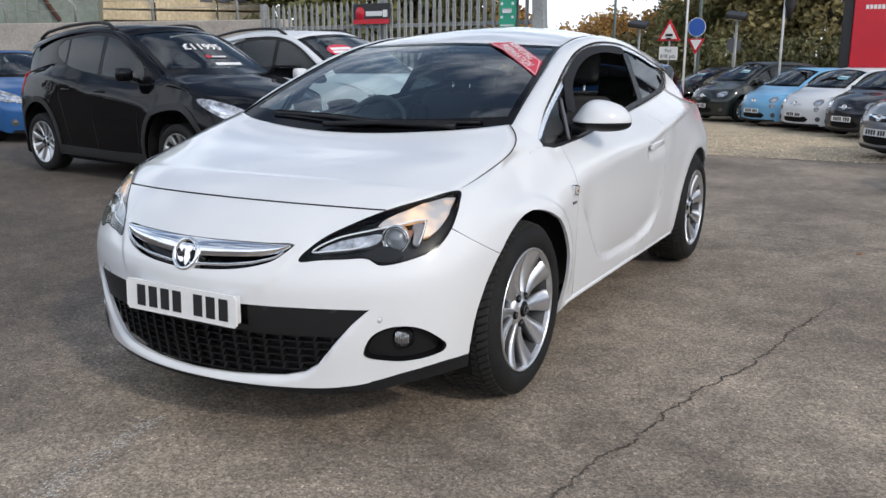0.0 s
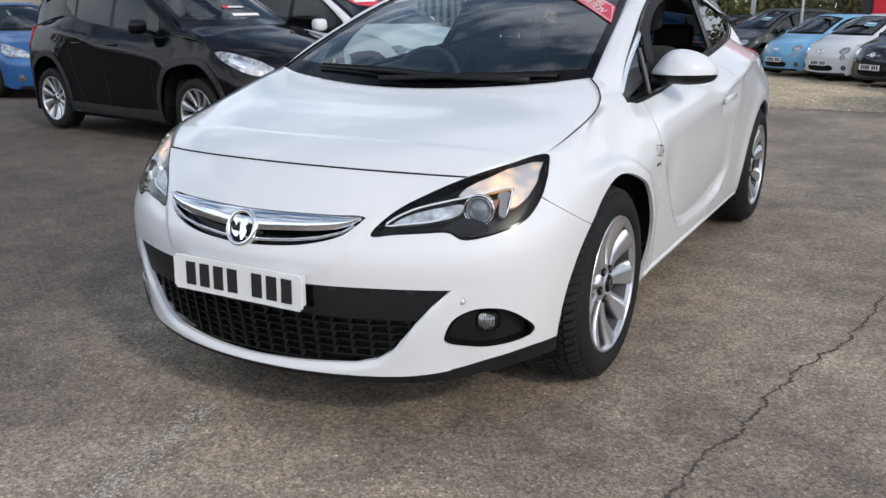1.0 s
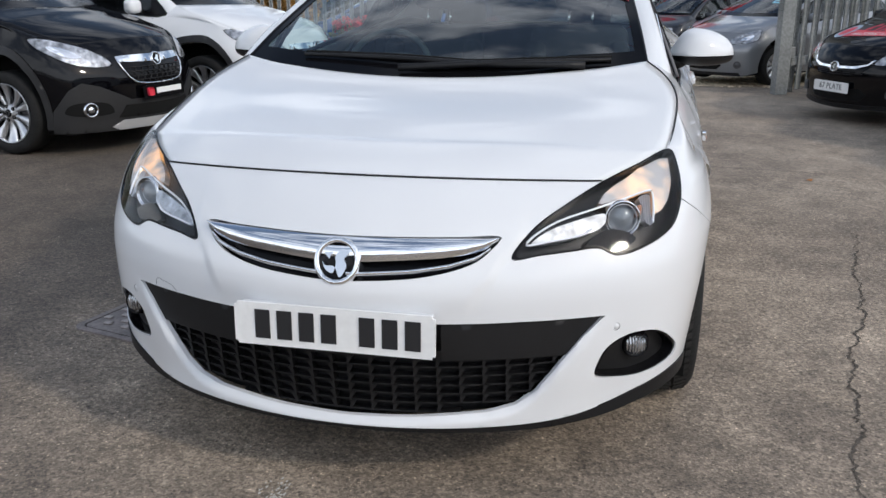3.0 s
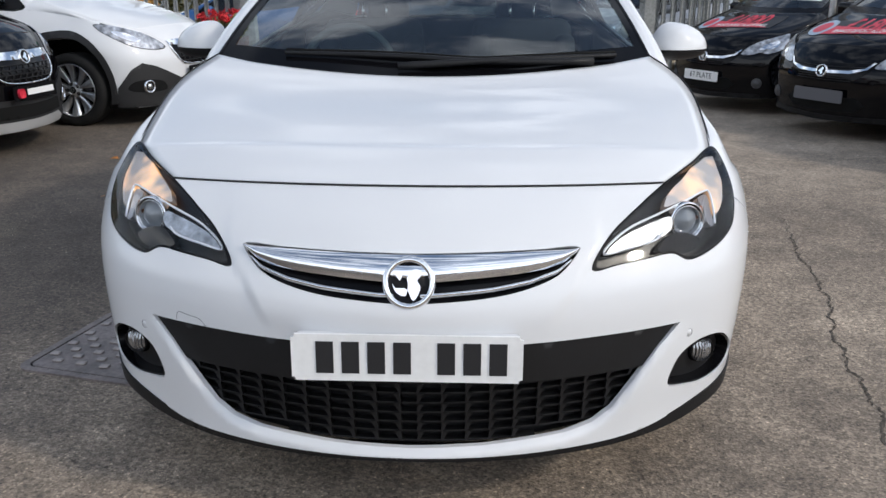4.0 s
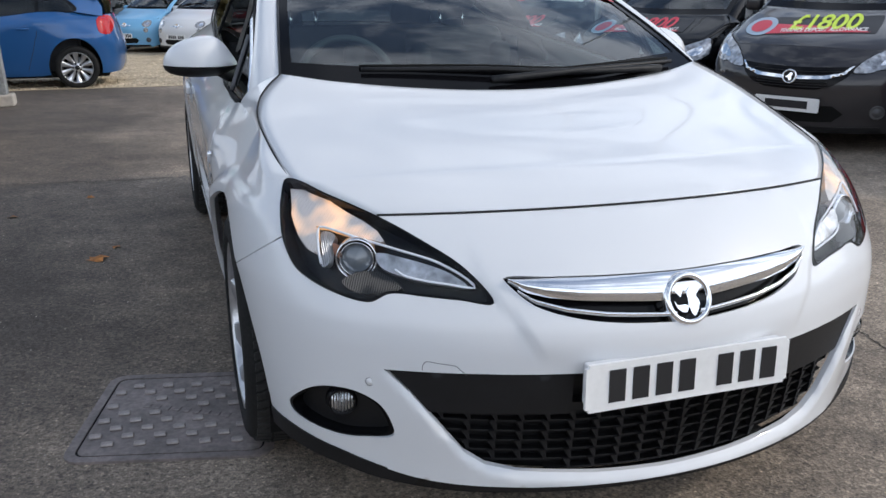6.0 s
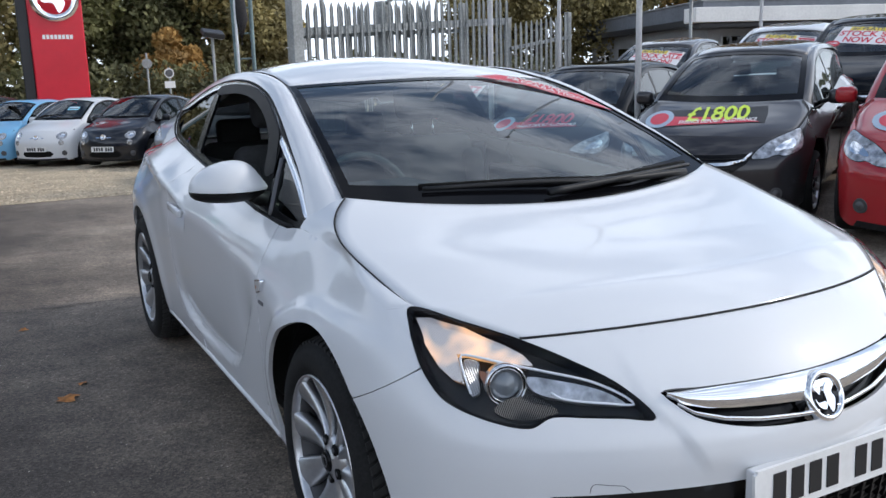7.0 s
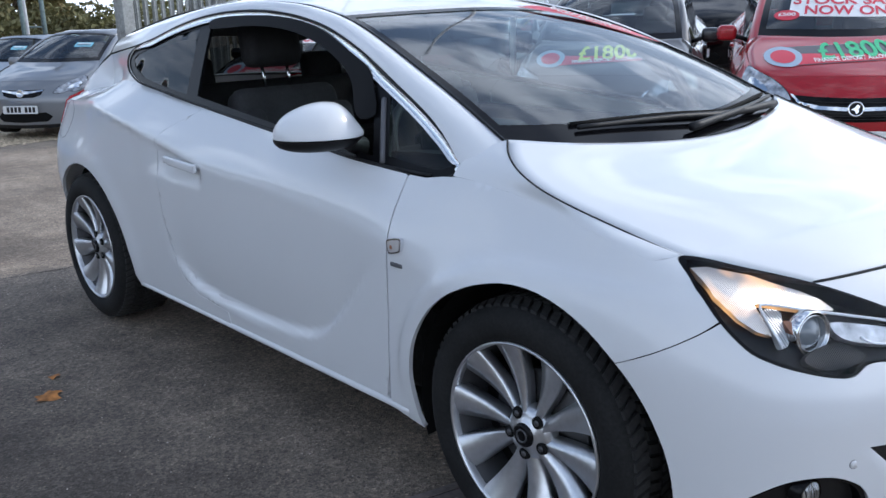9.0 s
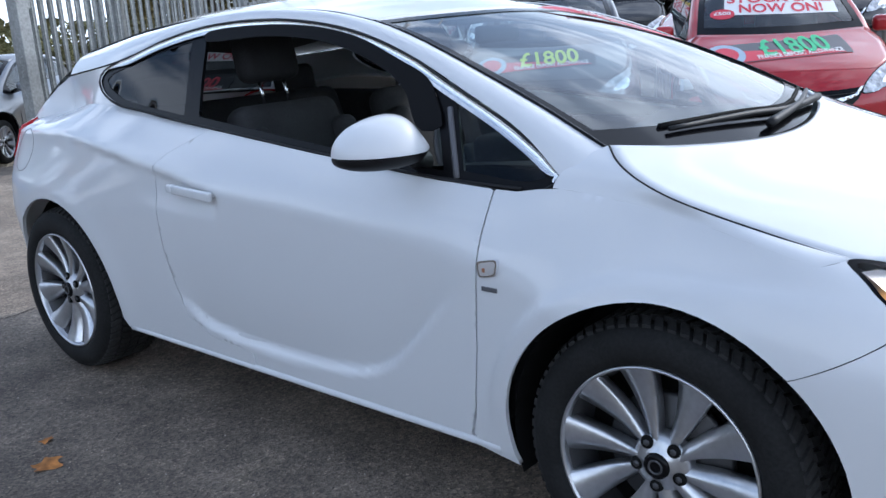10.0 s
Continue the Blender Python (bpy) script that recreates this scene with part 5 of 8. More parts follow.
def frame_of(verts, nu, nv, a, b):
    """The outer cells of a grid patch."""
    f = []
    for i in range(nv - 1):
        for j in range(nu - 1):
            if j < a or j >= nu - 1 - a or i < b or i >= nv - 1 - 1:
                f.append((i * nu + j, i * nu + j + 1, (i + 1) * nu + j + 1, (i + 1) * nu + j))
    return verts, f


def mirror_parts(mir, s):
    """White shell over a black base, with its arm; the glass looks back."""
    zs = -0.030
    cx = 0.0
    outl = smooth_poly([(0.118, -0.034), (0.112, 0.008), (0.085, 0.048), (0.045, 0.075), (0.0, 0.090), (-0.040, 0.092), (-0.074, 0.082), (-0.100, 0.058), (-0.122, 0.024), (-0.142, -0.010), (-0.146, -0.022), (-0.136, -0.038), (-0.110, -0.056), (-0.05, -0.068), (0.03, -0.070), (0.085, -0.062), (0.110, -0.050)], 120)
    outl = np.stack([np.where(outl[:, 0] > 0, outl[:, 0] * 1.06, outl[:, 0] * 0.97), np.where(outl[:, 1] > zs, zs + (outl[:, 1] - zs) * 0.82, zs + (outl[:, 1] - zs) * 1.05)], 1)
    ang = np.arctan2(outl[:, 1] - zs, outl[:, 0] - cx)
    k = np.argsort(ang)
    ang, rad = ang[k], np.hypot(outl[:, 0] - cx, outl[:, 1] - zs)[k]
    ang, rad = np.concatenate([ang - 2 * np.pi, ang, ang + 2 * np.pi]), np.tile(rad, 3)
    def at(u, w):
        u, w = np.asarray(u, float), np.asarray(w, float)
        d = np.hypot(u - cx, w - zs)
        r = np.clip(d / np.interp(np.arctan2(w - zs, u - cx), ang, rad), 0, 1)
        g = np.sin(r * np.pi / 2) / np.maximum(r, 1e-6)
        deep = 0.112 + 0.10 * np.clip(-u, -0.05, 0.05) - 0.35 * np.clip(-u - 0.08, 0, 0.07)
        x, z = cx + (u - cx) * g, zs + (w - zs) * g
        return np.stack([s * x, 0.055 - deep * np.cos(r * np.pi / 2) ** 0.85, z], -1)
    full = smooth_poly(outl, 120)
    up = [tuple(p) for p in full if p[1] > zs + 0.002]
    lo = [tuple(p) for p in full if p[1] < zs - 0.002]
    def closed(pts):
        pts = np.array(pts)
        j = int(np.argmax(np.linalg.norm(np.roll(pts, -1, 0) - pts, axis=1)))
        return np.roll(pts, -1 - j, 0)
    up, lo = closed(up), closed(lo)
    xe = (np.interp(0.0, ang, rad), -np.interp(np.pi, ang, rad))
    bridge = lambda a, b, z: [(x, z) for x in np.linspace(a, b, 14)]
    cap_o = np.vstack([up, bridge(xe[1] if up[-1][0] < 0 else xe[0], xe[0] if up[-1][0] < 0 else xe[1], zs + 0.0012)])
    low_o = np.vstack([lo, bridge(xe[1] if lo[-1][0] < 0 else xe[0], xe[0] if lo[-1][0] < 0 else xe[1], zs - 0.0012)])
    mesh_ob("mirror_cap", *panel_mesh(cap_o, [], 0.009, at, 0.0, flip=s < 0), M_white, mir, "white mirror cap")
    mesh_ob("mirror_base", *panel_mesh(low_o, [], 0.009, at, 0.0, flip=s < 0), M_trim, mir, "black mirror base")
    back = [(s * x * 0.99, 0.052, zs + (z - zs) * 0.98) for x, z in outl]
    mesh_ob("mirror_glass", back, [tuple(range(len(back)))] if s < 0 else [tuple(range(len(back) - 1, -1, -1))], M_chrome, mir, "mirror glass", smooth=False)
    vv, ff = tube([(-s * 0.08, 0.03, -0.045), (-s * 0.10, 0.045, -0.056), (-s * 0.135, 0.075, -0.070)], [0.020, 0.024, 0.032], 12)
    mesh_ob("mirror_arm", vv, ff, M_trim, mir, "black mirror arm")


def soft_box(x0, x1, y0, y1, z0, z1, r):
    return box(x0, x1, y0, y1, z0, z1, r, 4)


def interior(car):
    """Dashboard, wheel, seats and trim of the open cabin."""
    n = 24
    prof = [(1.10, 0.985), (1.40, 0.972), (1.62, 0.955), (1.72, 0.90), (1.72, 0.70), (1.60, 0.52), (1.2, 0.50)]
    v, f = [], []
    for x in np.linspace(-0.72, 0.72, n):
        for y, z in prof:
            v.append((x, y + 0.10 * (x / 0.72) ** 2, z + 0.012 * math.cos(x * 8) * (z > 0.9)))
    k = len(prof)
    for i in range(n - 1):
        for j in range(k - 1):
            f.append((i * k + j, i * k + j + 1, (i + 1) * k + j + 1, (i + 1) * k + j))
    mesh_ob("dashboard", v, f, M_interior, car, "black dashboard")
    part("binnacle", soft_box(-0.53, -0.22, 1.50, 1.72, 0.93, 1.025, 0.03), M_interior, car, smooth=True)
    sw = new("steering_wheel")
    sw.parent = car
    sw.matrix_basis = pose(-0.375, 1.80, 0.93, 68, 0, 0)
    vv, ff = lathe([(0.185 + 0.016 * math.cos(a), 0.016 * math.sin(a)) for a in np.linspace(0, 2 * math.pi, 11)[:-1]], 40, 'z', True)
    mesh_ob("wheel_rim", vv, ff, mat("wheel_leather", (0.055, 0.055, 0.058), 0.45), sw, "dark grey leather wheel rim")
    part("wheel_boss", soft_box(-0.075, 0.075, -0.06, 0.055, -0.03, 0.02, 0.02), M_interior, sw, smooth=True)
    for a in (0, 180, 270):
        o = part("wheel_spoke", box(0.06, 0.18, -0.018, 0.018, -0.015, 0.005, 0.005), M_interior, sw)
        o.matrix_basis = pose(0, 0, 0, 0, 0, a)
    for x in (-0.375, 0.375):
        seat = new("front_seat")
        seat.parent = car
        seat.matrix_basis = pose(x, 2.32, 0.24)
        part("cushion", soft_box(-0.25, 0.25, -0.30, 0.24, 0.14, 0.33, 0.06), M_seat, seat, smooth=True)
        o = part("backrest", soft_box(-0.25, 0.25, -0.07, 0.07, 0.0, 0.62, 0.06), M_seat, seat, smooth=True)
        o.matrix_basis = pose(0, 0.26, 0.26, -17, 0, 0)
        for sx in (-0.21, 0.21):
            o = part("bolster", soft_box(sx - 0.05, sx + 0.05, -0.13, 0.03, 0.05, 0.52, 0.04), M_seat, seat, smooth=True)
            o.matrix_basis = pose(0, 0.26, 0.26, -17, 0, 0)
        o = part("headrest", soft_box(-0.135, 0.135, -0.05, 0.05, -0.09, 0.10, 0.045), M_seat, seat, smooth=True)
        o.matrix_basis = pose(0, 0.50, 1.02, -12, 0, 0)
        for sx in (-0.06, 0.06):
            vv, ff = tube([(sx, 0.455, 0.84), (sx, 0.485, 0.96)], 0.007, 8)
            mesh_ob("headrest_post", vv, ff, M_chrome, seat, "chrome headrest post")
    rs = new("rear_seat")
    rs.parent = car
    rs.matrix_basis = pose(0, 3.1, 0.28)
    part("cushion", soft_box(-0.60, 0.60, -0.35, 0.20, 0.05, 0.26, 0.06), M_seat, rs, smooth=True)
    o = part("backrest", soft_box(-0.60, 0.60, -0.07, 0.07, 0.0, 0.62, 0.06), M_seat, rs, smooth=True)
    o.matrix_basis = pose(0, 0.22, 0.2, -20, 0, 0)
    for x in (-0.38, 0.38):
        o = part("headrest", soft_box(-0.12, 0.12, -0.04, 0.04, -0.08, 0.08, 0.035), M_seat, rs, smooth=True)
        o.matrix_basis = pose(x, 0.45, 0.83, -12, 0, 0)
    part("rear_mirror", soft_box(-0.12, 0.12, 1.975, 2.005, 1.275, 1.335, 0.014), M_interior, car, smooth=True)
    v, f = tube([(0, 1.99, 1.335), (0, 1.975, 1.376)], 0.012, 8)
    mesh_ob("mirror_stem", v, f, M_interior, car)
    # headlining, under the roof skin
    g = coons(curve3([(-0.54, 2.05, 1.335), (0, 1.97, 1.375), (0.54, 2.05, 1.335)], 9), curve3([(-0.45, 3.85, 1.235), (0, 3.9, 1.28), (0.45, 3.85, 1.235)], 9),
              curve3([(-0.54, 2.05, 1.335), (-0.52, 2.7, 1.39), (-0.45, 3.85, 1.235)], 12), curve3([(0.54, 2.05, 1.335), (0.52, 2.7, 1.39), (0.45, 3.85, 1.235)], 12))
    mesh_ob("headlining", *g, mat("headlining_grey", (0.22, 0.22, 0.21), 0.9), car, "pale grey headlining")
    for s in (1, -1):
        part("door_card", box(min(s * 0.74, s * 0.80), max(s * 0.74, s * 0.80), 1.42, 2.75, 0.28, 0.93, 0.02), M_interior, car)
        part("rear_trim", box(min(s * 0.66, s * 0.74), max(s * 0.66, s * 0.74), 2.75, 3.7, 0.4, 1.04, 0.02), M_interior, car)


M_lens_solid = mat("indicator_clear", (0.50, 0.48, 0.47), 0.08)
BONNET_RISE, ROOF_RISE = 0.035, 0.040
coupe = build_coupe()
BODY["scoop"] = BODY["lip"] = BODY["dish"] = BODY["haunch"] = 0.0

# windscreen wipers and sticker
for pts in ([(0.52, 1.045, 1.042), (0.15, 1.015, 1.044), (-0.10, 1.04, 1.056), (-0.48, 1.105, 1.060)], [(-0.10, 0.985, 1.030), (0.25, 1.02, 1.048), (0.60, 1.11, 1.056)]):
    v, f = tube([tuple(p) for p in curve3(pts, 14)], [0.0135 - 0.0005 * k for k in range(14)], 6)
    o = mesh_ob("wiper", v, f, M_trim, coupe, "black wiper")
    v, f = tube([(p[0], p[1] + 0.028, p[2] + 0.006) for p in curve3(pts, 14)[3:]], 0.0075, 6)
    mesh_ob("blade", v, f, M_under, o)

# sale sticker inside the top corner of the windscreen
along = Vector((0.721, -0.628, -0.292)).normalized()
fn = Vector((0.089, -0.334, 0.938))
fn = (fn - along * fn.dot(along)).normalized()
up_ = fn.cross(along)
st = new("screen_sticker")
st.parent = coupe
st["label"] = "red slanted sticker with white lettering"
st.matrix_basis = Matrix.Translation((0.212, 1.971, 1.3765)) @ Matrix((along, up_, fn)).transposed().to_4x4()
flat_z = lambda u, w: np.stack([np.asarray(u, float), np.asarray(w, float), 0.012 + 0.0225 * np.minimum(np.asarray(u, float) / 0.19, 1)], -1)
card = [(0.0, 0.0), (0.075, 0.097), (0.44, 0.099), (0.590, -0.004)]
mesh_ob("card", *panel_mesh(np.array(card), [], 0.05, flat_z, 0.0), M_red_card, st)
inner_c = np.array(card).mean(0) + (np.array(card) - np.array(card).mean(0)) * np.array([0.955, 0.86])
inner_d = np.array(card).mean(0) + (np.array(card) - np.array(card).mean(0)) * np.array([0.93, 0.79])
mesh_ob("edge", *panel_mesh(inner_c, [inner_d], 0.05, flat_z, 0.0, off=0.001), M_white_card, st)
text_part("lettering", "AWAITING", 0.052, M_white_card, st, pose(0.265, 0.068, 0.0375))
text_part("lettering", "PREPARATION", 0.052, M_white_card, st, pose(0.30, 0.026, 0.0375))


# ---- ground ----
# level round the car, then falling gently towards the road
f_ground = pchip([-400, 2.5, 4.0, 6.5, 10, 14, 20, 30, 60, 400], [0, 0, -0.02, -0.085, -0.175, -0.27, -0.43, -0.55, -0.7, -0.7])
f_rise = pchip([-400, 3.9, 5.5, 7.1, 8.5, 11, 15, 400], [0, 0, 0.09, 0.27, 0.47, 0.70, 0.85, 0.9])


def ground_z(x, y):
    hump = 0.07 * np.exp(-((np.asarray(x) + 3.6) / 1.7) ** 2 - ((np.asarray(y) - 7.0) / 1.6) ** 2)
    dip = 0.055 * np.exp(-((np.asarray(x) - 3.6) / 1.6) ** 2 - ((np.asarray(y) - 7.6) / 2.0) ** 2)
    return f_ground(y) + f_rise(x) + hump - dip


def asphalt():
    m = mat("asphalt", (0.10, 0.092, 0.082), 0.85)
    n, l = m.node_tree.nodes, m.node_tree.links
    b = n["Principled BSDF"]
    co = n.new("ShaderNodeTexCoord")
    def noise_(scale, detail, rough=0.55):
        t = n.new("ShaderNodeTexNoise")
        t.inputs["Scale"].default_value, t.inputs["Detail"].default_value, t.inputs["Roughness"].default_value = scale, detail, rough
        l.new(co.outputs["Object"], t.inputs["Vector"])
        return t.outputs["Fac"]
    def ramp(src, p0, c0, p1, c1):
        r = n.new("ShaderNodeValToRGB")
        r.color_ramp.elements[0].position, r.color_ramp.elements[0].color = p0, (*c0, 1)
        r.color_ramp.elements[1].position, r.color_ramp.elements[1].color = p1, (*c1, 1)
        l.new(src, r.inputs["Fac"])
        return r.outputs["Color"]
    def mul(a, c):
        x = n.new("ShaderNodeMix")
        x.data_type, x.blend_type = 'RGBA', 'MULTIPLY'
        x.inputs["Factor"].default_value = 1.0
        l.new(a, x.inputs["A"])
        l.new(c, x.inputs["B"])
        return x.outputs["Result"]
    def cell(scale):
        vo_ = n.new("ShaderNodeTexVoronoi")
        vo_.inputs["Scale"].default_value = scale
        l.new(co.outputs["Object"], vo_.inputs["Vector"])
        se = n.new("ShaderNodeSeparateColor")
        l.new(vo_.outputs["Color"], se.inputs["Color"])
        return vo_, se.outputs["Red"]
    big = ramp(noise_(0.55, 6, 0.6), 0.34, (0.176, 0.145, 0.118), 0.66, (0.330, 0.276, 0.224))
    mid = ramp(noise_(4.5, 9, 0.72), 0.32, (0.66, 0.66, 0.66), 0.70, (1.24, 1.23, 1.21))
    fine = ramp(noise_(46, 8, 0.82), 0.36, (0.64, 0.635, 0.63), 0.66, (1.34, 1.33, 1.31))
    vo, grit_r = cell(150)
    stone = ramp(grit_r, 0.0, (0.64, 0.64, 0.64), 1.0, (1.40, 1.39, 1.37))
    _, coarse_r = cell(75)
    coarse = ramp(coarse_r, 0.0, (0.78, 0.78, 0.78), 1.0, (1.24, 1.24, 1.23))
    _, fleck_r = cell(170)
    fleck = ramp(fleck_r, 0.972, (1.0, 1.0, 1.0), 0.994, (2.1, 2.05, 1.95))
    _, pit_r = cell(140)
    pit = ramp(pit_r, 0.02, (0.50, 0.50, 0.50), 0.05, (1.0, 1.0, 1.0))
    # tarmac colour falls to under half towards -x, across a wavy edge
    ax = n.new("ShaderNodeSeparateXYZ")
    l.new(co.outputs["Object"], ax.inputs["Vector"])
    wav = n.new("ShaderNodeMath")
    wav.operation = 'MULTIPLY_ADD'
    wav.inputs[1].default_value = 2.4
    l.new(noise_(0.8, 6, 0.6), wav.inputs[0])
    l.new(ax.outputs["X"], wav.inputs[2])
    x_blend = n.new("ShaderNodeMapRange")
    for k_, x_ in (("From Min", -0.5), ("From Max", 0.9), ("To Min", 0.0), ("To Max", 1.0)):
        x_blend.inputs[k_].default_value = x_
    l.new(wav.outputs["Value"], x_blend.inputs["Value"])
    patch = ramp(x_blend.outputs["Result"], 0.0, (0.43, 0.42, 0.42), 1.0, (1.12, 1.11, 1.10))
    worn = ramp(noise_(1.6, 8, 0.68), 0.56, (1.0, 1.0, 1.0), 0.72, (1.25, 1.24, 1.20))
    col = mul(mul(mul(mul(big, mid), fine), stone), coarse)
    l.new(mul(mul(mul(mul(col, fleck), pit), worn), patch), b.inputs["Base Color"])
    bp = n.new("ShaderNodeBump")
    bp.inputs["Strength"].default_value, bp.inputs["Distance"].default_value = 0.5, 0.004
    l.new(vo.outputs["Distance"], bp.inputs["Height"])
    l.new(bp.outputs["Normal"], b.inputs["Normal"])
    return m


M_asphalt = asphalt()
v, f = [], []
g = np.concatenate([[-400, -150, -60], np.linspace(-30, 30, 61), [60, 150, 400]])
for y in g:
    for x in g:
        v.append((x, y + 5, float(ground_z(x, y + 5))))
k = len(g)
f = [(i * k + j, i * k + j + 1, (i + 1) * k + j + 1, (i + 1) * k + j) for i in range(k - 1) for j in range(k - 1)]
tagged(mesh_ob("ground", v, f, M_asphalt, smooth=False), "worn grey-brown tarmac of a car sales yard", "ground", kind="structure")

# ---- other cars: the same surface, drawn out to other sizes ----
DLO5 = [(1.26, 0.985), (1.30, 0.965), (1.46, 0.960), (2.2, 1.000), (3.05, 1.050), (3.55, 1.085), (3.72, 1.12), (3.66, 1.20), (3.50, 1.285), (3.25, 1.345), (2.82, 1.385), (2.5, 1.392), (2.25, 1.376), (2.0, 1.334), (1.79, 1.264), (1.60, 1.182), (1.375, 1.074)]

DLO_SUV = [(1.26, 0.985), (1.30, 0.965), (1.46, 0.960), (2.2, 1.000), (2.75, 1.038), (3.05, 1.078), (3.30, 1.150), (3.43, 1.235), (3.39, 1.300), (3.25, 1.345), (2.82, 1.385), (2.5, 1.392), (2.25, 1.376), (2.0, 1.334), (1.79, 1.264), (1.60, 1.182), (1.375, 1.074)]
DITCH5 = [(0.585, 2.02, 1.368), (0.577, 2.25, 1.412), (0.568, 2.6, 1.438), (0.562, 3.0, 1.434), (0.552, 3.5, 1.408), (0.53, 4.05, 1.345)]
RAIL5 = RAIL_OUT[:7] + [(0.640, 2.82, 1.396), (0.650, 3.05, 1.388), (0.662, 3.3, 1.366), (0.672, 3.65, 1.325), (0.660, 4.05, 1.24)]


def warp(d):
    W, L, H, af, ar, belt, hub = d["W"], d["L"], d["H"], d["af"], d["ar"], d["belt"], d["hub"]
    blunt = d.get("blunt", 0.0)
    def at(P):
        P = np.asarray(P, float)
        y = np.interp(P[:, 1], [0, AX_F, 1.14, 2.0, AX_R, 4.44], [0, af, af + d["ws"], af + d["ws"] + d["rake"], ar, L])
        z = np.interp(P[:, 2], [0, HUB_Z, 1.03, 1.46], [0, hub, belt, H])
        y = y + blunt * np.clip((belt - z) / belt, -0.5, 1) * np.clip(1 - y / af, 0, 1) * -0.0
        x = P[:, 0] / 0.93 * W
        up = np.clip((z - belt) / (H - belt), 0, 1)
        x = x * (1 + d.get("upright", 0.0) * up)
        return np.stack([x, y, z], -1)
    return at


SIZES = {
    "hatch": dict(W=0.87, L=4.02, H=1.48, af=0.83, ar=3.34, ws=0.23, rake=0.82, belt=1.02, hub=0.315, upright=0.03),
    "suv": dict(W=0.89, L=4.28, H=1.66, af=0.86, ar=3.415, ws=0.36, rake=0.78, belt=1.13, hub=0.345, upright=0.06),
    "small": dict(W=0.815, L=3.55, H=1.49, af=0.72, ar=3.02, ws=0.14, rake=0.72, belt=1.0, hub=0.295, upright=0.04),
    "tall": dict(W=0.89, L=4.15, H=1.64, af=0.80, ar=3.41, ws=0.12, rake=0.80, belt=1.08, hub=0.32, upright=0.06),
}
LAMPS = {
    "hatch": [(0.47, 0.665), (0.52, 0.735), (0.62, 0.800), (0.74, 0.845), (0.80, 0.862), (0.838, 0.80), (0.845, 0.735), (0.80, 0.690), (0.72, 0.672), (0.66, 0.682), (0.60, 0.662), (0.53, 0.655)],
    "suv": [(0.455, 0.668), (0.52, 0.735), (0.62, 0.788), (0.73, 0.826), (0.80, 0.846), (0.845, 0.842), (0.852, 0.800), (0.83, 0.750), (0.78, 0.702), (0.70, 0.668), (0.60, 0.652), (0.52, 0.650)],
    "small": [(0.50, 0.735), (0.535, 0.782), (0.60, 0.805), (0.67, 0.800), (0.715, 0.765), (0.72, 0.715), (0.68, 0.672), (0.61, 0.655), (0.545, 0.675), (0.51, 0.705)],
    "tall": [(0.50, 0.735), (0.54, 0.785), (0.61, 0.808), (0.70, 0.812), (0.76, 0.785), (0.76, 0.735), (0.70, 0.690), (0.61, 0.668), (0.545, 0.685), (0.51, 0.710)],
}
M_lamp_clear = grain(mat("clear_headlamp", (0.42, 0.43, 0.45), 0.10, 0.6, 1.0), 24, 0.6, 0.4, 9, 0.5, 0.012)
M_clad = grain(mat("grey_black_cladding", (0.012, 0.012, 0.013), 0.6), 200, 0.2, 0.2, 4, 0.2, 0.002)
M_skid = mat("silver_skid_plate", (0.5, 0.5, 0.5), 0.4, 0.5)


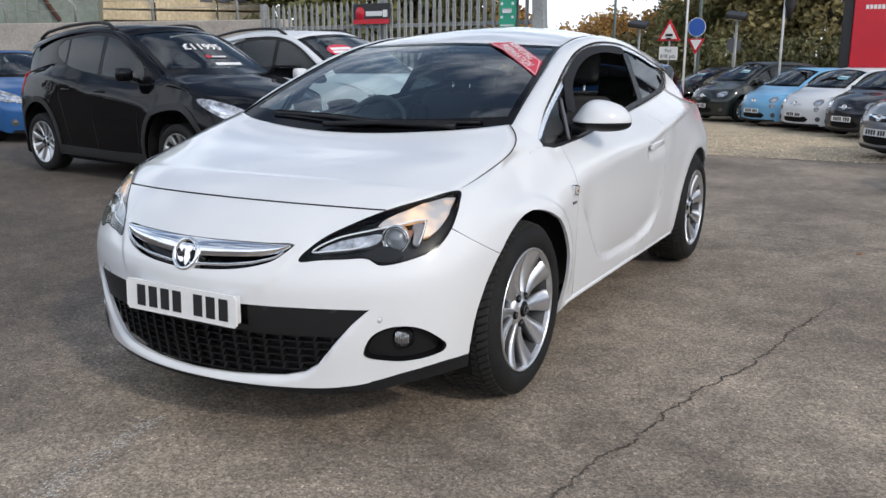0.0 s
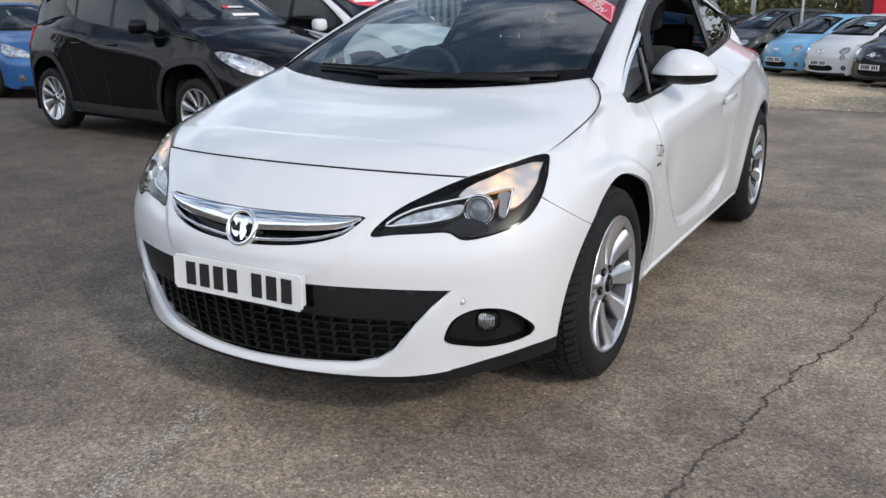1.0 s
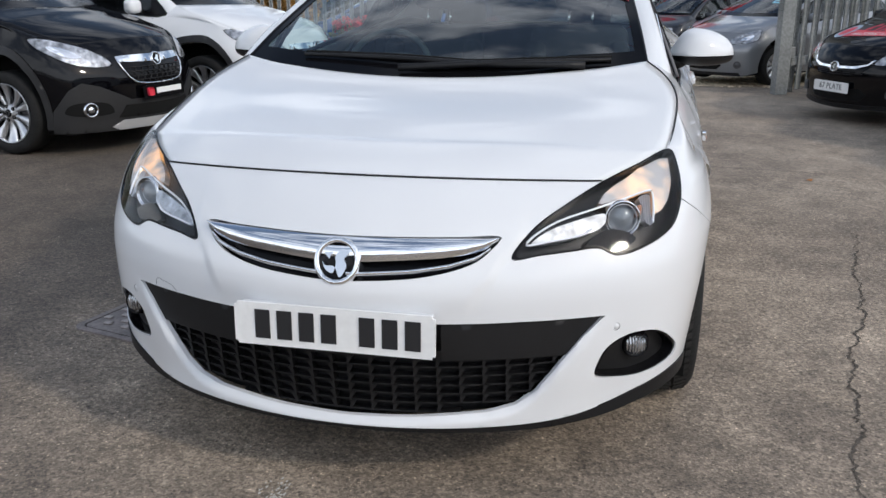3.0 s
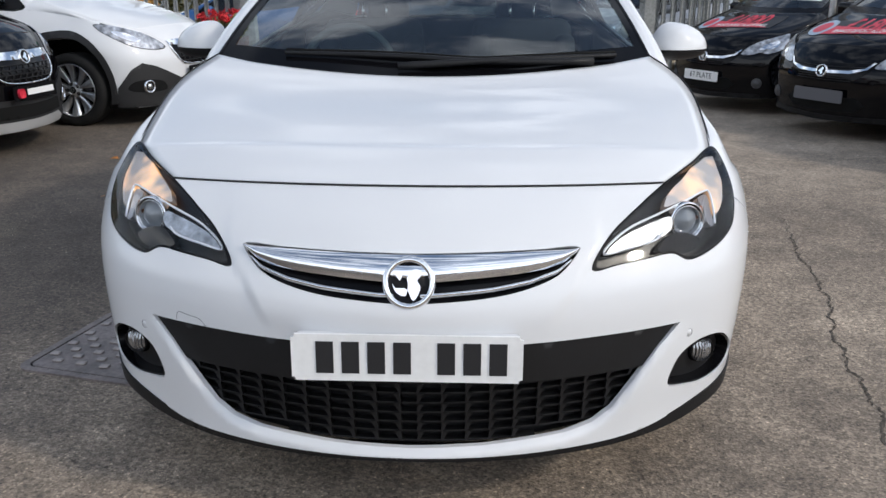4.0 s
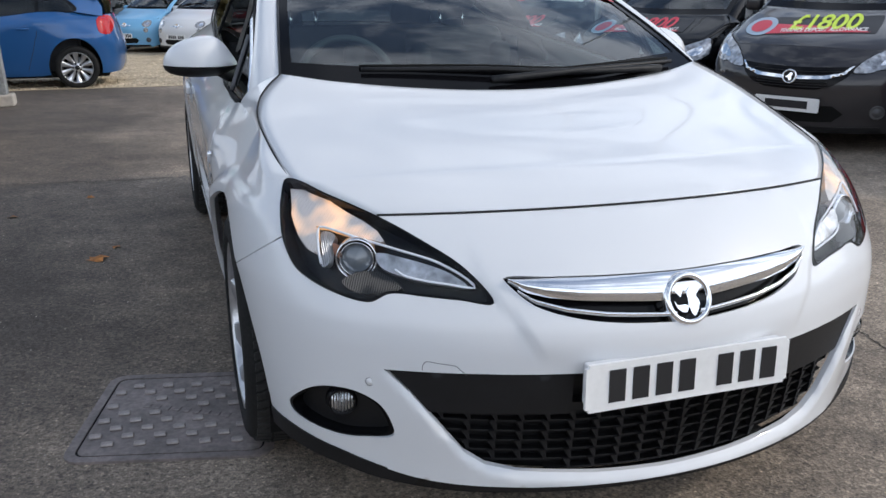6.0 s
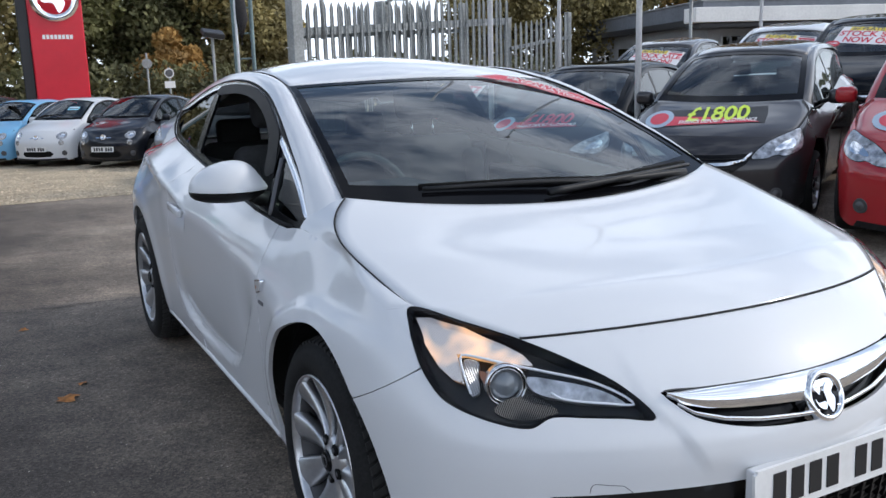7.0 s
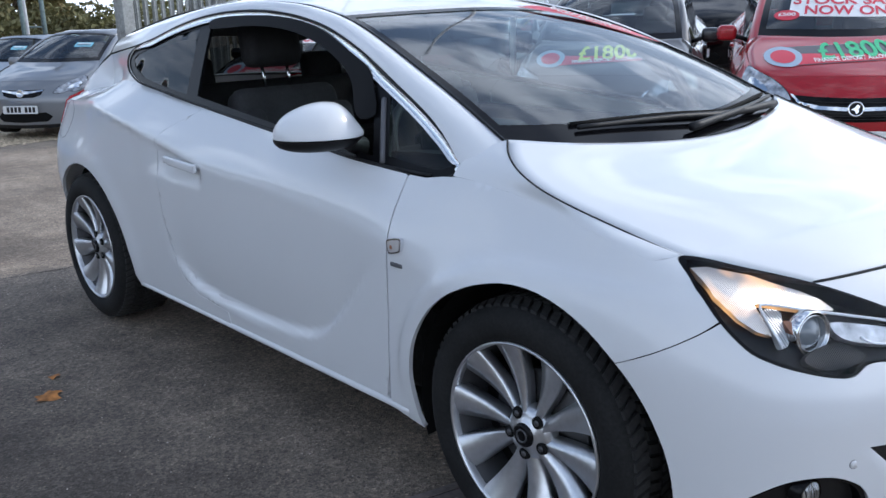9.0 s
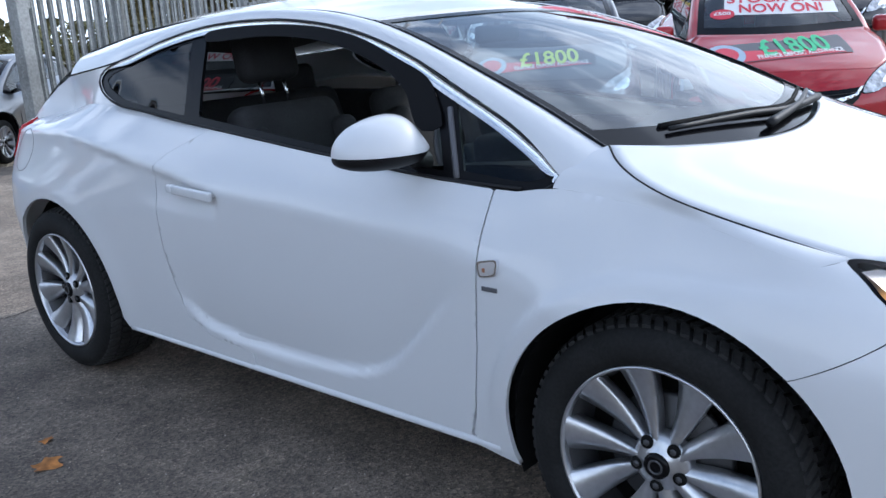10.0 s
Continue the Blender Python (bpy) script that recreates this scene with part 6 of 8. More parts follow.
def hatch(m, kind, P, label, doors=5, face="bar", plate="white", wheel_spokes=10, step=0.05, group="", grille_chrome=True):
    """A parked car of a given size: body, panels, glass, lamps, grille, plate, mirrors and wheels."""
    d = SIZES[kind]
    wf = warp(d)
    car = thing("car", m, label, "car", group)
    W = lambda vf: (wf(vf[0]), vf[1])
    sh = lambda q, z: wf(shell(q, z).reshape(-1, 3)).reshape(np.shape(q) + (3,))
    fa, ra = arch_points(AX_F, ARCH, 0.24, 24), arch_points(AX_R, ARCH, 0.24, 24)
    zl = lambda x: 0.826 - 0.019 * (x / 0.62) ** 2
    dlo = np.array(DLO if doors == 3 else DLO_SUV if kind == "suv" else DLO5)
    dl = smooth_poly(dlo, 110)
    pieces = []
    ditch, rail = (DITCH, RAIL_OUT) if doors == 3 else (DITCH5, RAIL5)
    tail_x, tail_y, tail_z = ditch[-1]
    for s in (1, -1):
        o = [(0.0, zl(0))] + [(x, zl(x)) for x in np.linspace(0.1, 0.62, 7)] + [(q_x(0.72, 0.84), 0.84)]
        o += [(q_y(y, f_belt(y)), float(f_belt(y))) for y in np.linspace(0.62, 4.0, 34)]
        o += [(q_y(4.2, 1.06), 1.06), (Q3, 1.06), (Q3, 0.24)]
        o += [(q_y(4.0, 0.24), 0.24)] + [(q_y(y, z), z) for y, z in ra[::-1]] + [(q_y(y, 0.22), 0.22) for y in np.linspace(3.1, 1.45, 6)]
        o += [(q_y(y, z), z) for y, z in fa[::-1]] + [(x, 0.18) for x in np.linspace(0.78, 0, 7)]
        pieces.append(W(panel_mesh(np.array(o) * (s, 1), [], step, shell, 0.02)))
        n_ = 14
        o_ = np.array([shell(np.array([q_y(y, f_belt(y))]), np.array([f_belt(y)]))[0] for y in np.linspace(0.61, 1.235, n_)])
        st = flipped(strip(o_, curve3(SEAM_IN, n_), 4, 0.010))
        r1 = flipped(strip(curve3(rail, 30), curve3(SCREEN_EDGE[:-1] + ditch, 30), 5, 0.016))
        pieces += [W(st if s > 0 else mirrored(st)), W(r1 if s > 0 else mirrored(r1))]
        ys = np.linspace(2.9, 4.12, 12)
        cp = [(y, float(f_belt(y)) + 0.002) for y in ys] + ([(4.0, 1.165), (3.88, 1.20), (3.70, 1.25), (3.5, 1.30), (3.3, 1.34), (3.1, 1.37)] if doors == 3 else [(4.12, 1.16), (4.05, 1.25), (3.65, 1.335), (3.3, 1.375), (3.1, 1.39)])
        k0, k1 = int(np.argmin(np.hypot(*(dl - (3.1, 1.33 if doors == 3 else 1.36)).T))), int(np.argmin(np.hypot(*(dl - (3.0, 1.07)).T)))
        cp += [tuple(p) for p in dl[k1:k0 + 1][::-1]]
        pieces.append(W(panel_mesh(np.array(cp), [], step, glass_at(s), 0.01, flip=s < 0)))
    body = mesh_ob("body", *join(*pieces), P, car)
    c0 = bonnet_front(25)
    dr = curve3([tuple(c0[-1]), (0.72, 0.475, 0.835)] + SEAM_IN, 26)
    c1 = curve3([(-0.722, 1.135, 1.040), (-0.25, 1.00, 1.036), (0, 0.985, 1.034), (0.25, 1.00, 1.036), (0.722, 1.135, 1.040)], 25)
    bulge = lambda u, v: np.concatenate([0 * u * v, 0 * u * v, 0.035 * np.sin(np.pi * v) ** 0.9 * (1 - np.abs(2 * u - 1) ** 3.0) + 0 * u], -1)
    bon = coons(c0 + (0, 0.004, 0.002), c1, dr * (-1, 1, 1) + (0.004, 0, 0), dr - (0.004, 0, 0), bulge)
    mesh_ob("bonnet", *W(thick(bon, 0.012)), P, car)
    er = curve3(SCREEN_EDGE, 16)
    base = curve3([(-0.718, 1.145, 1.030), (-0.25, 1.02, 1.020), (0, 1.0, 1.018), (0.25, 1.02, 1.020), (0.718, 1.145, 1.030)], 25)
    top = curve3([(-0.585, 2.02, 1.368), (-0.40, 1.94, 1.402), (0, 1.89, 1.422), (0.40, 1.94, 1.402), (0.585, 2.02, 1.368)], 25)
    ws = coons(base, top, er * (-1, 1, 1), er)
    scr = mesh_ob("windscreen", *W(ws), M_glass, car)
    rim = frame_of(np.asarray(ws[0]) + (0, -0.003, 0.004), 25, 16, 1, 2)
    mesh_ob("windscreen_border", *W(rim), M_gloss_black, scr)
    dit = curve3(ditch, 18)
    rear = curve3([(-tail_x, tail_y, tail_z), (0, tail_y + 0.09, tail_z + 0.04), (tail_x, tail_y, tail_z)], 25)
    rb = lambda u, v: np.concatenate([0 * u * v, 0 * u * v, 0.025 * np.sin(np.pi * u) ** 0.8 * np.sin(np.pi * v) ** 0.7], -1)
    mesh_ob("roof", *W(thick(coons(top, rear, dit * (-1, 1, 1), dit, rb), 0.02)), P, car)
    tg0 = curve3([(-0.66, 4.16, 1.07), (0, 4.27, 1.08), (0.66, 4.16, 1.07)], 25)
    sd = curve3([(tail_x, tail_y, tail_z), (0.62, (tail_y + 4.16) / 2 + 0.03, 1.2), (0.66, 4.16, 1.07)], 8)
    mesh_ob("rear_window", *W(coons(rear, tg0, sd * (-1, 1, 1), sd)), M_glass_dark, car)
    if kind == "suv":
        for s in (1, -1):
            rp = wf(curve3(ditch[1:], 12) * (s, 1, 1)) + (0, 0, 0.05)
            rp[0, 2] -= 0.045
            rp[-1, 2] -= 0.045
            mesh_ob("roof_bar", *tube([tuple(p) for p in rp], 0.018, 6), M_clad, car, "black roof bar")
    # side windows
    for s in (1, -1):
        g = mesh_ob("window_frame", *W(panel_mesh(dl, [], step, glass_at(s), 0.006, off=0.004, flip=s < 0)), M_gloss_black, car)
        c = dl.mean(0)
        cuts = [(1.45, 2.28), (2.36, 3.10), (3.15, 3.75)] if doors == 5 else [(1.45, 2.65), (2.80, 3.6)]
        for a, b in cuts:
            ins = c + (dl - c) * (0.955, 0.87)
            ins[:, 0] = np.clip(ins[:, 0], a, b)
            if np.ptp(ins[:, 0]) > 0.15:
                keep = [ins[0]] + [p for q, p in zip(ins[:-1], ins[1:]) if np.hypot(*(p - q)) > 1e-4]
                mesh_ob("side_window", *W(panel_mesh(np.array(keep), [], step, glass_at(s), 0.003, off=0.008, flip=s < 0)), M_glass_far, g)
        # door seams and handles
        seams = [[(1.40, 0.94), (1.43, 0.7), (1.46, 0.40), (1.50, 0.27)], [(2.32, 1.0), (2.34, 0.7), (2.32, 0.30)], [(3.05, 1.04), (3.10, 0.85), (3.05, 0.70), (2.98, 0.5), (2.9, 0.30)]]
        if doors == 3:
            seams = [seams[0], [(2.72, 1.05), (2.80, 0.9), (2.78, 0.6), (2.7, 0.3)]]
        for sm in seams:
            p = np.array([sh(np.array([s * q_y(y, z)]), np.array([z]))[0] for y, z in sm])
            mesh_ob("door_seam", *tube([tuple(q) for q in curve3(p, 12)], 0.0035, 4), M_seam, body)
        for hy in ((2.17, 2.90) if doors == 5 else (2.60,)):
            p = sh(np.array([s * q_y(hy, 0.88)]), np.array([0.88]))[0]
            hm = part("door_handle", box(-0.02, 0.022, -0.085, 0.085, -0.013, 0.013, 0.01, 3), P, car, smooth=True)
            hm.matrix_basis = Matrix.Translation(p)
        # headlamps, rear lamps
        lm = smooth_poly(np.array([(q_x(x, z), z) for x, z in LAMPS[kind]]), 50) * (s, 1)
        lp = mesh_ob("headlamp", *W(panel_mesh(lm, [], step * 0.6, shell, 0.02, off=0.006)), M_lamp_clear, car, "clear headlamp")
        mid = lm.mean(0)
        mesh_ob("lamp_bezel", *W(panel_mesh(mid + (lm - mid) * 1.05, [], step * 0.6, shell, 0.01, off=0.002)), M_gloss_black, lp)
        bl = mid + (lm - mid) * 0.42 + (0.02 * s, 0)
        mesh_ob("bulb_bowl", *W(panel_mesh(bl, [], step * 0.5, shell, 0.004, off=0.010)), M_chrome, lp)
        tl = smooth_poly([(4.02, 1.0), (4.05, 0.82), (4.22, 0.80), (4.28, 0.95), (4.20, 1.04)], 24)
        mesh_ob("rear_lamp", *W(panel_mesh(np.array([(q_y(y, z), z) for y, z in tl]) * (s, 1), [], step, shell, 0.02, off=0.008)), M_lamp_red, car, "red rear lamp")
        # mirror
        mm = new("door_mirror")
        mm.parent = car
        q = wf(np.array([[s * 0.985, 1.545, 1.035]]))[0]
        mm.matrix_basis = Matrix.Translation(q)
        vv, ff = tube([(-s * 0.16, 0, -0.05), (-s * 0.06, 0.0, -0.02)], 0.02, 8)
        mesh_ob("mirror_arm", vv, ff, M_trim, mm)
        part("mirror_shell", box(-0.085, 0.085, -0.07, 0.05, -0.06, 0.075, 0.045, 4), P, mm, smooth=True)
        # wheels and liners
        for ya in (AX_F, AX_R):
            y = wf(np.array([[0, ya, HUB_Z]]))[0][1]
            wm = new("wheel")
            wm.parent = car
            wm.matrix_basis = Matrix.Translation((s * (d["W"] - 0.025), y, d["hub"])) @ pose(0, 0, 0, 20, 0, 0 if s > 0 else 180)
            if (s, ya) == (1, AX_F):
                tyre_and_rim(wm, d["hub"] * 0.70, d["hub"] * 1.0, 0.20, wheel_spokes, False)
                first = wm
            else:
                for o in first.children_recursive:
                    cpy = o.copy()
                    scene.collection.objects.link(cpy)
                    twin[o] = cpy
                    cpy.parent = wm if o.parent == first else twin[o.parent]
            prof = arch_points(ya, ARCH + 0.006, 0.2, 12)
            v = [(s * 0.88, yy, z) for yy, z in prof] + [(s * 0.55, yy, z) for yy, z in prof]
            k = len(prof)
            f = [(i, i + 1, k + i + 1, k + i) for i in range(k - 1)] + [tuple(range(k, 2 * k))]
            mesh_ob("arch_liner", wf(v), f, M_under, car, smooth=False)
            if kind == "suv":
                rng = arch_points(ya, ARCH + 0.055, 0.22, 24)
                inner_ = arch_points(ya, ARCH, 0.22, 24)
                ring = [(q_y(a, b), b) for a, b in rng] + [(q_y(a, b), b) for a, b in inner_[::-1]]
                mesh_ob("arch_trim", *W(panel_mesh(np.array(ring) * (s, 1), [], step * 0.8, shell, 0.012, off=0.012)), M_clad, car, "black wheel arch trim")
    # nose
    def nose(name, pts, material, off, label="", lip=0.012, rnd=False, step_=None):
        p = np.array(pts)
        p = np.vstack([p, (p * (-1, 1))[::-1]])
        return mesh_ob(name, *W(panel_mesh(smooth_poly(p, 50) if rnd else p, [], step_ or step * 0.7, shell, lip, off=off)), material, car, label)
    bz = 0.655
    def nose_bars(name, lines, r, material, off, label=""):
        """Thin bars laid along the nose, each through its points (x, height)."""
        tubes = []
        for ln in lines:
            p = smooth_poly(np.array(ln), 14, False) if len(ln) > 2 else np.linspace(ln[0], ln[1], 6)
            c = sh(p[:, 0], p[:, 1]) + np.array([0, -off, 0])
            tubes.append(tube([tuple(q) for q in c], r, 5))
        return mesh_ob(name, *join(*tubes), material, car, label)
    if face == "bar":
        nose("upper_grille", [(0.0, 0.690), (0.30, 0.694), (0.455, 0.700), (0.465, 0.665), (0.43, 0.620), (0.34, 0.560), (0.22, 0.530), (0.0, 0.525)], M_gloss_black, 0.004, "black grille")
        nose_bars("grille_mesh", [[(-0.42, z), (-0.2, z - 0.006), (0.2, z - 0.006), (0.42, z)] for z in (0.645, 0.668)] + [[(-0.30, z), (0.30, z)] for z in (0.548, 0.568, 0.588)], 0.004, M_trim, 0.006)
        nose("chrome_bar", [(0.0, 0.624), (0.26, 0.630), (0.40, 0.654), (0.452, 0.700), (0.474, 0.702), (0.42, 0.644), (0.29, 0.609), (0.0, 0.602)], M_chrome, 0.014, "chrome grille bar", rnd=False)
        bz = 0.622
    elif face == "wing":
        nose("upper_grille", [(0.0, 0.700), (0.30, 0.702), (0.395, 0.700), (0.375, 0.62), (0.31, 0.545), (0.20, 0.520), (0.0, 0.515)], M_gloss_black, 0.004, "black grille")
        hexes = [[(-w_, z), (w_, z)] for z, w_ in ((0.545, 0.30), (0.575, 0.33), (0.605, 0.355), (0.635, 0.365))]
        hexes += [[(x, z), (x + 0.018 * (1 if k % 2 else -1), z + 0.030)] for k, z in enumerate((0.515, 0.545, 0.575, 0.605)) for x in np.arange(-0.28, 0.29, 0.07)]
        nose_bars("grille_mesh", hexes, 0.0045, M_trim, 0.010, "black mesh grille")
        nose("chrome_wing", [(0.0, 0.713), (0.30, 0.714), (0.405, 0.708), (0.385, 0.672), (0.30, 0.668), (0.0, 0.660)], M_chrome, 0.012, "chrome grille wing")
        nose_bars("chrome_outline", [[(s_ * 0.398, 0.700), (s_ * 0.378, 0.62), (s_ * 0.312, 0.543), (s_ * 0.20, 0.517), (0.0, 0.511)] for s_ in (1, -1)], 0.009, M_chrome, 0.006, "chrome grille outline")
        bz = 0.682
    elif face == "vee":
        nose("upper_grille", [(0.0, 0.705), (0.26, 0.710), (0.34, 0.712), (0.30, 0.640), (0.20, 0.610), (0.0, 0.605)], M_gloss_black, 0.004, "black grille")
        nose("chrome_bar", [(0.0, 0.690), (0.16, 0.690), (0.33, 0.706), (0.33, 0.690), (0.16, 0.665), (0.0, 0.640)], M_chrome, 0.012, "chrome grille bar")
        bz = 0.668
    elif face == "whisker":
        nose("chrome_bar", [(0.0, 0.690), (0.20, 0.690), (0.20, 0.675), (0.0, 0.675)], M_chrome, 0.010, "chrome whisker bar")
        bz = 0.70
    elif face == "dark":
        nose("upper_grille", [(0.0, 0.745), (0.22, 0.750), (0.30, 0.62), (0.46, 0.36), (0.40, 0.27), (0.0, 0.255)], M_gloss_black, 0.005, "black grille")
        bz = 0.71
    if kind == "suv":
        clad = [(x, 0.41 + 0.10 * max(0, (x - 0.34) / 0.5)) for x in (0.0, 0.2, 0.34)] + [(q_x(0.60, 0.46), 0.52), (q_x(0.72, 0.46), 0.55), (q_x(0.80, 0.46), 0.50), (q_x(0.86, 0.40), 0.36), (q_x(0.86, 0.3), 0.19), (0.5, 0.185), (0.0, 0.185)]
        nose("bumper_cladding", clad, M_clad, 0.010, "grey-black lower bumper")
        nose("skid_plate", [(0.0, 0.255), (0.42, 0.262), (0.52, 0.215), (0.46, 0.190), (0.0, 0.188)], M_skid, 0.018, "silver skid plate")
        nose("lower_intake", [(0.0, 0.37), (0.40, 0.375), (0.46, 0.285), (0.0, 0.275)], M_under, 0.016)
        for s in (1, -1):
            sk = [(q_y(y, z), z) for y, z in ((1.40, 0.33), (2.0, 0.32), (3.15, 0.33), (3.2, 0.23), (2.0, 0.225), (1.37, 0.225))]
            mesh_ob("sill_cladding", *W(panel_mesh(np.array(sk) * (s, 1), [], step, shell, 0.01, off=0.010)), M_clad, car, "black sill cladding")
    else:
        nose("lower_intake", [(0.0, 0.405), (0.36, 0.405), (0.44, 0.345), (0.36, 0.275), (0.0, 0.262)], M_under, 0.004, "black lower intake")
        nose("splitter", [(0.0, 0.225), (0.70, 0.235), (0.74, 0.185), (0.0, 0.175)], M_trim, 0.006)
    for s in (1, -1):
        c = sh(np.array([s * q_x(0.68, 0.36)]), np.array([0.36]))[0]
        e = new("fog_lamp")
        e.parent = car
        e.matrix_basis = Matrix.Translation(c + (0, -0.012, 0)) @ Vector((s * 0.4, -0.9, 0)).to_track_quat('Y', 'Z').to_matrix().to_4x4()
        v, f = lathe([(0.0, 0.012), (0.03, 0.008), (0.045, -0.004), (0.052, 0.006), (0.060, -0.02)], 20, 'y')
        mesh_ob("fog_lens", v, f, M_alloy_dark if kind != "suv" else M_lamp_dark, e)
        if kind == "suv":
            v, f = lathe([(0.0, 0.016), (0.018, 0.013), (0.030, 0.004)], 20, 'y')
            mesh_ob("bulb", v, f, M_reflector, e)
            v, f = lathe([(0.044, 0.002), (0.048, 0.016), (0.056, 0.014), (0.062, -0.004)], 24, 'y')
            mesh_ob("fog_ring", v, f, M_chrome, e, "chrome fog lamp ring")
            fr_ = smooth_poly(np.array([(q_x(x, z), z) for x, z in ((0.50, 0.330), (0.54, 0.395), (0.70, 0.415), (0.80, 0.395), (0.82, 0.345), (0.70, 0.315))]), 30) * (s, 1)
            mesh_ob("fog_recess", *W(panel_mesh(fr_, [], step * 0.7, shell, 0.004, off=0.0135)), M_under, car)
        elif kind == "small":
            c = sh(np.array([s * q_x(0.63, 0.585)]), np.array([0.585]))[0]
            o = mesh_ob("side_lamp", *lathe([(0.0, 0.012), (0.03, 0.008), (0.045, -0.004), (0.052, 0.006), (0.060, -0.02)], 20, 'y'), M_lamp_clear, car, "round clear side lamp")
            o.matrix_basis = Matrix.Translation(c + (0, -0.012, 0)) @ Vector((s * 0.4, -0.9, 0)).to_track_quat('Y', 'Z').to_matrix().to_4x4()
    e = new("badge")
    e.parent = car
    e.matrix_basis = Matrix.Translation(sh(np.array([0.0]), np.array([bz]))[0] + (0, -0.016, 0)) @ pose(0, 0, 0, -15, 0, 0)
    v, f = lathe([(0.0, -0.002), (0.045, -0.002), (0.047, -0.010), (0.055, -0.010), (0.058, 0.01)], 28, 'y')
    mesh_ob("ring", v, f, M_chrome, e, "round chrome badge")
    if face in ("bar", "wing"):
        mesh_ob("disc", *lathe([(0.0, -0.006), (0.044, -0.006)], 24, 'y'), M_gloss_black, e)
        fl_ = lambda u, w: np.stack([u, np.full_like(u, -0.009), w], -1)
        mesh_ob("emblem", *panel_mesh(np.array([(0.010, 0.034), (0.028, 0.020), (0.016, -0.002), (0.022, -0.020), (0.004, -0.036), (-0.008, -0.012), (-0.032, -0.006), (-0.014, 0.006)]), [], 0.03, fl_, 0.0), M_chrome, e)
    if plate:
        c = sh(np.array([0.0]), np.array([0.43 if kind == "hatch" and face == "bar" else 0.47]))[0]
        pm = {"white": (M_plate, 7), "blank": (M_plate, 0), "grey": (M_ink_grey, 0), "dark": (M_gloss_black, 0)}[plate]
        bars_plate("number_plate", car, pose(0, c[1] - 0.022, c[2] - 0.02, -4, 0, 0), material=pm[0], glyphs=pm[1])
    # cabin: dark tub and seats
    lo = wf(np.array([[0, 1.25, 0.3], [0, 3.7, 0.98]]))
    part("cabin_tub", box(-d["W"] * 0.80, d["W"] * 0.80, lo[0][1], lo[1][1], 0.22, lo[1][2] - 0.06, 0.05, 2), M_interior, car)
    for x in (-0.36, 0.36):
        for yy in (2.32, 3.2):
            q = wf(np.array([[x, yy, 1.0]]))[0]
            part("seat_back", box(q[0] - 0.22, q[0] + 0.22, q[1] - 0.05, q[1] + 0.09, q[2] - 0.3, q[2] + 0.12, 0.05, 3), M_seat, car, smooth=True)
            part("headrest", box(q[0] - 0.12, q[0] + 0.12, q[1], q[1] + 0.09, q[2] + 0.13, q[2] + 0.27, 0.035, 3), M_seat, car, smooth=True)
    part("floor_pan", box(-d["W"] * 0.85, d["W"] * 0.85, 0.3, d["L"] - 0.25, 0.17, 0.26, 0.03), M_under, car)
    return car, wf(bon[0]).reshape(26, 25, 3), wf(ws[0]).reshape(16, 25, 3)


M_glass_far = glass_mat("far_glass", (0.46, 0.51, 0.51), 0.01, 1.6)
twin = {}


def at_nose(x, y, ang, tilt=0.0):
    """A car's pose from where its nose stands; ang 0 looks along -y; tilt lifts its tail up a slope."""
    return pose(x, y, ground_z(x, y), 0, 0, ang) @ pose(0, 0, 0, tilt, 0, 0)


def decal(name, parent, grid, u, v, ang, outline, material, lift=0.004, label="", tall=1.0):
    """Lays a flat print (outline in metres round its middle) on a curved panel."""
    nv, nu = grid.shape[:2]
    wd = np.linalg.norm(np.diff(grid[nv // 2], axis=0), axis=1).sum()
    ln = np.linalg.norm(np.diff(grid[:, nu // 2], axis=0), axis=1).sum()
    c, s = math.cos(radians(ang)), math.sin(radians(ang))
    gu, gv = np.gradient(grid, axis=1), np.gradient(grid, axis=0)
    nrm = np.cross(gu, gv)
    nrm /= np.linalg.norm(nrm, axis=2)[:, :, None] + 1e-9
    def at(a, b):
        uu = np.clip(u + (np.asarray(a) * c - np.asarray(b) * s) / wd, 0, 0.9999) * (nu - 1)
        vv = np.clip(v + (np.asarray(a) * s + np.asarray(b) * c) / ln, 0, 0.9999) * (nv - 1)
        i, j = uu.astype(int), vv.astype(int)
        fu, fv = (uu - i)[..., None], (vv - j)[..., None]
        mix = lambda g: g[j, i] * (1 - fu) * (1 - fv) + g[j, i + 1] * fu * (1 - fv) + g[j + 1, i] * (1 - fu) * fv + g[j + 1, i + 1] * fu * fv
        return mix(grid) + mix(nrm) * lift
    if isinstance(outline, str):
        return at
    return mesh_ob(name, *fill_panel(np.array(outline) * (1, tall), [], 0.05, at, 0, False, 0), material, parent, label)


def print_words(words, size, dx, dy, material, parent, grid, u, v, ang, lift=0.007, squash=1.0, tall=1.0):
    at = decal("", parent, grid, u, v, ang, "", None, lift)
    ob = text_part("lettering", words, size, material, parent, Matrix(), 0.0, 1.0, size * 0.022)
    ob.matrix_basis = Matrix()
    me = ob.data
    co = np.array([tuple(w.co) for w in me.vertices])
    p = at(co[:, 0] * squash + dx, (co[:, 1] + dy) * tall)
    for w, q in zip(me.vertices, p):
        w.co = q
    return ob


def rect(w, h, skew=0.0):
    return [(-w / 2, -h / 2), (w / 2, -h / 2), (w / 2 + skew, h / 2), (-w / 2 + skew, h / 2)]


def ring_poly(r, n=28, sx=1.0):
    return [(sx * r * math.cos(2 * math.pi * k / n), r * math.sin(2 * math.pi * k / n)) for k in range(n)]


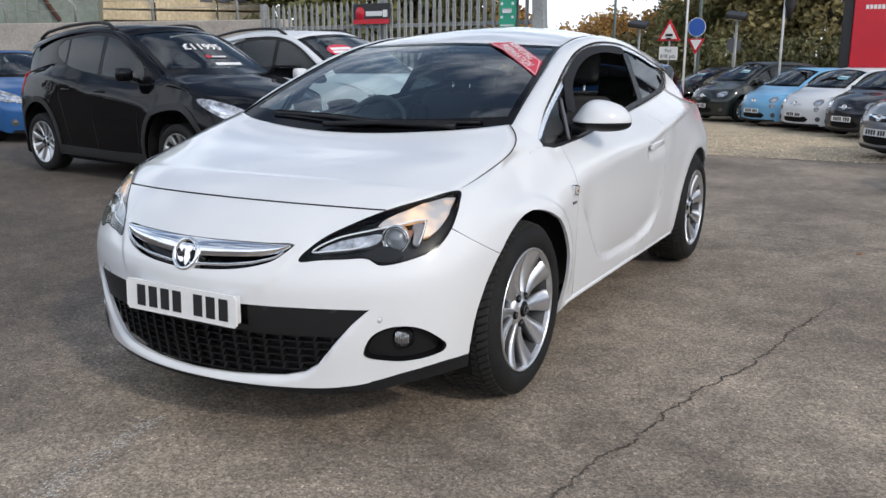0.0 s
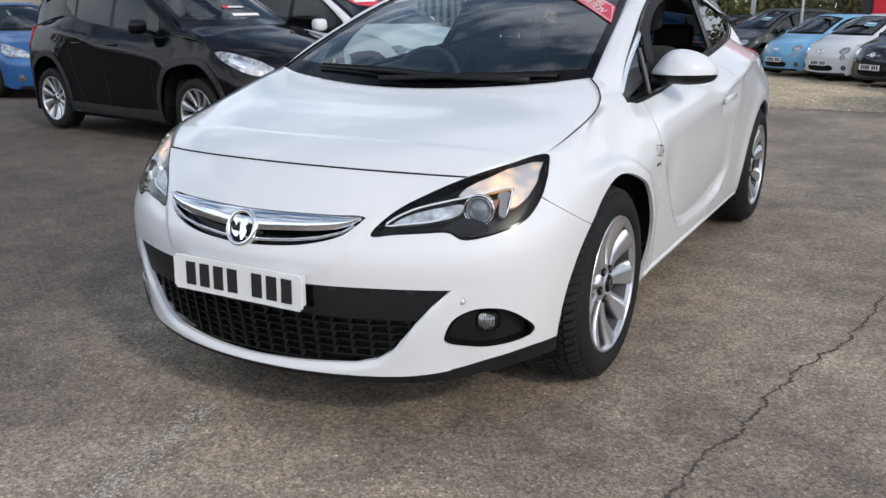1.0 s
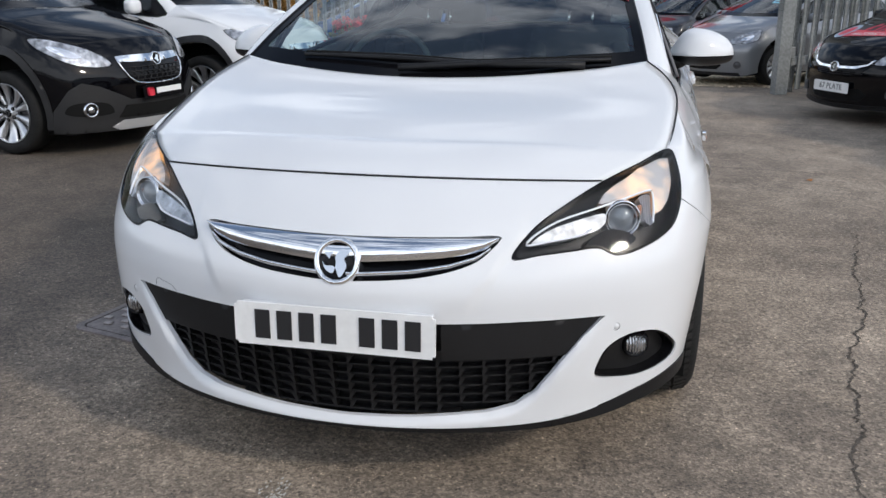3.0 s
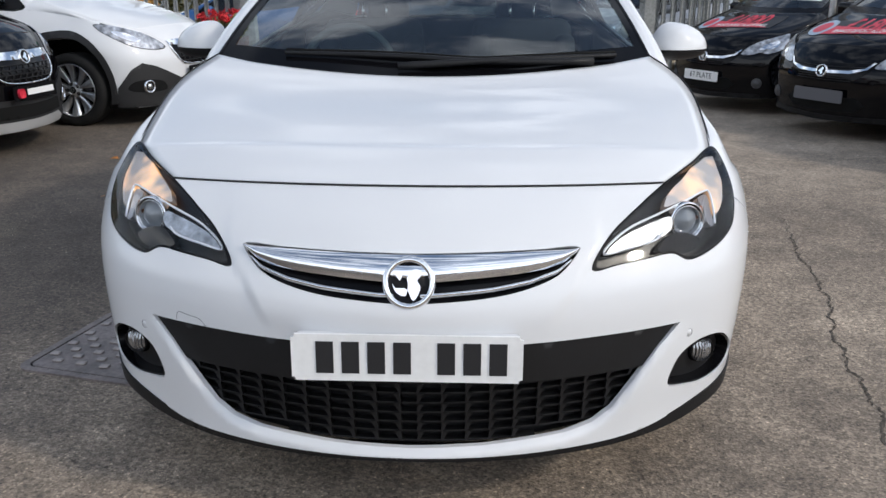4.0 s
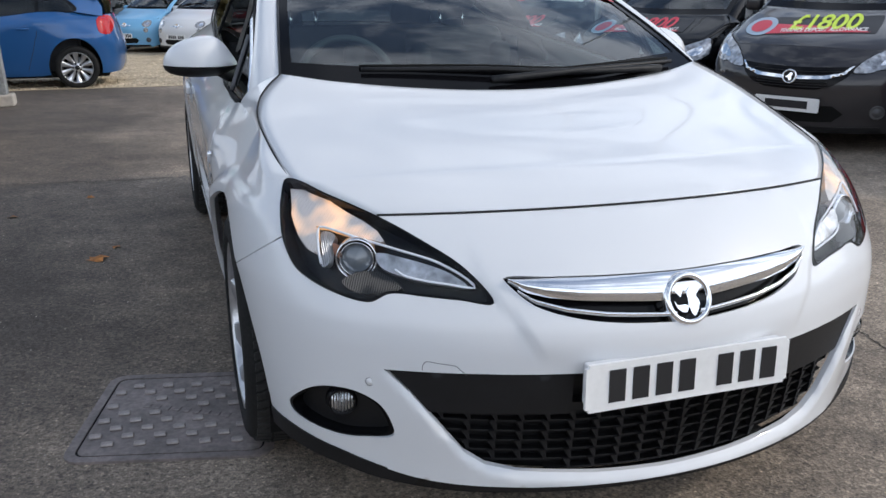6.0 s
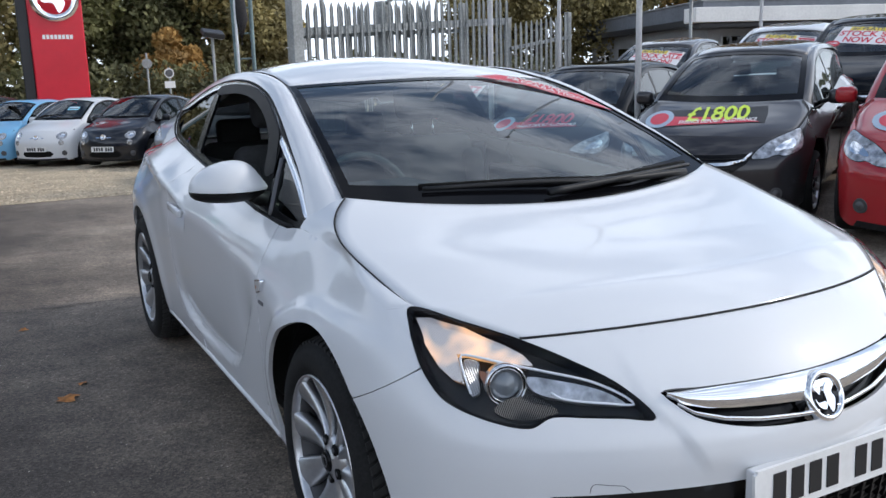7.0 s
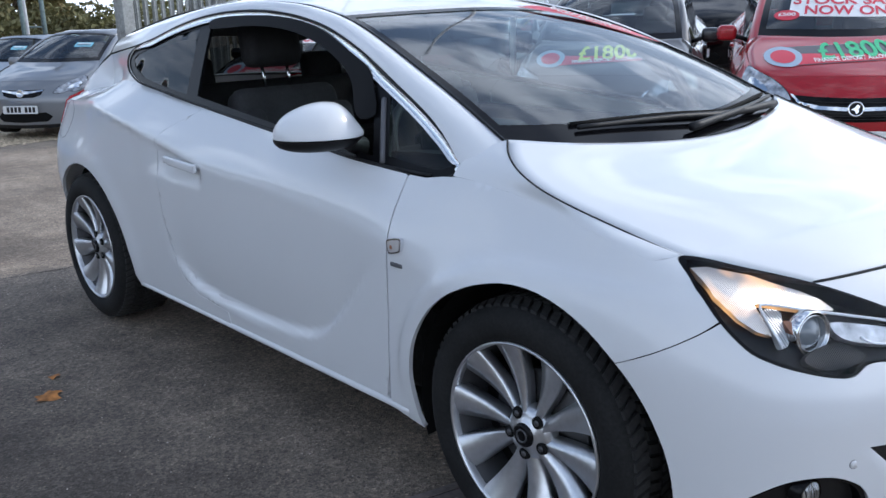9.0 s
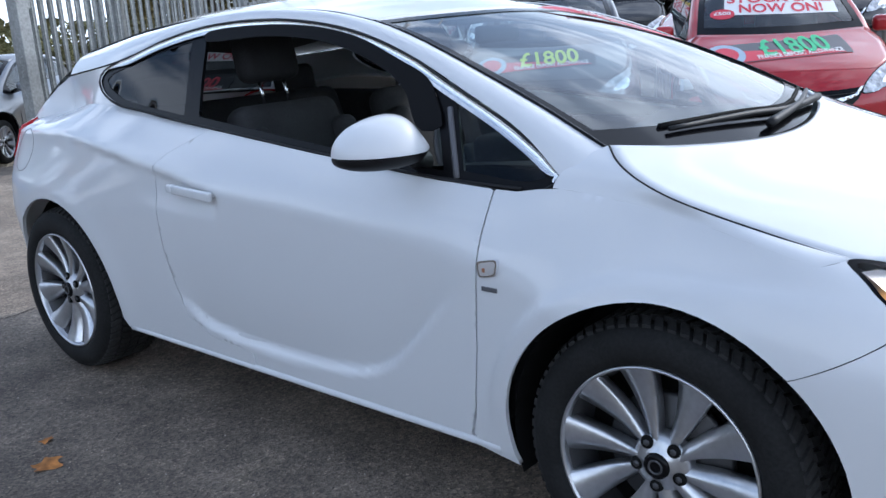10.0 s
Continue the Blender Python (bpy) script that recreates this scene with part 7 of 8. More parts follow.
def bonnet_price(car, grid, ink, band):
    """A price sticker across the bonnet: round device, coloured band and figures."""
    k = dict(u=0.47, v=0.56, ang=7)
    tall = 2.05
    st = decal("price_sticker", car, grid, k["u"], k["v"], k["ang"], [(-0.42, -0.085), (0.50, -0.085), (0.50, 0.085), (-0.42, 0.085)], band, 0.004, "dark and red printed price sticker", tall)
    at = dict(parent=st, grid=grid)
    st2 = decal("band", st, grid, k["u"], k["v"], k["ang"], [(-0.42, -0.080), (0.46, -0.080), (0.30, -0.035), (-0.42, 0.02)], M_red_card, 0.005, "", tall)
    decal("roundel", st, grid, k["u"], k["v"], k["ang"], [(a - 0.46, b) for a, b in ring_poly(0.115, 28, 1.25)], M_pale_blue, 0.006, "", tall * 0.8)
    decal("roundel_mark", st, grid, k["u"], k["v"], k["ang"], [(a - 0.46, b) for a, b in ring_poly(0.075, 24, 1.25)], M_red_card, 0.0075, "", tall * 0.8)
    print_words("£1800", 0.215, 0.08, 0.015, ink, st, grid, k["u"], k["v"], k["ang"], 0.009, 1.0, tall)
    print_words("FINANCE DEPOSIT ALLOWANCE", 0.046, 0.09, -0.058, M_white_card, st, grid, k["u"], k["v"], k["ang"], 0.009, 1.0, tall)


def sale_banner(car, grid, ang=-3):
    """A paper banner behind the windscreen."""
    k = dict(u=0.54, v=0.56, ang=ang)
    tall = 1.55
    b = decal("sale_banner", car, grid, k["u"], k["v"], k["ang"], rect(0.92, 0.30), M_white_card, 0.003, "white paper sale banner with red lettering", tall)
    decal("heading", b, grid, k["u"], k["v"], k["ang"], [(-0.34, 0.075), (0.16, 0.075), (0.16, 0.145), (-0.34, 0.145)], M_yellow_card, 0.005, "", tall)
    print_words("67 PLATE", 0.085, -0.09, 0.108, M_ink_grey, b, grid, k["u"], k["v"], k["ang"], 0.007, 1.25, tall)
    print_words("STOCK SALE", 0.125, 0.0, 0.015, M_red_card, b, grid, k["u"], k["v"], k["ang"], 0.007, 1.25, tall)
    print_words("NOW ON!", 0.125, 0.0, -0.092, M_red_card, b, grid, k["u"], k["v"], k["ang"], 0.007, 1.15, tall)
    decal("bar", b, grid, k["u"], k["v"], k["ang"], [(0.20, 0.115), (0.42, 0.115), (0.42, 0.135), (0.20, 0.135)], M_ink_grey, 0.006, "", tall)
    decal("bar", b, grid, k["u"], k["v"], k["ang"], [(0.20, 0.070), (0.44, 0.070), (0.44, 0.100), (0.20, 0.100)], M_red_card, 0.006, "", tall)
    decal("round_sticker", car, grid, 0.16, 0.36, 0, ring_poly(0.085, 24, 1.2), M_red_card, 0.004, "round red sticker")
    print_words("£500", 0.07, 0, 0.005, M_white_card, car, grid, 0.16, 0.36, 0, 0.007)


def screen_card(car, grid, material, u=0.72, v=0.55):
    st = decal("price_card", car, grid, u, v, 0, rect(0.26, 0.14), material, 0.003, "pale blue price card in the windscreen")
    for dy in (0.03, -0.02):
        decal("bar", st, grid, u, v, 0, [(-0.10, dy - 0.012), (0.10, dy - 0.012), (0.10, dy + 0.02), (-0.10, dy + 0.02)], M_ink_grey if dy < 0 else M_white_card, 0.005)


black_suv, bon, scr_ = hatch(at_nose(-3.28, 4.85, 82), "suv", M_black_paint, "glossy black compact SUV with a price on its windscreen", face="wing", plate="dark", step=0.035)
print_words("£11995", 0.17, 0, 0, M_white_card, black_suv, scr_, 0.52, 0.56, 0, 0.006)
sc = decal("sticker", black_suv, scr_, 0.56, 0.36, 0, rect(0.30, 0.07), M_ink, 0.004, "black dealer sticker")
decal("sticker_mark", sc, scr_, 0.56, 0.36, 0, [(a - 0.11, b) for a, b in ring_poly(0.03)], M_red_card, 0.006)
decal("bar", sc, scr_, 0.56, 0.36, 0, [(-0.07, -0.015), (0.13, -0.015), (0.13, 0.015), (-0.07, 0.015)], M_white_card, 0.006)
decal("paper", black_suv, scr_, 0.62, 0.22, 0, rect(0.36, 0.05), M_white_card, 0.004, "white paper strip")
white_suv, bon, scr_ = hatch(at_nose(-2.55, 6.75, 80), "suv", M_white, "white compact SUV with grey-black lower bumper cladding", face="wing", plate="dark", step=0.04)
decal("round_sticker", white_suv, scr_, 0.30, 0.55, 0, ring_poly(0.16, 24, 1.3), M_red_card, 0.004, "round red sticker with white bars")
for dy in (0.05, -0.03):
    decal("sticker_bar", white_suv, scr_, 0.30, 0.55, 0, [(-0.15, dy - 0.03), (0.15, dy - 0.03), (0.15, dy + 0.03), (-0.15, dy + 0.03)], M_white_card, 0.006)
plate_w = [o for o in white_suv.children if o.name.startswith("number_plate")][0]
text_part("lettering", "Finance Available", 0.058, M_white_card, plate_w, pose(0, -0.0052, 0.01, 90, 0, 0))
plate_b = [o for o in black_suv.children if o.name.startswith("number_plate")][0]
part("bar", box(-0.10, 0.22, -0.007, -0.004, -0.02, 0.025), M_white_card, plate_b)
part("mark", box(-0.22, -0.15, -0.007, -0.004, -0.035, 0.035, 0.02, 3), M_red_card, plate_b)

row = "cars along the sales row"
red_car, bon, scr_ = hatch(at_nose(4.2, 2.25, -60, 3.8), "hatch", M_red_paint, "red hatchback with sale banner in its windscreen", face="bar", plate="blank", step=0.04, group=row)
bonnet_price(red_car, bon, M_green_print, M_ink_grey)
sale_banner(red_car, scr_)
grey_car, bon, scr_ = hatch(at_nose(3.76, 4.29, -60, 3.8), "hatch", M_grey_paint, "dark grey hatchback with a price sticker on its bonnet", face="bar", plate="blank", step=0.04, group=row)
bonnet_price(grey_car, bon, M_lime, M_ink)
black_a, bon, _ = hatch(at_nose(3.28, 6.28, -60, 2.4), "hatch", M_black_paint, "black hatchback with red price sticker and grey plate", face="bar", plate="grey", group=row)
bonnet_price(black_a, bon, M_red_card, M_ink)
black_b, bon, scr_ = hatch(at_nose(2.75, 8.4, -60, 2.4), "hatch", M_black_paint, "black hatchback with red price sticker and white plate", face="bar", plate="blank", group=row)
bonnet_price(black_b, bon, M_red_card, M_ink)
sale_banner(black_b, scr_)
plate_67 = [o for o in black_b.children if o.name.startswith("number_plate")][0]
text_part("lettering", "67 PLATE", 0.085, M_ink, plate_67, pose(0, -0.0052, 0.0, 90, 0, 0))
plate_d = [o for o in grey_car.children if o.name.startswith("number_plate")][0]
part("bar", box(-0.17, 0.17, -0.007, -0.004, -0.03, 0.03), M_ink, plate_d)
second = "cars in the second row"
for x, y, P, lab, ban in ((8.25, 6.15, M_black_paint, "black hatchback with sale banner in its windscreen", True), (8.35, 7.75, M_white, "white hatchback with sale banner in its windscreen", True),
                          (7.7, 9.9, M_grey_paint, "dark grey hatchback with sale banner in its windscreen", True), (9.0, 3.5, M_grey_paint, "dark hatchback behind the red car", True)):
    o, bon, scr_ = hatch(at_nose(x, y, -60, 5.0), "hatch", P, lab, face="bar", plate="blank", group=second)
    sale_banner(o, scr_, -9)
# across the gravel
yard = "cars parked beyond the gravel"
for x, y, kind, P, lab, doors, face, card in ((1.55, 12.62, "hatch", M_steel_paint, "steel grey five-door hatchback on the gravel edge", 5, "vee", 1), (1.75, 16.36, "hatch", M_silver_paint, "silver blue hatchback with a black grille", 5, "dark", 1),
        (0.62, 18.2, "small", M_navy_paint, "navy black small retro hatchback on the gravel", 3, "whisker", 0), (-0.57, 20.0, "small", M_white, "white small retro hatchback on the gravel", 3, "whisker", 1),
        (-1.75, 21.3, "small", M_lightblue_paint, "light blue small retro hatchback on the gravel", 3, "whisker", 0), (-3.4, 22.8, "tall", M_green_paint, "dark green tall five-door hatchback on the gravel", 5, "whisker", 1),
        (-5.3, 25.0, "hatch", M_black_paint, "black hatchback behind the gravel yard", 5, "bar", 1)):
    o, bon, scr_ = hatch(at_nose(x, y, -50 if kind == "hatch" else -40), kind, P, lab, doors=doors, face=face, group=yard, plate="white")
    if card:
        screen_card(o, scr_, M_lightblue_card)
hatch(at_nose(-5.5, 13.05, -90), "hatch", M_blue_paint, "metallic blue hatchback parked behind the planter", face="bar")
hatch(at_nose(-10.2, 7.3, 75), "hatch", M_blue_paint, "bright blue hatchback beside the black SUV", face="bar")
hatch(at_nose(-10.8, 9.6, 75), "hatch", M_red_paint, "red hatchback in front of the concrete wall", face="bar")


# ---- surfaces on the ground ----
def gravel_mat():
    m = mat("gravel_base", (0.50, 0.40, 0.27), 0.9)
    grain(m, 60, 0.45, 0.8, 1.2, 0.18, 0.02)
    return m


def sheet(name, outline, material, lift, step, label):
    def at(x, y):
        return np.stack([x, y, ground_z(x, y) + lift], -1)
    return tagged(mesh_ob(name, *fill_panel(np.array(outline), [], step, at, 0, False, 0), material, smooth=False), label, name, kind="structure")


sheet("gravel_yard", [(-14, 12.6), (-6, 12.2), (-1.2, 12.0), (0.6, 12.1), (2.2, 12.3), (6, 13.6), (14, 16), (14, 32), (-14, 32)], gravel_mat(), 0.006, 0.8, "pale sandy gravel of the yard")
rng = random.Random(5)
sv, sf = [], []
for k in range(5200):
    x, y = rng.uniform(-4.5, 3.0), 12.0 + abs(rng.gauss(0, 3.2))
    if y > 22 or y < 12.0 + 0.06 * abs(x):
        continue
    r = rng.uniform(0.012, 0.035)
    z = ground_z(x, y) + 0.006
    b = len(sv)
    for a in range(5):
        t = 2 * math.pi * a / 5 + rng.random()
        sv.append((x + r * math.cos(t) * rng.uniform(0.7, 1.2), y + r * math.sin(t) * rng.uniform(0.7, 1.2), z))
    sv.append((x, y, z + r * rng.uniform(0.5, 0.9)))
    sf += [(b + a, b + (a + 1) % 5, b + 5) for a in range(5)]
M_stone = grain(mat("gravel_stone", (0.55, 0.45, 0.32), 0.85), 3, 0.35, 0.0, 20, 0.3)
tagged(mesh_ob("gravel", sv, sf, M_stone, smooth=False), "loose sandy gravel stones strewn over the yard", "gravel", kind="stuff")

# crack in the tarmac: a thin ragged groove of dark fill
cr = curve3([(1.25, -0.6, 0), (1.34, 0.34, 0), (1.46, 0.95, 0), (1.55, 1.38, 0), (1.66, 1.85, 0), (1.74, 2.3, 0), (1.83, 2.75, 0), (1.88, 3.0, 0)], 420)
cv, cf, grit = [], [], []
drift = 0.0
for k, p in enumerate(cr):
    drift = 0.93 * drift + rng.gauss(0, 0.0045)
    w = rng.uniform(0.0015, 0.0080) * (1.0 if 8 < k < 380 else 0.5)
    cv += [(p[0] + drift - w, p[1], 0.0022), (p[0] + drift + w * rng.uniform(0.5, 1.3), p[1] + rng.gauss(0, 0.002), 0.0022)]
    if rng.random() < 0.45:
        grit.append((p[0] + drift + rng.gauss(0, 0.012), p[1] + rng.gauss(0, 0.006)))
cf = [(2 * k, 2 * k + 1, 2 * k + 3, 2 * k + 2) for k in range(len(cr) - 1)]
M_crack = grain(mat("crack_fill", (0.075, 0.062, 0.050), 0.95), 60, 0.4, 0.3, 4, 0.3, 0.004)
tagged(mesh_ob("crack", cv, cf, M_crack, smooth=False), "ragged dark crack running through the tarmac", "crack", kind="structure")
# loose grit in and beside the crack, and strewn over the yard
for k in range(900):
    grit.append((rng.uniform(-2.5, 3.2), rng.uniform(-1.2, 4.5)))
gv, gf = [], []
for x, y in grit:
    r, b = rng.uniform(0.0015, 0.0042), len(gv)
    for a in range(4):
        t = 1.571 * a + rng.random()
        gv.append((x + r * math.cos(t), y + r * math.sin(t), 0.001))
    gv.append((x, y, 0.001 + r * rng.uniform(0.6, 1.0)))
    gf += [(b + a, b + (a + 1) % 4, b + 4) for a in range(4)]
tagged(mesh_ob("grit", gv, gf, grain(mat("pale_grit", (0.42, 0.37, 0.31), 0.9), 40, 0.5, 0.0, 3, 0.3), smooth=False), "loose pale grit strewn over worn tarmac", "grit", kind="stuff")
cr2 = curve3([(-2.2, 4.9, 0), (-0.4, 4.75, 0), (0.9, 4.9, 0), (2.4, 4.8, 0), (3.4, 5.0, 0)], 90)
cv = []
for p in cr2:
    j, w = rng.gauss(0, 0.012), rng.uniform(0.002, 0.007)
    z = ground_z(p[0], p[1]) + 0.003
    cv += [(p[0], p[1] + j - w, z), (p[0], p[1] + j + w, z)]
tagged(mesh_ob("crack", cv, [(2 * k + 1, 2 * k, 2 * k + 2, 2 * k + 3) for k in range(len(cr2) - 1)], M_crack, smooth=False), "fine dark joint across the tarmac", "crack", kind="structure")
# old scuffed white paint
pv, pf = [], []
for k in range(480):
    t = rng.random()
    x, y = -0.185 + 0.14 * t + rng.gauss(0, 0.018 + 0.02 * t), 0.02 - 0.62 * t + rng.gauss(0, 0.03)
    r = rng.uniform(0.001, 0.0042)
    b = len(pv)
    for a in range(6):
        q = 2 * math.pi * a / 6
        pv.append((x + r * math.cos(q) * rng.uniform(0.5, 1.3), y + 1.6 * r * math.sin(q), 0.0018))
    pf.append(tuple(range(b, b + 6)))
tagged(mesh_ob("worn_paint", pv, pf, mat("worn_white_paint", (0.56, 0.54, 0.50), 0.8), smooth=False), "scuffed remains of white paint on tarmac", "paint mark", kind="stuff")


# inspection cover with raised lugs
def iron_cover():
    c = thing("inspection_cover", pose(-1.082, 1.095, 0.002, 0, 0, -13.5), "dark iron inspection cover with raised lugs in tarmac", "inspection cover")
    m = grain(mat("cast_iron", (0.190, 0.160, 0.150), 0.55, 0.1), 60, 0.25, 0.3, 6, 0.35, 0.004)
    def rounded(w, h, r):
        p = []
        for cx, cy, a0 in ((w - r, h - r, 0), (-w + r, h - r, 90), (-w + r, -h + r, 180), (w - r, -h + r, 270)):
            p += [(cx + r * math.cos(radians(a0 + a)), cy + r * math.sin(radians(a0 + a))) for a in (0, 22, 45, 67, 90)]
        return np.array(p)
    level = lambda u, w: np.stack([np.asarray(u, float), np.asarray(w, float), 0 * np.asarray(u, float) + 0.006], -1)
    mesh_ob("frame", *panel_mesh(rounded(0.300, 0.283, 0.055), [rounded(0.272, 0.255, 0.035)], 0.06, level, 0.012), m, c, smooth=False)
    mesh_ob("groove", *panel_mesh(rounded(0.273, 0.256, 0.035), [rounded(0.263, 0.246, 0.03)], 0.08, level, 0.0, off=-0.0035), M_under, c, smooth=False)
    mesh_ob("lid", *panel_mesh(rounded(0.265, 0.248, 0.03), [], 0.06, level, 0.010, off=-0.0005), m, c, smooth=False)
    base = None
    for i in range(-8, 9):
        for j in range(-8, 9):
            x, y = (i - j) * 0.0475, (i + j) * 0.0475
            if abs(x) > 0.238 or abs(y) > 0.222 or abs(y + 0.30 * x - 0.01) < 0.030:
                continue
            if base is None:
                lug = box(-0.018, 0.018, -0.0125, 0.0125, 0.0, 0.007, 0.003, 1)
                base = part("lug", lug, grain(mat("worn_iron", (0.33, 0.29, 0.27), 0.5, 0.1), 60, 0.25, 0.2, 6, 0.3, 0.003), c)
                o = base
            else:
                o = new("lug", base.data)
                o.parent = c
            o.matrix_basis = pose(x, y, 0.0053, 0, 0, 8)
    for k in range(9):
        x = -0.13 + k * 0.033
        o = part("bar", box(-0.011, 0.011, -0.014, 0.014, 0.0, 0.0025, 0.001, 1), m, c, "worn raised bar in place of a letter")
        o.matrix_basis = pose(x, -0.30 * x + 0.01, 0.0052, 0, 0, -17)
    return c


iron_cover()
# fallen leaves
M_dead = grain(mat("dead_leaf", (0.38, 0.15, 0.035), 0.8), 30, 0.4, 0.0, 8, 0.3)
for x, y, s in ((-1.434, 2.867, 0.062), (-1.35, 3.05, 0.03), (-1.95, 3.9, 0.035), (-1.55, 4.3, 0.03), (-2.15, 3.35, 0.03), (0.25, -0.62, 0.02), (-0.55, -0.95, 0.025), (-2.6, 4.6, 0.04), (1.9, 4.5, 0.03)):
    pts = smooth_poly([(0, -1.0), (0.35, -0.35), (0.95, -0.30), (0.55, 0.15), (0.75, 0.75), (0.15, 0.5), (-0.25, 0.95), (-0.45, 0.3), (-1.0, 0.1), (-0.45, -0.35)], 26)
    fl = lambda u, v: np.stack([u, v, 0.006 + 0.004 * np.sin(u * 60) + 0.003 * np.cos(v * 80)], -1)
    o = mesh_ob("fallen_leaf", *fill_panel(pts * s, [], s * 0.35, fl, 0, False, 0), M_dead)
    o.matrix_basis = pose(x, y, ground_z(x, y), 0, 0, rng.uniform(0, 360))
    tagged(o, "curled orange-brown fallen leaf on the tarmac", "leaf", "fallen leaves")


# ---- fences, posts and signs ----
def pale_mesh(h):
    b = bmesh.new()
    prof = [(-0.034, 0.0), (-0.024, -0.018), (-0.008, -0.006), (0.008, -0.006), (0.024, -0.018), (0.034, 0.0)]
    v0 = [b.verts.new((x, y, 0.05)) for x, y in prof]
    v1 = [b.verts.new((x, y, h - 0.10)) for x, y in prof]
    tips = [b.verts.new((0.0 + s * 0.014, -0.006, h + (0.0 if s == 0 else -0.02))) for s in (-1, 0, 1)]
    for k in range(5):
        b.faces.new((v0[k], v0[k + 1], v1[k + 1], v1[k]))
    b.faces.new((v1[0], v1[1], tips[0]))
    b.faces.new((v1[1], v1[2], tips[1], tips[0]))
    b.faces.new((v1[2], v1[3], tips[1]))
    b.faces.new((v1[3], v1[4], tips[2], tips[1]))
    b.faces.new((v1[4], v1[5], tips[2]))
    return b


def palisade(a, b, h, label, posts=True, pitch=0.15, upper=None):
    a, b = Vector(a), Vector(b)
    L = (b - a).length
    ang = math.degrees(math.atan2(b.y - a.y, b.x - a.x))
    f = thing("palisade_fence", pose(a.x, a.y, ground_z(a.x, a.y), 0, 0, ang), label, "fence")
    dz = ground_z(b.x, b.y) - ground_z(a.x, a.y)
    base = None
    n = int(L / pitch)
    for k in range(n):
        x = 0.1 + k * pitch
        if base is None:
            o = base = part("pale", pale_mesh(h), M_galv, f)
        else:
            o = new("pale", base.data)
            o.parent = f
        o.matrix_basis = pose(x, -0.03, dz * x / L, 0, rng.gauss(0, 0.25), 0)
    for z in (0.45, upper or h - 0.45):
        v, fc = [], []
        tall = 0.06 if upper else 0.03
        for x in (0.0, L):
            v += [(x, -0.02, z + dz * x / L - tall), (x, 0.03, z + dz * x / L - tall), (x, 0.03, z + dz * x / L + tall), (x, -0.02, z + dz * x / L + tall)]
        fc = [(0, 1, 5, 4), (1, 2, 6, 5), (2, 3, 7, 6), (3, 0, 4, 7), (0, 3, 2, 1), (4, 5, 6, 7)]
        mesh_ob("rail", v, fc, M_galv, f, smooth=False)
    if posts:
        k = max(1, round(L / 2.75))
        for i in range(k + 1):
            x = L * i / k
            o = part("post", box(-0.055, 0.055, 0.03, 0.13, -0.1, h + 0.02, 0.006), M_galv, f)
            o.matrix_basis = pose(x, 0, dz * x / L)
    return f


palisade((2.62, 11.35), (7.2, 12.55), 2.68, "galvanised steel palisade gate at the yard's edge", False, 0.145, 2.26)
palisade((2.80, 11.55), (6.2, 12.46), 2.66, "galvanised steel palisade fence behind the gate", True, 0.165)
palisade((7.2, 12.55), (8.9, 13.0), 2.22, "low end of the galvanised palisade gate", True, 0.145)
palisade((-9.3, 11.3), (-3.15, 10.35), 2.45, "galvanised steel palisade fence behind the white SUV")
gp = thing("gate_post", pose(2.60, 11.2, ground_z(2.60, 11.2), 0, 0, 15), "grey galvanised square gate post with hinges", "gate post")
part("post", box(-0.09, 0.09, -0.09, 0.09, 0, 2.76, 0.012), M_galv, gp)
part("cap", box(-0.10, 0.10, -0.10, 0.10, 2.76, 2.79, 0.01), M_galv, gp)
v, f_ = tube([(0.0, -0.06, 2.74), (0.12, -0.08, 2.80), (0.42, -0.08, 2.80), (0.44, -0.08, 2.70), (0.44, -0.08, 2.15)], 0.035, 8)
mesh_ob("guide_arm", v, f_, M_galv, gp, "bent steel guide arm over the gate")
gp2 = thing("gate_post", pose(4.38, 11.97, ground_z(4.38, 11.97), 0, 0, 15), "grey galvanised guide post behind the gate", "gate post")
part("post", box(-0.11, 0.11, -0.08, 0.08, 0, 2.78, 0.03), M_galv, gp2)
v, f_ = tube([(0.0, -0.06, 2.74), (0.12, -0.10, 2.82), (0.36, -0.16, 2.82), (0.38, -0.17, 2.70), (0.38, -0.17, 2.20)], 0.035, 8)
mesh_ob("guide_arm", v, f_, M_galv, gp2, "bent steel guide arm over the gate")
for z in (0.5, 2.0):
    part("hinge", box(0.07, 0.16, -0.05, 0.05, z, z + 0.16, 0.01), M_galv, gp)
for z in (1.15, 1.32):
    v, f_ = tube([(-0.09, -0.05, z), (-0.14, -0.05, z + 0.01), (-0.14, -0.05, z + 0.10), (-0.09, -0.05, z + 0.11)], 0.008, 6)
    mesh_ob("bracket", v, f_, M_galv, gp)
gp = thing("gate_post", pose(-2.9, 10.2, ground_z(-2.9, 10.2), 0, -2.5, 0), "pale galvanised gate post beside the planter", "gate post")
part("post", box(-0.09, 0.09, -0.09, 0.09, 0, 2.7, 0.012), M_galv, gp)
part("foot", box(-0.14, 0.16, -0.16, 0.10, 0.0, 0.14, 0.02), M_concrete, gp)


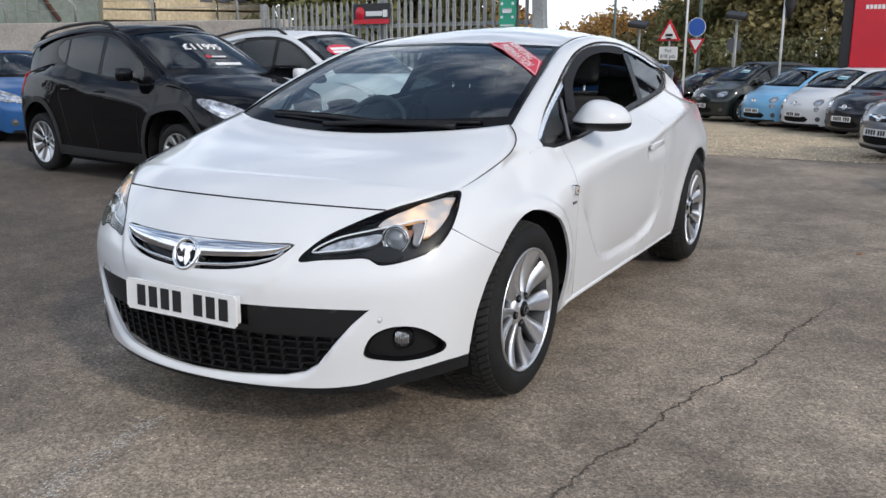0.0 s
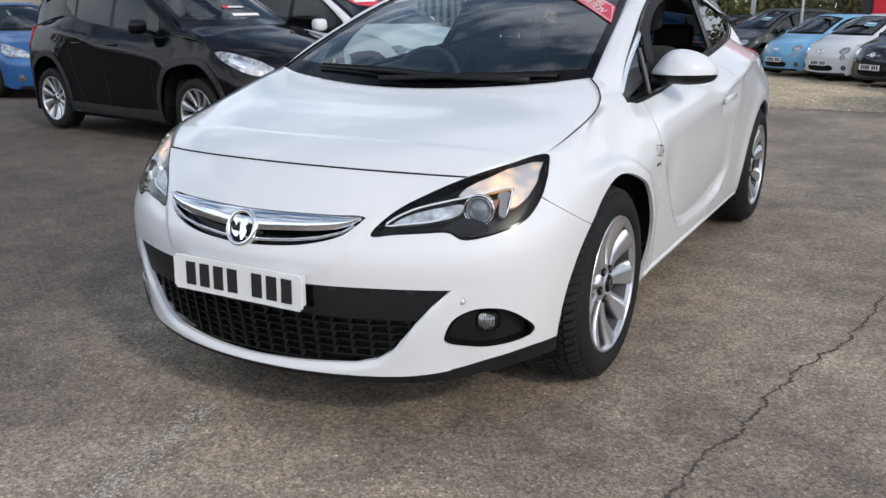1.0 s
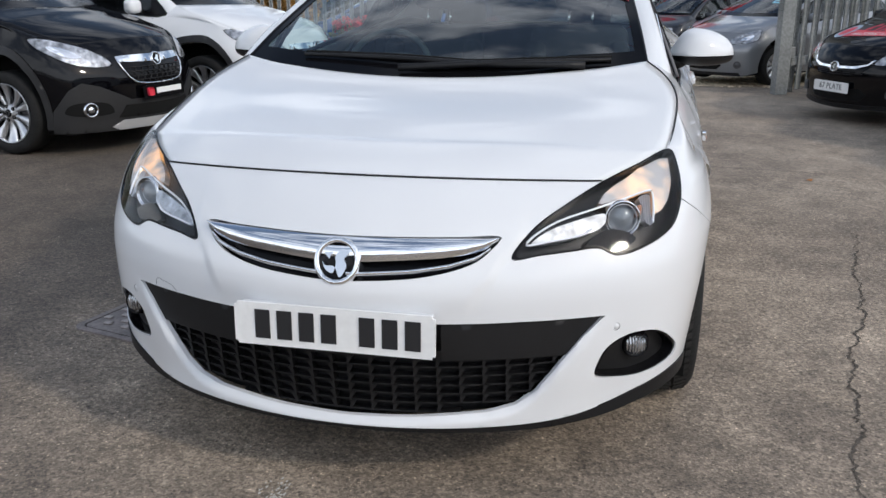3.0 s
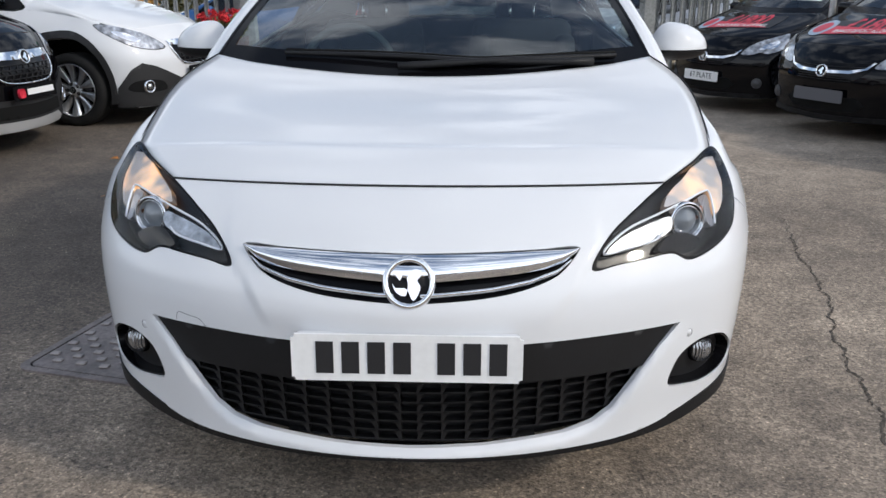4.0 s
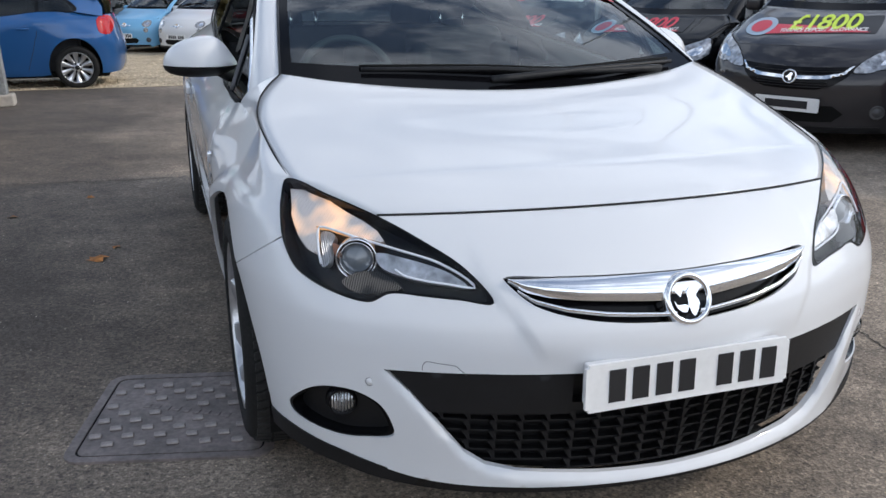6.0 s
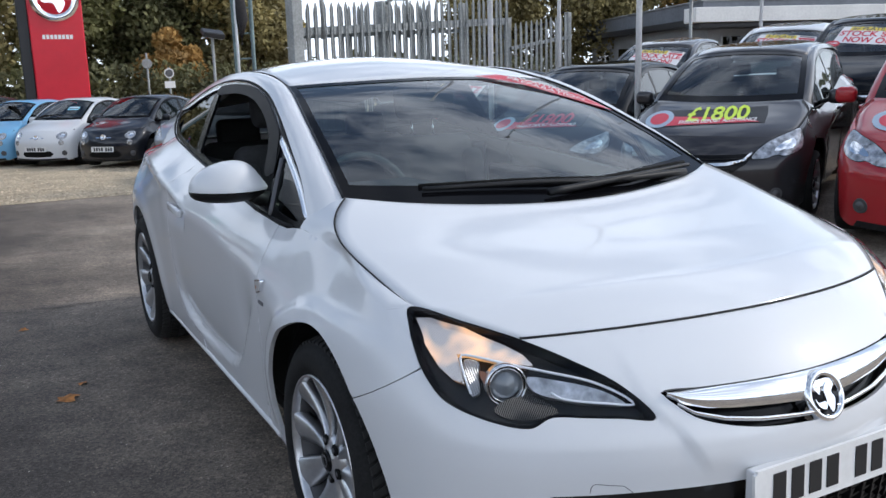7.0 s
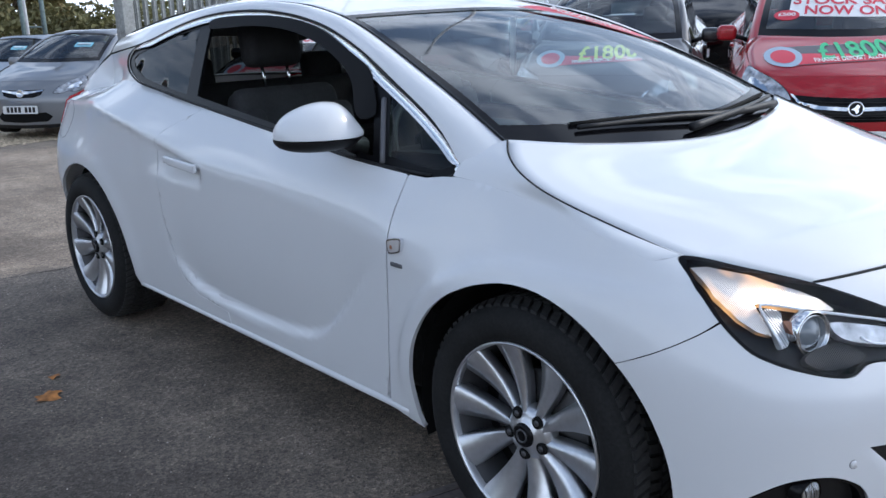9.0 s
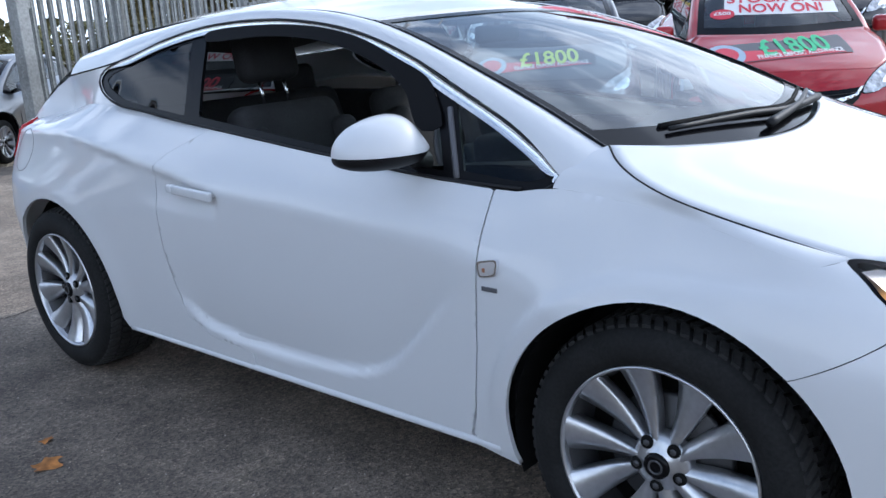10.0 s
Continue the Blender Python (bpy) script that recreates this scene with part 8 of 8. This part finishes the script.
def flagpole(x, y, h, r=0.035, label="white painted steel flagpole in the sales row"):
    p = thing("flagpole", pose(x, y, ground_z(x, y)), label, "flagpole", "flagpoles")
    v, f = tube([(0, 0, 0), (0, 0, h * 0.5), (0, 0, h)], [r, r * 0.9, r * 0.7], 12)
    mesh_ob("pole", v, f, M_pole_white, p)
    v, f = lathe([(0.0, 0.03), (r * 1.0, 0.02), (r * 1.1, 0.0)], 12, 'z')
    mesh_ob("cap", np.asarray(v) + (0, 0, h), f, M_pole_white, p)
    part("base_plate", box(-0.1, 0.1, -0.1, 0.1, 0, 0.02, 0.004), M_galv, p)
    return p


flagpole(4.66, 6.09, 7.0)
flagpole(3.95, 7.95, 7.0)
for x, y in ((7.6, 11.6), (11.5, 10.6)):
    flagpole(x, y, 7.5)
M_flag = grain(mat("dark_flag", (0.025, 0.022, 0.024), 0.8), 9, 0.3, 0.0, 2, 0.3)
for x, y, fl in ((-4.0, 23.2, 0), (-1.5, 23.7, 1), (4.0, 19.5, 1)):
    p = flagpole(x, y, 6.5, 0.035, "white flagpole with a furled dark flag")
    if fl:
        v, f = tube([(0.06, 0, 6.0), (0.12, 0.02, 5.2), (0.10, 0.03, 4.2), (0.14, 0.0, 3.2), (0.12, 0.02, 2.6)], [0.05, 0.13, 0.10, 0.15, 0.03], 9)
        mesh_ob("flag", v, f, M_flag, p, "dark furled flag")

# red pylon sign
py = thing("pylon_sign", pose(0.72, 26.9, ground_z(0.72, 26.9), 0, 0, -4), "tall red dealership pylon sign with a chrome roundel", "sign")
part("face", box(-0.72, 0.74, -0.16, 0.20, 0, 7.2, 0.04), M_sign_red, py, "red sign face")
part("side_panel", box(-1.02, -0.722, -0.10, 0.26, 0, 7.2, 0.03), M_sign_dark, py, "dark side panel")
v, f = lathe([(0.0, -0.05), (0.46, -0.05), (0.48, -0.02)], 40, 'y')
mesh_ob("roundel", np.asarray(v) + (0.02, -0.17, 4.35), f, M_sign_red, py)
v, f = lathe([(0.45, -0.03), (0.47, -0.10), (0.57, -0.12), (0.66, -0.08), (0.67, 0.02)], 48, 'y')
mesh_ob("roundel_ring", np.asarray(v) + (0.02, -0.17, 4.35), f, M_chrome, py, "chrome ring")
fl = lambda u, w: np.stack([u + 0.02, np.full_like(u, -0.23), w + 4.35], -1)
mesh_ob("emblem", *fill_panel(smooth_poly([(0.05, 0.40), (0.30, 0.30), (0.22, 0.05), (0.28, -0.15), (0.10, -0.42), (-0.05, -0.15), (-0.32, -0.12), (-0.38, 0.05), (-0.20, -0.02), (-0.02, 0.10)], 50), [], 0.08, fl, 0.03, False, 0), M_chrome, py, "plain chrome emblem shape")
for k in range(8):
    part("letter_bar", box(-0.40 + k * 0.105, -0.32 + k * 0.105, -0.175, -0.158, 3.20, 3.32), M_white_card, py, "white bar")


# ---- road signs and lamp posts ----
def sign_post(x, y, h, items, label):
    s = thing("road_sign", pose(x, y, ground_z(x, y), 0, 0, -8), label, "road sign")
    v, f = tube([(0, 0.03, 0), (0, 0.03, h)], 0.035, 8)
    mesh_ob("pole", v, f, M_galv, s)
    for shape, z, r, material, off in items:
        n, a0 = {"tri": (3, 90), "down": (3, -90), "disc": (28, 0), "box": (4, 45)}[shape]
        pts = [(r * math.cos(radians(a0 + 360 * k / n)) * (1.5 if shape == "box" else 1), r * math.sin(radians(a0 + 360 * k / n))) for k in range(n)]
        at = lambda u, w, z=z, off=off: np.stack([u, np.full_like(u, -off), w + z], -1)
        mesh_ob("plate", *fill_panel(np.array(pts), [], 0.3, at, 0.01, False, 0), material, s, smooth=False)
    return s


M_sign_blue = mat("sign_blue", (0.02, 0.10, 0.42), 0.4)
s = sign_post(-5.45, 26.9, 2.9, [("tri", 2.55, 0.46, M_sign_red, 0.01), ("tri", 2.54, 0.32, M_white_card, 0.022), ("box", 1.92, 0.30, M_white_card, 0.01)], "red triangle warning road sign on a post")
text_part("lettering", "For", 0.17, M_ink, s, pose(0, -0.025, 2.0, 90, 0, 0))
text_part("lettering", "810 yds", 0.17, M_ink, s, pose(0, -0.025, 1.82, 90, 0, 0))
part("symbol", box(-0.12, 0.12, -0.032, -0.024, 2.46, 2.54, 0.01), M_ink, s)
part("symbol", box(-0.08, 0.08, -0.032, -0.024, 2.36, 2.42, 0.01), M_ink, s)
sign_post(-4.6, 27.0, 3.0, [("disc", 2.75, 0.28, M_sign_blue, 0.012), ("disc", 2.75, 0.30, M_white_card, 0.004), ("down", 2.22, 0.34, M_sign_red, 0.01), ("down", 2.24, 0.22, M_white_card, 0.022)], "blue roundabout sign over a give way triangle")
sign_post(-3.6, 28.0, 2.6, [("disc", 2.2, 0.24, M_ink_grey, 0.01)], "small round sign seen on a post")
sign_post(4.6, 31.0, 2.4, [("disc", 2.2, 0.17, M_white_card, 0.01), ("disc", 2.2, 0.13, M_ink_grey, 0.02), ("box", 1.80, 0.17, M_white_card, 0.01)], "round speed road sign with a white plate below")
sign_post(3.7, 30.0, 2.9, [("disc", 2.55, 0.17, M_galv, 0.01)], "round grey sign seen on a post")


def floodlight(x, y, h, label):
    p = thing("floodlight", pose(x, y, ground_z(x, y)), label, "lamp post", "lamp posts")
    v, f = tube([(0, 0, 0), (0, 0, h)], 0.04, 8)
    mesh_ob("pole", v, f, M_galv, p)
    o = part("lamp_head", box(-0.28, 0.28, -0.22, 0.22, -0.07, 0.07, 0.03), M_sign_dark, p)
    o.matrix_basis = pose(0, -0.1, h + 0.05, 18, 8, 0)
    o = part("lamp_glass", box(-0.24, 0.24, -0.18, 0.18, -0.082, -0.068), M_reflector, p)
    o.matrix_basis = pose(0, -0.1, h + 0.05, 18, 8, 0)
    return p


for x, y, h in ((-5.8, 24.7, 2.7), (-3.05, 25.4, 2.95), (4.1, 22.3, 3.0), (13.5, 14.5, 2.7)):
    floodlight(x, y, h, "dark floodlight on a thin galvanised pole")
lf = thing("ladder_frame", pose(4.3, 20.0, ground_z(4.3, 20), 0, 0, -12), "green-grey steel lattice mast with rungs", "mast")
M_mast = grain(mat("green_grey_steel", (0.14, 0.19, 0.19), 0.6, 0.3), 20, 0.2, 0.0, 3, 0.2)
for x in (-0.21, 0.21):
    v, f = tube([(x, 0, 0), (x, 0, 3.7)], 0.05, 8)
    mesh_ob("stile", v, f, M_mast, lf)
for k in range(6):
    v, f = tube([(-0.21, 0, 0.5 + 0.6 * k), (0.21, 0, 0.5 + 0.6 * k)], 0.025, 6)
    mesh_ob("rung", v, f, M_mast, lf)
for x, y, h in ((-9.0, 32.0, 7), (-5.2, 30, 8), (0.2, 33, 8)):
    p = thing("lamp_post", pose(x, y, ground_z(x, y)), "slim grey street lamp column by the road", "street lamp", "lamp posts")
    v, f = tube([(0, 0, 0), (0, 0, h)], [0.07, 0.045], 8)
    mesh_ob("column", v, f, M_mast, p)
    v, f = tube([(0, 0, h), (0.2, -0.3, h + 0.12), (0.5, -0.7, h + 0.15)], [0.04, 0.035, 0.05], 8)
    mesh_ob("arm", v, f, M_mast, p)

# signs on the left fence
sg = thing("dealer_sign", pose(-6.35, 10.78, 2.0, 0, 0, -9), "black and red dealer sign board on the fence", "sign")
part("board", box(-0.42, 0.42, -0.05, -0.02, -0.16, 0.18, 0.006), M_sign_dark, sg)
part("red_edge", box(-0.42, 0.42, -0.054, -0.048, -0.16, -0.08), M_sign_red, sg)
v, f = lathe([(0.0, -0.06), (0.10, -0.06), (0.11, -0.05)], 24, 'y')
mesh_ob("mark", np.asarray(v) + (-0.26, 0, 0.02), f, M_sign_red, sg)
part("bar", box(-0.12, 0.26, -0.056, -0.048, -0.03, 0.05), M_white_card, sg)
part("bar", box(0.28, 0.38, -0.056, -0.048, -0.05, 0.07, 0.01), M_white_card, sg)
sg = thing("assembly_sign", pose(-3.55, 10.32, 1.95, 0, 0, -9), "green fire assembly point sign on the fence", "sign")
part("board", box(-0.15, 0.15, -0.05, -0.03, -0.22, 0.22, 0.006), mat("sign_green", (0.02, 0.36, 0.22), 0.4), sg)
for x, z in ((-0.10, 0.14), (0.10, 0.14), (-0.10, -0.06), (0.10, -0.06)):
    part("arrow", box(x - 0.02, x + 0.02, -0.056, -0.048, z - 0.02, z + 0.02), M_white_card, sg)
part("symbol", box(-0.08, 0.08, -0.056, -0.048, 0.0, 0.07, 0.02), M_white_card, sg)
part("bar", box(-0.12, 0.12, -0.056, -0.048, -0.19, -0.17), M_white_card, sg)

# planter with red flowers
pl = thing("planter", pose(-3.30, 10.15, ground_z(-3.3, 10.15), 0, 0, 4), "rust-brown square planter with red geraniums on blocks", "planter")
M_rust = grain(mat("rust_brown_board", (0.13, 0.062, 0.045), 0.75), 20, 0.3, 0.2, 2, 0.3, 0.005)
b = bmesh.new()
vs = [b.verts.new((sx * w, sy * w, z)) for z, w in ((0.14, 0.30), (0.70, 0.36)) for sx, sy in ((-1, -1), (1, -1), (1, 1), (-1, 1))]
b.faces.new(vs[3::-1])
for k in range(4):
    b.faces.new((vs[k], vs[(k + 1) % 4], vs[4 + (k + 1) % 4], vs[4 + k]))
iv = [b.verts.new((sx * 0.32, sy * 0.32, z)) for z in (0.70, 0.62) for sx, sy in ((-1, -1), (1, -1), (1, 1), (-1, 1))]
for k in range(4):
    b.faces.new((vs[4 + k], vs[4 + (k + 1) % 4], iv[(k + 1) % 4], iv[k]))
    b.faces.new((iv[k], iv[(k + 1) % 4], iv[4 + (k + 1) % 4], iv[4 + k]))
b.faces.new(iv[4:])
part("tub", b, M_rust, pl)
for x in (-0.28, 0.22):
    part("block", box(x - 0.16, x + 0.16, -0.30, 0.30, 0, 0.138, 0.012), M_concrete, pl, "pale concrete block")
M_petal = grain(mat("red_petals", (0.62, 0.02, 0.03), 0.6), 30, 0.3, 0.0, 5, 0.2)


def leaf_cloud(lumps, n, size, seed, stretch=1.0):
    """Small folded leaves scattered through lumps (x, y, z, radius). Returns verts, faces."""
    r = np.random.RandomState(seed)
    w = np.array([l[3] ** 2 for l in lumps])
    pick = r.choice(len(lumps), n, p=w / w.sum())
    L = np.array(lumps)[pick]
    d = r.normal(size=(n, 3))
    d /= np.linalg.norm(d, axis=1)[:, None]
    c = L[:, :3] + d * (L[:, 3] * r.uniform(0.35, 1.05, n) ** 0.6)[:, None] * (1, 1, stretch)
    a = r.normal(size=(n, 3))
    a /= np.linalg.norm(a, axis=1)[:, None]
    b = np.cross(a, r.normal(size=(n, 3)))
    b /= np.linalg.norm(b, axis=1)[:, None]
    s = (size * r.uniform(0.6, 1.4, n))[:, None]
    v = np.stack([c - a * s, c - b * s * 0.6, c + a * s, c + b * s * 0.6 + np.cross(a, b) * s * 0.3], 1).reshape(-1, 3)
    return v, np.arange(4 * n).reshape(-1, 4).tolist()


v, f = leaf_cloud([(x, y, 0.80 + 0.04 * math.sin(9 * x), 0.16) for x in (-0.22, 0, 0.22) for y in (-0.22, 0.0, 0.2)], 700, 0.035, 3)
mesh_ob("foliage", v, f, M_leaf_a, pl, smooth=False)
v, f = leaf_cloud([(rng.uniform(-0.3, 0.3), rng.uniform(-0.32, 0.28), rng.uniform(0.88, 1.02), 0.055) for k in range(22)], 900, 0.022, 4)
mesh_ob("flower_head", v, f, M_petal, pl, "red geranium flowers", smooth=False)

# concrete wall and yard beyond it
w = thing("concrete_wall", pose(-9.4, 11.45, ground_z(-9.4, 11.45), 0, 0, 184), "pale concrete block wall topped with wire brackets", "wall")
base = None
for k in range(6):
    for zz in range(2):
        if base is None:
            base = o = part("block", box(0.01, 1.99, -0.2, 0.2, 0.0, 1.09, 0.02, 1), M_concrete, w)
        else:
            o = new("block", base.data)
            o.parent = w
        o.matrix_basis = pose(2.0 * k + (0.0 if zz == 0 else -0.6), 0, 1.1 * zz)
for k in range(5):
    v, f = tube([(0.6 + 2.2 * k, 0, 2.2), (0.6 + 2.2 * k, 0, 2.55), (0.9 + 2.2 * k, 0.2, 2.9)], 0.03, 6)
    mesh_ob("bracket", v, f, M_galv, w)
for z in (2.45, 2.62, 2.8):
    v, f = tube([(0, 0.05, z), (11.5, 0.05, z)], 0.006, 4)
    mesh_ob("wire", v, f, M_galv, w)
ts = thing("timber_stack", pose(-17.5, 17.5, -0.3, 0, 0, 45), "tall stack of pale sawn timber packs", "timber stack")
base = None
for k in range(14):
    for j in range(3):
        o = part("pack", box(-2.6 + 1.75 * j, -0.9 + 1.75 * j, -0.6, 0.6, 0.32 * k, 0.32 * k + 0.27, 0.015, 1), M_wood, ts) if base is None else new("pack", base.data)
        base = base or o
        o.parent = ts
        o.matrix_basis = pose(1.75 * j if o is not base else 0, rng.gauss(0, 0.05), 0.32 * k if o is not base else 0)
for j in range(5):
    part("bar", box(0.4 + 0.5 * j, 0.75 + 0.5 * j, -0.66, -0.62, 3.1, 3.35), M_ink_grey, ts, "dark lettering bar")
sh_ = thing("storage_shed", pose(-24, 14.0, -0.4, 0, 0, 40), "grey-green profiled metal storage shed", "shed")
M_shed = grain(mat("shed_green_grey", (0.20, 0.23, 0.20), 0.6), 6, 0.15, 0.0, 0.7, 0.2)
part("wall", box(-5, 5, -3, 3, 0, 6.0), M_shed, sh_)
for k in range(34):
    part("rib", box(-5 + 0.3 * k, -4.94 + 0.3 * k, -3.05, -2.99, 0, 6.0), M_shed, sh_)
for k in range(3):
    v, f = tube([(-4 + 3 * k, -3.1, 5.8), (-2 + 3 * k, -3.1, 2.6)], 0.06, 6)
    mesh_ob("brace", v, f, M_rust, sh_)

# ---- the low building beyond the second row ----
bd = thing("showroom_building", pose(27.9, 28.7, 0.2, 0, 0, -20.5), "low grey flat-roofed building with a pale canopy fascia", "building")
M_wall_grey = grain(mat("building_grey", (0.30, 0.31, 0.32), 0.7), 10, 0.08, 0.0, 0.5, 0.15)
part("wall", box(0.5, 34, 0.5, 18, -0.3, 3.30), M_wall_grey, bd)
part("roof", box(0, 34.5, 0, 18.5, 3.32, 4.06, 0.03), M_roof_grey, bd, "grey roof edge")
part("roof_capping", box(-0.06, 34.6, -0.06, 18.6, 4.062, 4.14, 0.02), M_galv, bd)
part("fascia", box(-0.9, 34.5, -1.3, -0.02, 3.08, 3.72, 0.03), M_cladding, bd, "pale fascia")
part("canopy", box(-0.6, 34.2, -1.1, 0.48, 2.84, 3.06, 0.03), M_sign_dark, bd, "dark canopy edge")
part("soffit", box(-0.35, 0.48, 0.52, 18.2, 3.02, 3.30), M_sign_dark, bd, "dark soffit")
for k in range(10):
    wdw = part("window", box(1.2 + 3.1 * k, 3.7 + 3.1 * k, 0.42, 0.49, 0.7, 2.5), M_glass_dark, bd)
    part("window_frame", box(1.12 + 3.1 * k, 1.2 + 3.1 * k, 0.40, 0.49, 0.65, 2.55), M_galv, wdw)
for k in range(4):
    wdw = part("window", box(0.42, 0.49, 2.2 + 4.0 * k, 4.6 + 4.0 * k, 0.9, 2.3), M_glass_dark, bd)
    part("window_frame", box(0.40, 0.49, 2.12 + 4.0 * k, 2.2 + 4.0 * k, 0.85, 2.35), M_galv, wdw)
# low roofs far beyond the gate
for x, y, w, h in ((-21, 56, 9, 3.0), (-30, 62, 10, 3.6)):
    fb = thing("far_building", pose(x, y, -0.6, 0, 0, 20), "distant low grey-roofed building", "building")
    part("wall", box(-w / 2, w / 2, -2.5, 2.5, 0, h - 1.0), M_wall_grey, fb)
    vv = [(-w / 2 - 0.3, -2.9, h - 1.1), (w / 2 + 0.3, -2.9, h - 1.1), (w / 2 + 0.3, 2.9, h - 1.1), (-w / 2 - 0.3, 2.9, h - 1.1), (-w / 2 - 0.3, 0, h), (w / 2 + 0.3, 0, h)]
    mesh_ob("roof", vv, [(0, 1, 5, 4), (2, 3, 4, 5), (1, 2, 5), (3, 0, 4), (0, 3, 2, 1)], M_roof_grey, fb, smooth=False)


# ---- trees ----
def tree(x, y, h, r, material, seed, n=12000, leaf=0.135, label="autumn tree with thinning olive and brown leaves"):
    t = thing("tree", pose(x, y, ground_z(x, y), 0, 0, seed * 37), label, "tree", "roadside trees")
    g = random.Random(seed)
    v, f = tube([(0, 0, 0), (0.05, 0.03, h * 0.25), (-0.05, 0.05, h * 0.5), (0.0, 0.0, h * 0.85)], [0.030 * h, 0.024 * h, 0.015 * h, 0.004 * h], 9)
    parts_ = [(v, f)]
    lumps = []
    for k in range(11):
        a, z0 = g.uniform(0, 6.28), g.uniform(0.25, 0.62) * h
        rr = r * g.uniform(0.45, 0.95)
        z1 = min(h * 0.95, z0 + h * g.uniform(0.12, 0.38))
        tip = (rr * math.cos(a), rr * math.sin(a), z1)
        parts_.append(tube([(0, 0, z0), (tip[0] * 0.5, tip[1] * 0.5, z0 + (z1 - z0) * 0.65), tip], [0.011 * h, 0.007 * h, 0.002 * h], 6))
        lumps.append((*tip, r * g.uniform(0.28, 0.46)))
        lumps.append((tip[0] * 0.55, tip[1] * 0.55, z0 + (z1 - z0) * 0.8, r * g.uniform(0.25, 0.4)))
    lumps.append((0, 0, h * 0.88, r * 0.42))
    for k in range(4):
        a = g.uniform(0, 6.28)
        lumps.append((0.6 * r * math.cos(a), 0.6 * r * math.sin(a), h * g.uniform(0.22, 0.4), r * 0.35))
    mesh_ob("trunk", *join(*parts_), M_bark, t)
    v, f = leaf_cloud(lumps, n, leaf, seed)
    mesh_ob("crown", v, f, material, t, smooth=False)
    return t


far_trees = [(-19, 58, 4.2, 3.2, M_leaf_c), (-12, 54, 5.2, 3.2, M_leaf_c), (-8.5, 47, 9.5, 4.2, M_leaf_a), (-5.0, 42, 8.5, 3.6, M_leaf_b), (-1.8, 40, 9, 3.8, M_leaf_b), (1.6, 41, 9.5, 4.0, M_leaf_a), (4.6, 42.5, 8.8, 3.8, M_leaf_d),
             (6.0, 38.0, 4.0, 1.4, M_leaf_c), (8.2, 42, 8.0, 3.4, M_leaf_d), (9.8, 39.5, 6.4, 2.4, M_leaf_b), (11.2, 40.0, 5.4, 2.0, M_leaf_b), (26.5, 45, 8.2, 3.0, M_leaf_b), (30, 45, 8.8, 4.0, M_leaf_b),
             (35, 44, 9.0, 4.2, M_leaf_b), (40, 40, 9.2, 4.2, M_leaf_c), (45, 36, 9, 4.2, M_leaf_b), (50, 30, 9.5, 4.4, M_leaf_a), (-14, 19, 5.5, 2.6, M_leaf_a), (-11.5, 21, 5.0, 2.4, M_leaf_d), (-13.5, 30, 3.2, 2.4, M_leaf_c)]
for k, (x, y, h, r, m_) in enumerate(far_trees):
    tree(x, y, h, r, m_, k + 3)
# far woods all round, and the low hedge along the road
lumps = []
g = random.Random(9)
for k in range(420):
    a = 2 * math.pi * k / 420
    d = 62 + g.gauss(0, 3.0)
    x, y = d * math.sin(a), d * math.cos(a)
    gap = 15 < math.degrees(math.atan2(x + 1.9, y + 1)) < 31 or -40 < math.degrees(math.atan2(x - 2.2, y + 2)) < -14
    top = g.uniform(1.4, 2.6) if gap else g.uniform(4.0, 7.5)
    z = 0.0
    while z < top:
        lumps.append((x + g.gauss(0, 1), y + g.gauss(0, 1), z, g.uniform(1.1, 1.8)))
        z += 1.5
v, f = leaf_cloud(lumps, 26000, 0.48, 21)
tagged(mesh_ob("far_woods", v, f, M_leaf_d, smooth=False), "distant dark belt of autumn woodland round the yard", "woods", kind="stuff")
lumps = [(x, 34.5 + g.gauss(0, 0.5), z, g.uniform(0.5, 0.8)) for x in np.arange(-16, 24, 0.5) for z in (0.1, 0.9, 1.5)]
v, f = leaf_cloud(lumps, 26000, 0.105, 22)
tagged(mesh_ob("hedge", v, f, M_leaf_d, smooth=False), "dark green roadside hedge under the trees", "hedge", kind="stuff")
vg = [(-60, 32.5, 0), (60, 32.5, 0), (60, 70, 0), (-60, 70, 0)]
tagged(mesh_ob("verge", [(x, y, float(f_ground(y)) + 0.03) for x, y, z in vg], [(0, 1, 2, 3)], grain(mat("grass", (0.055, 0.075, 0.025), 0.9), 5, 0.4, 0.3, 0.4, 0.3, 0.05), smooth=False), "dull green grass verge along the road", "grass", kind="structure")
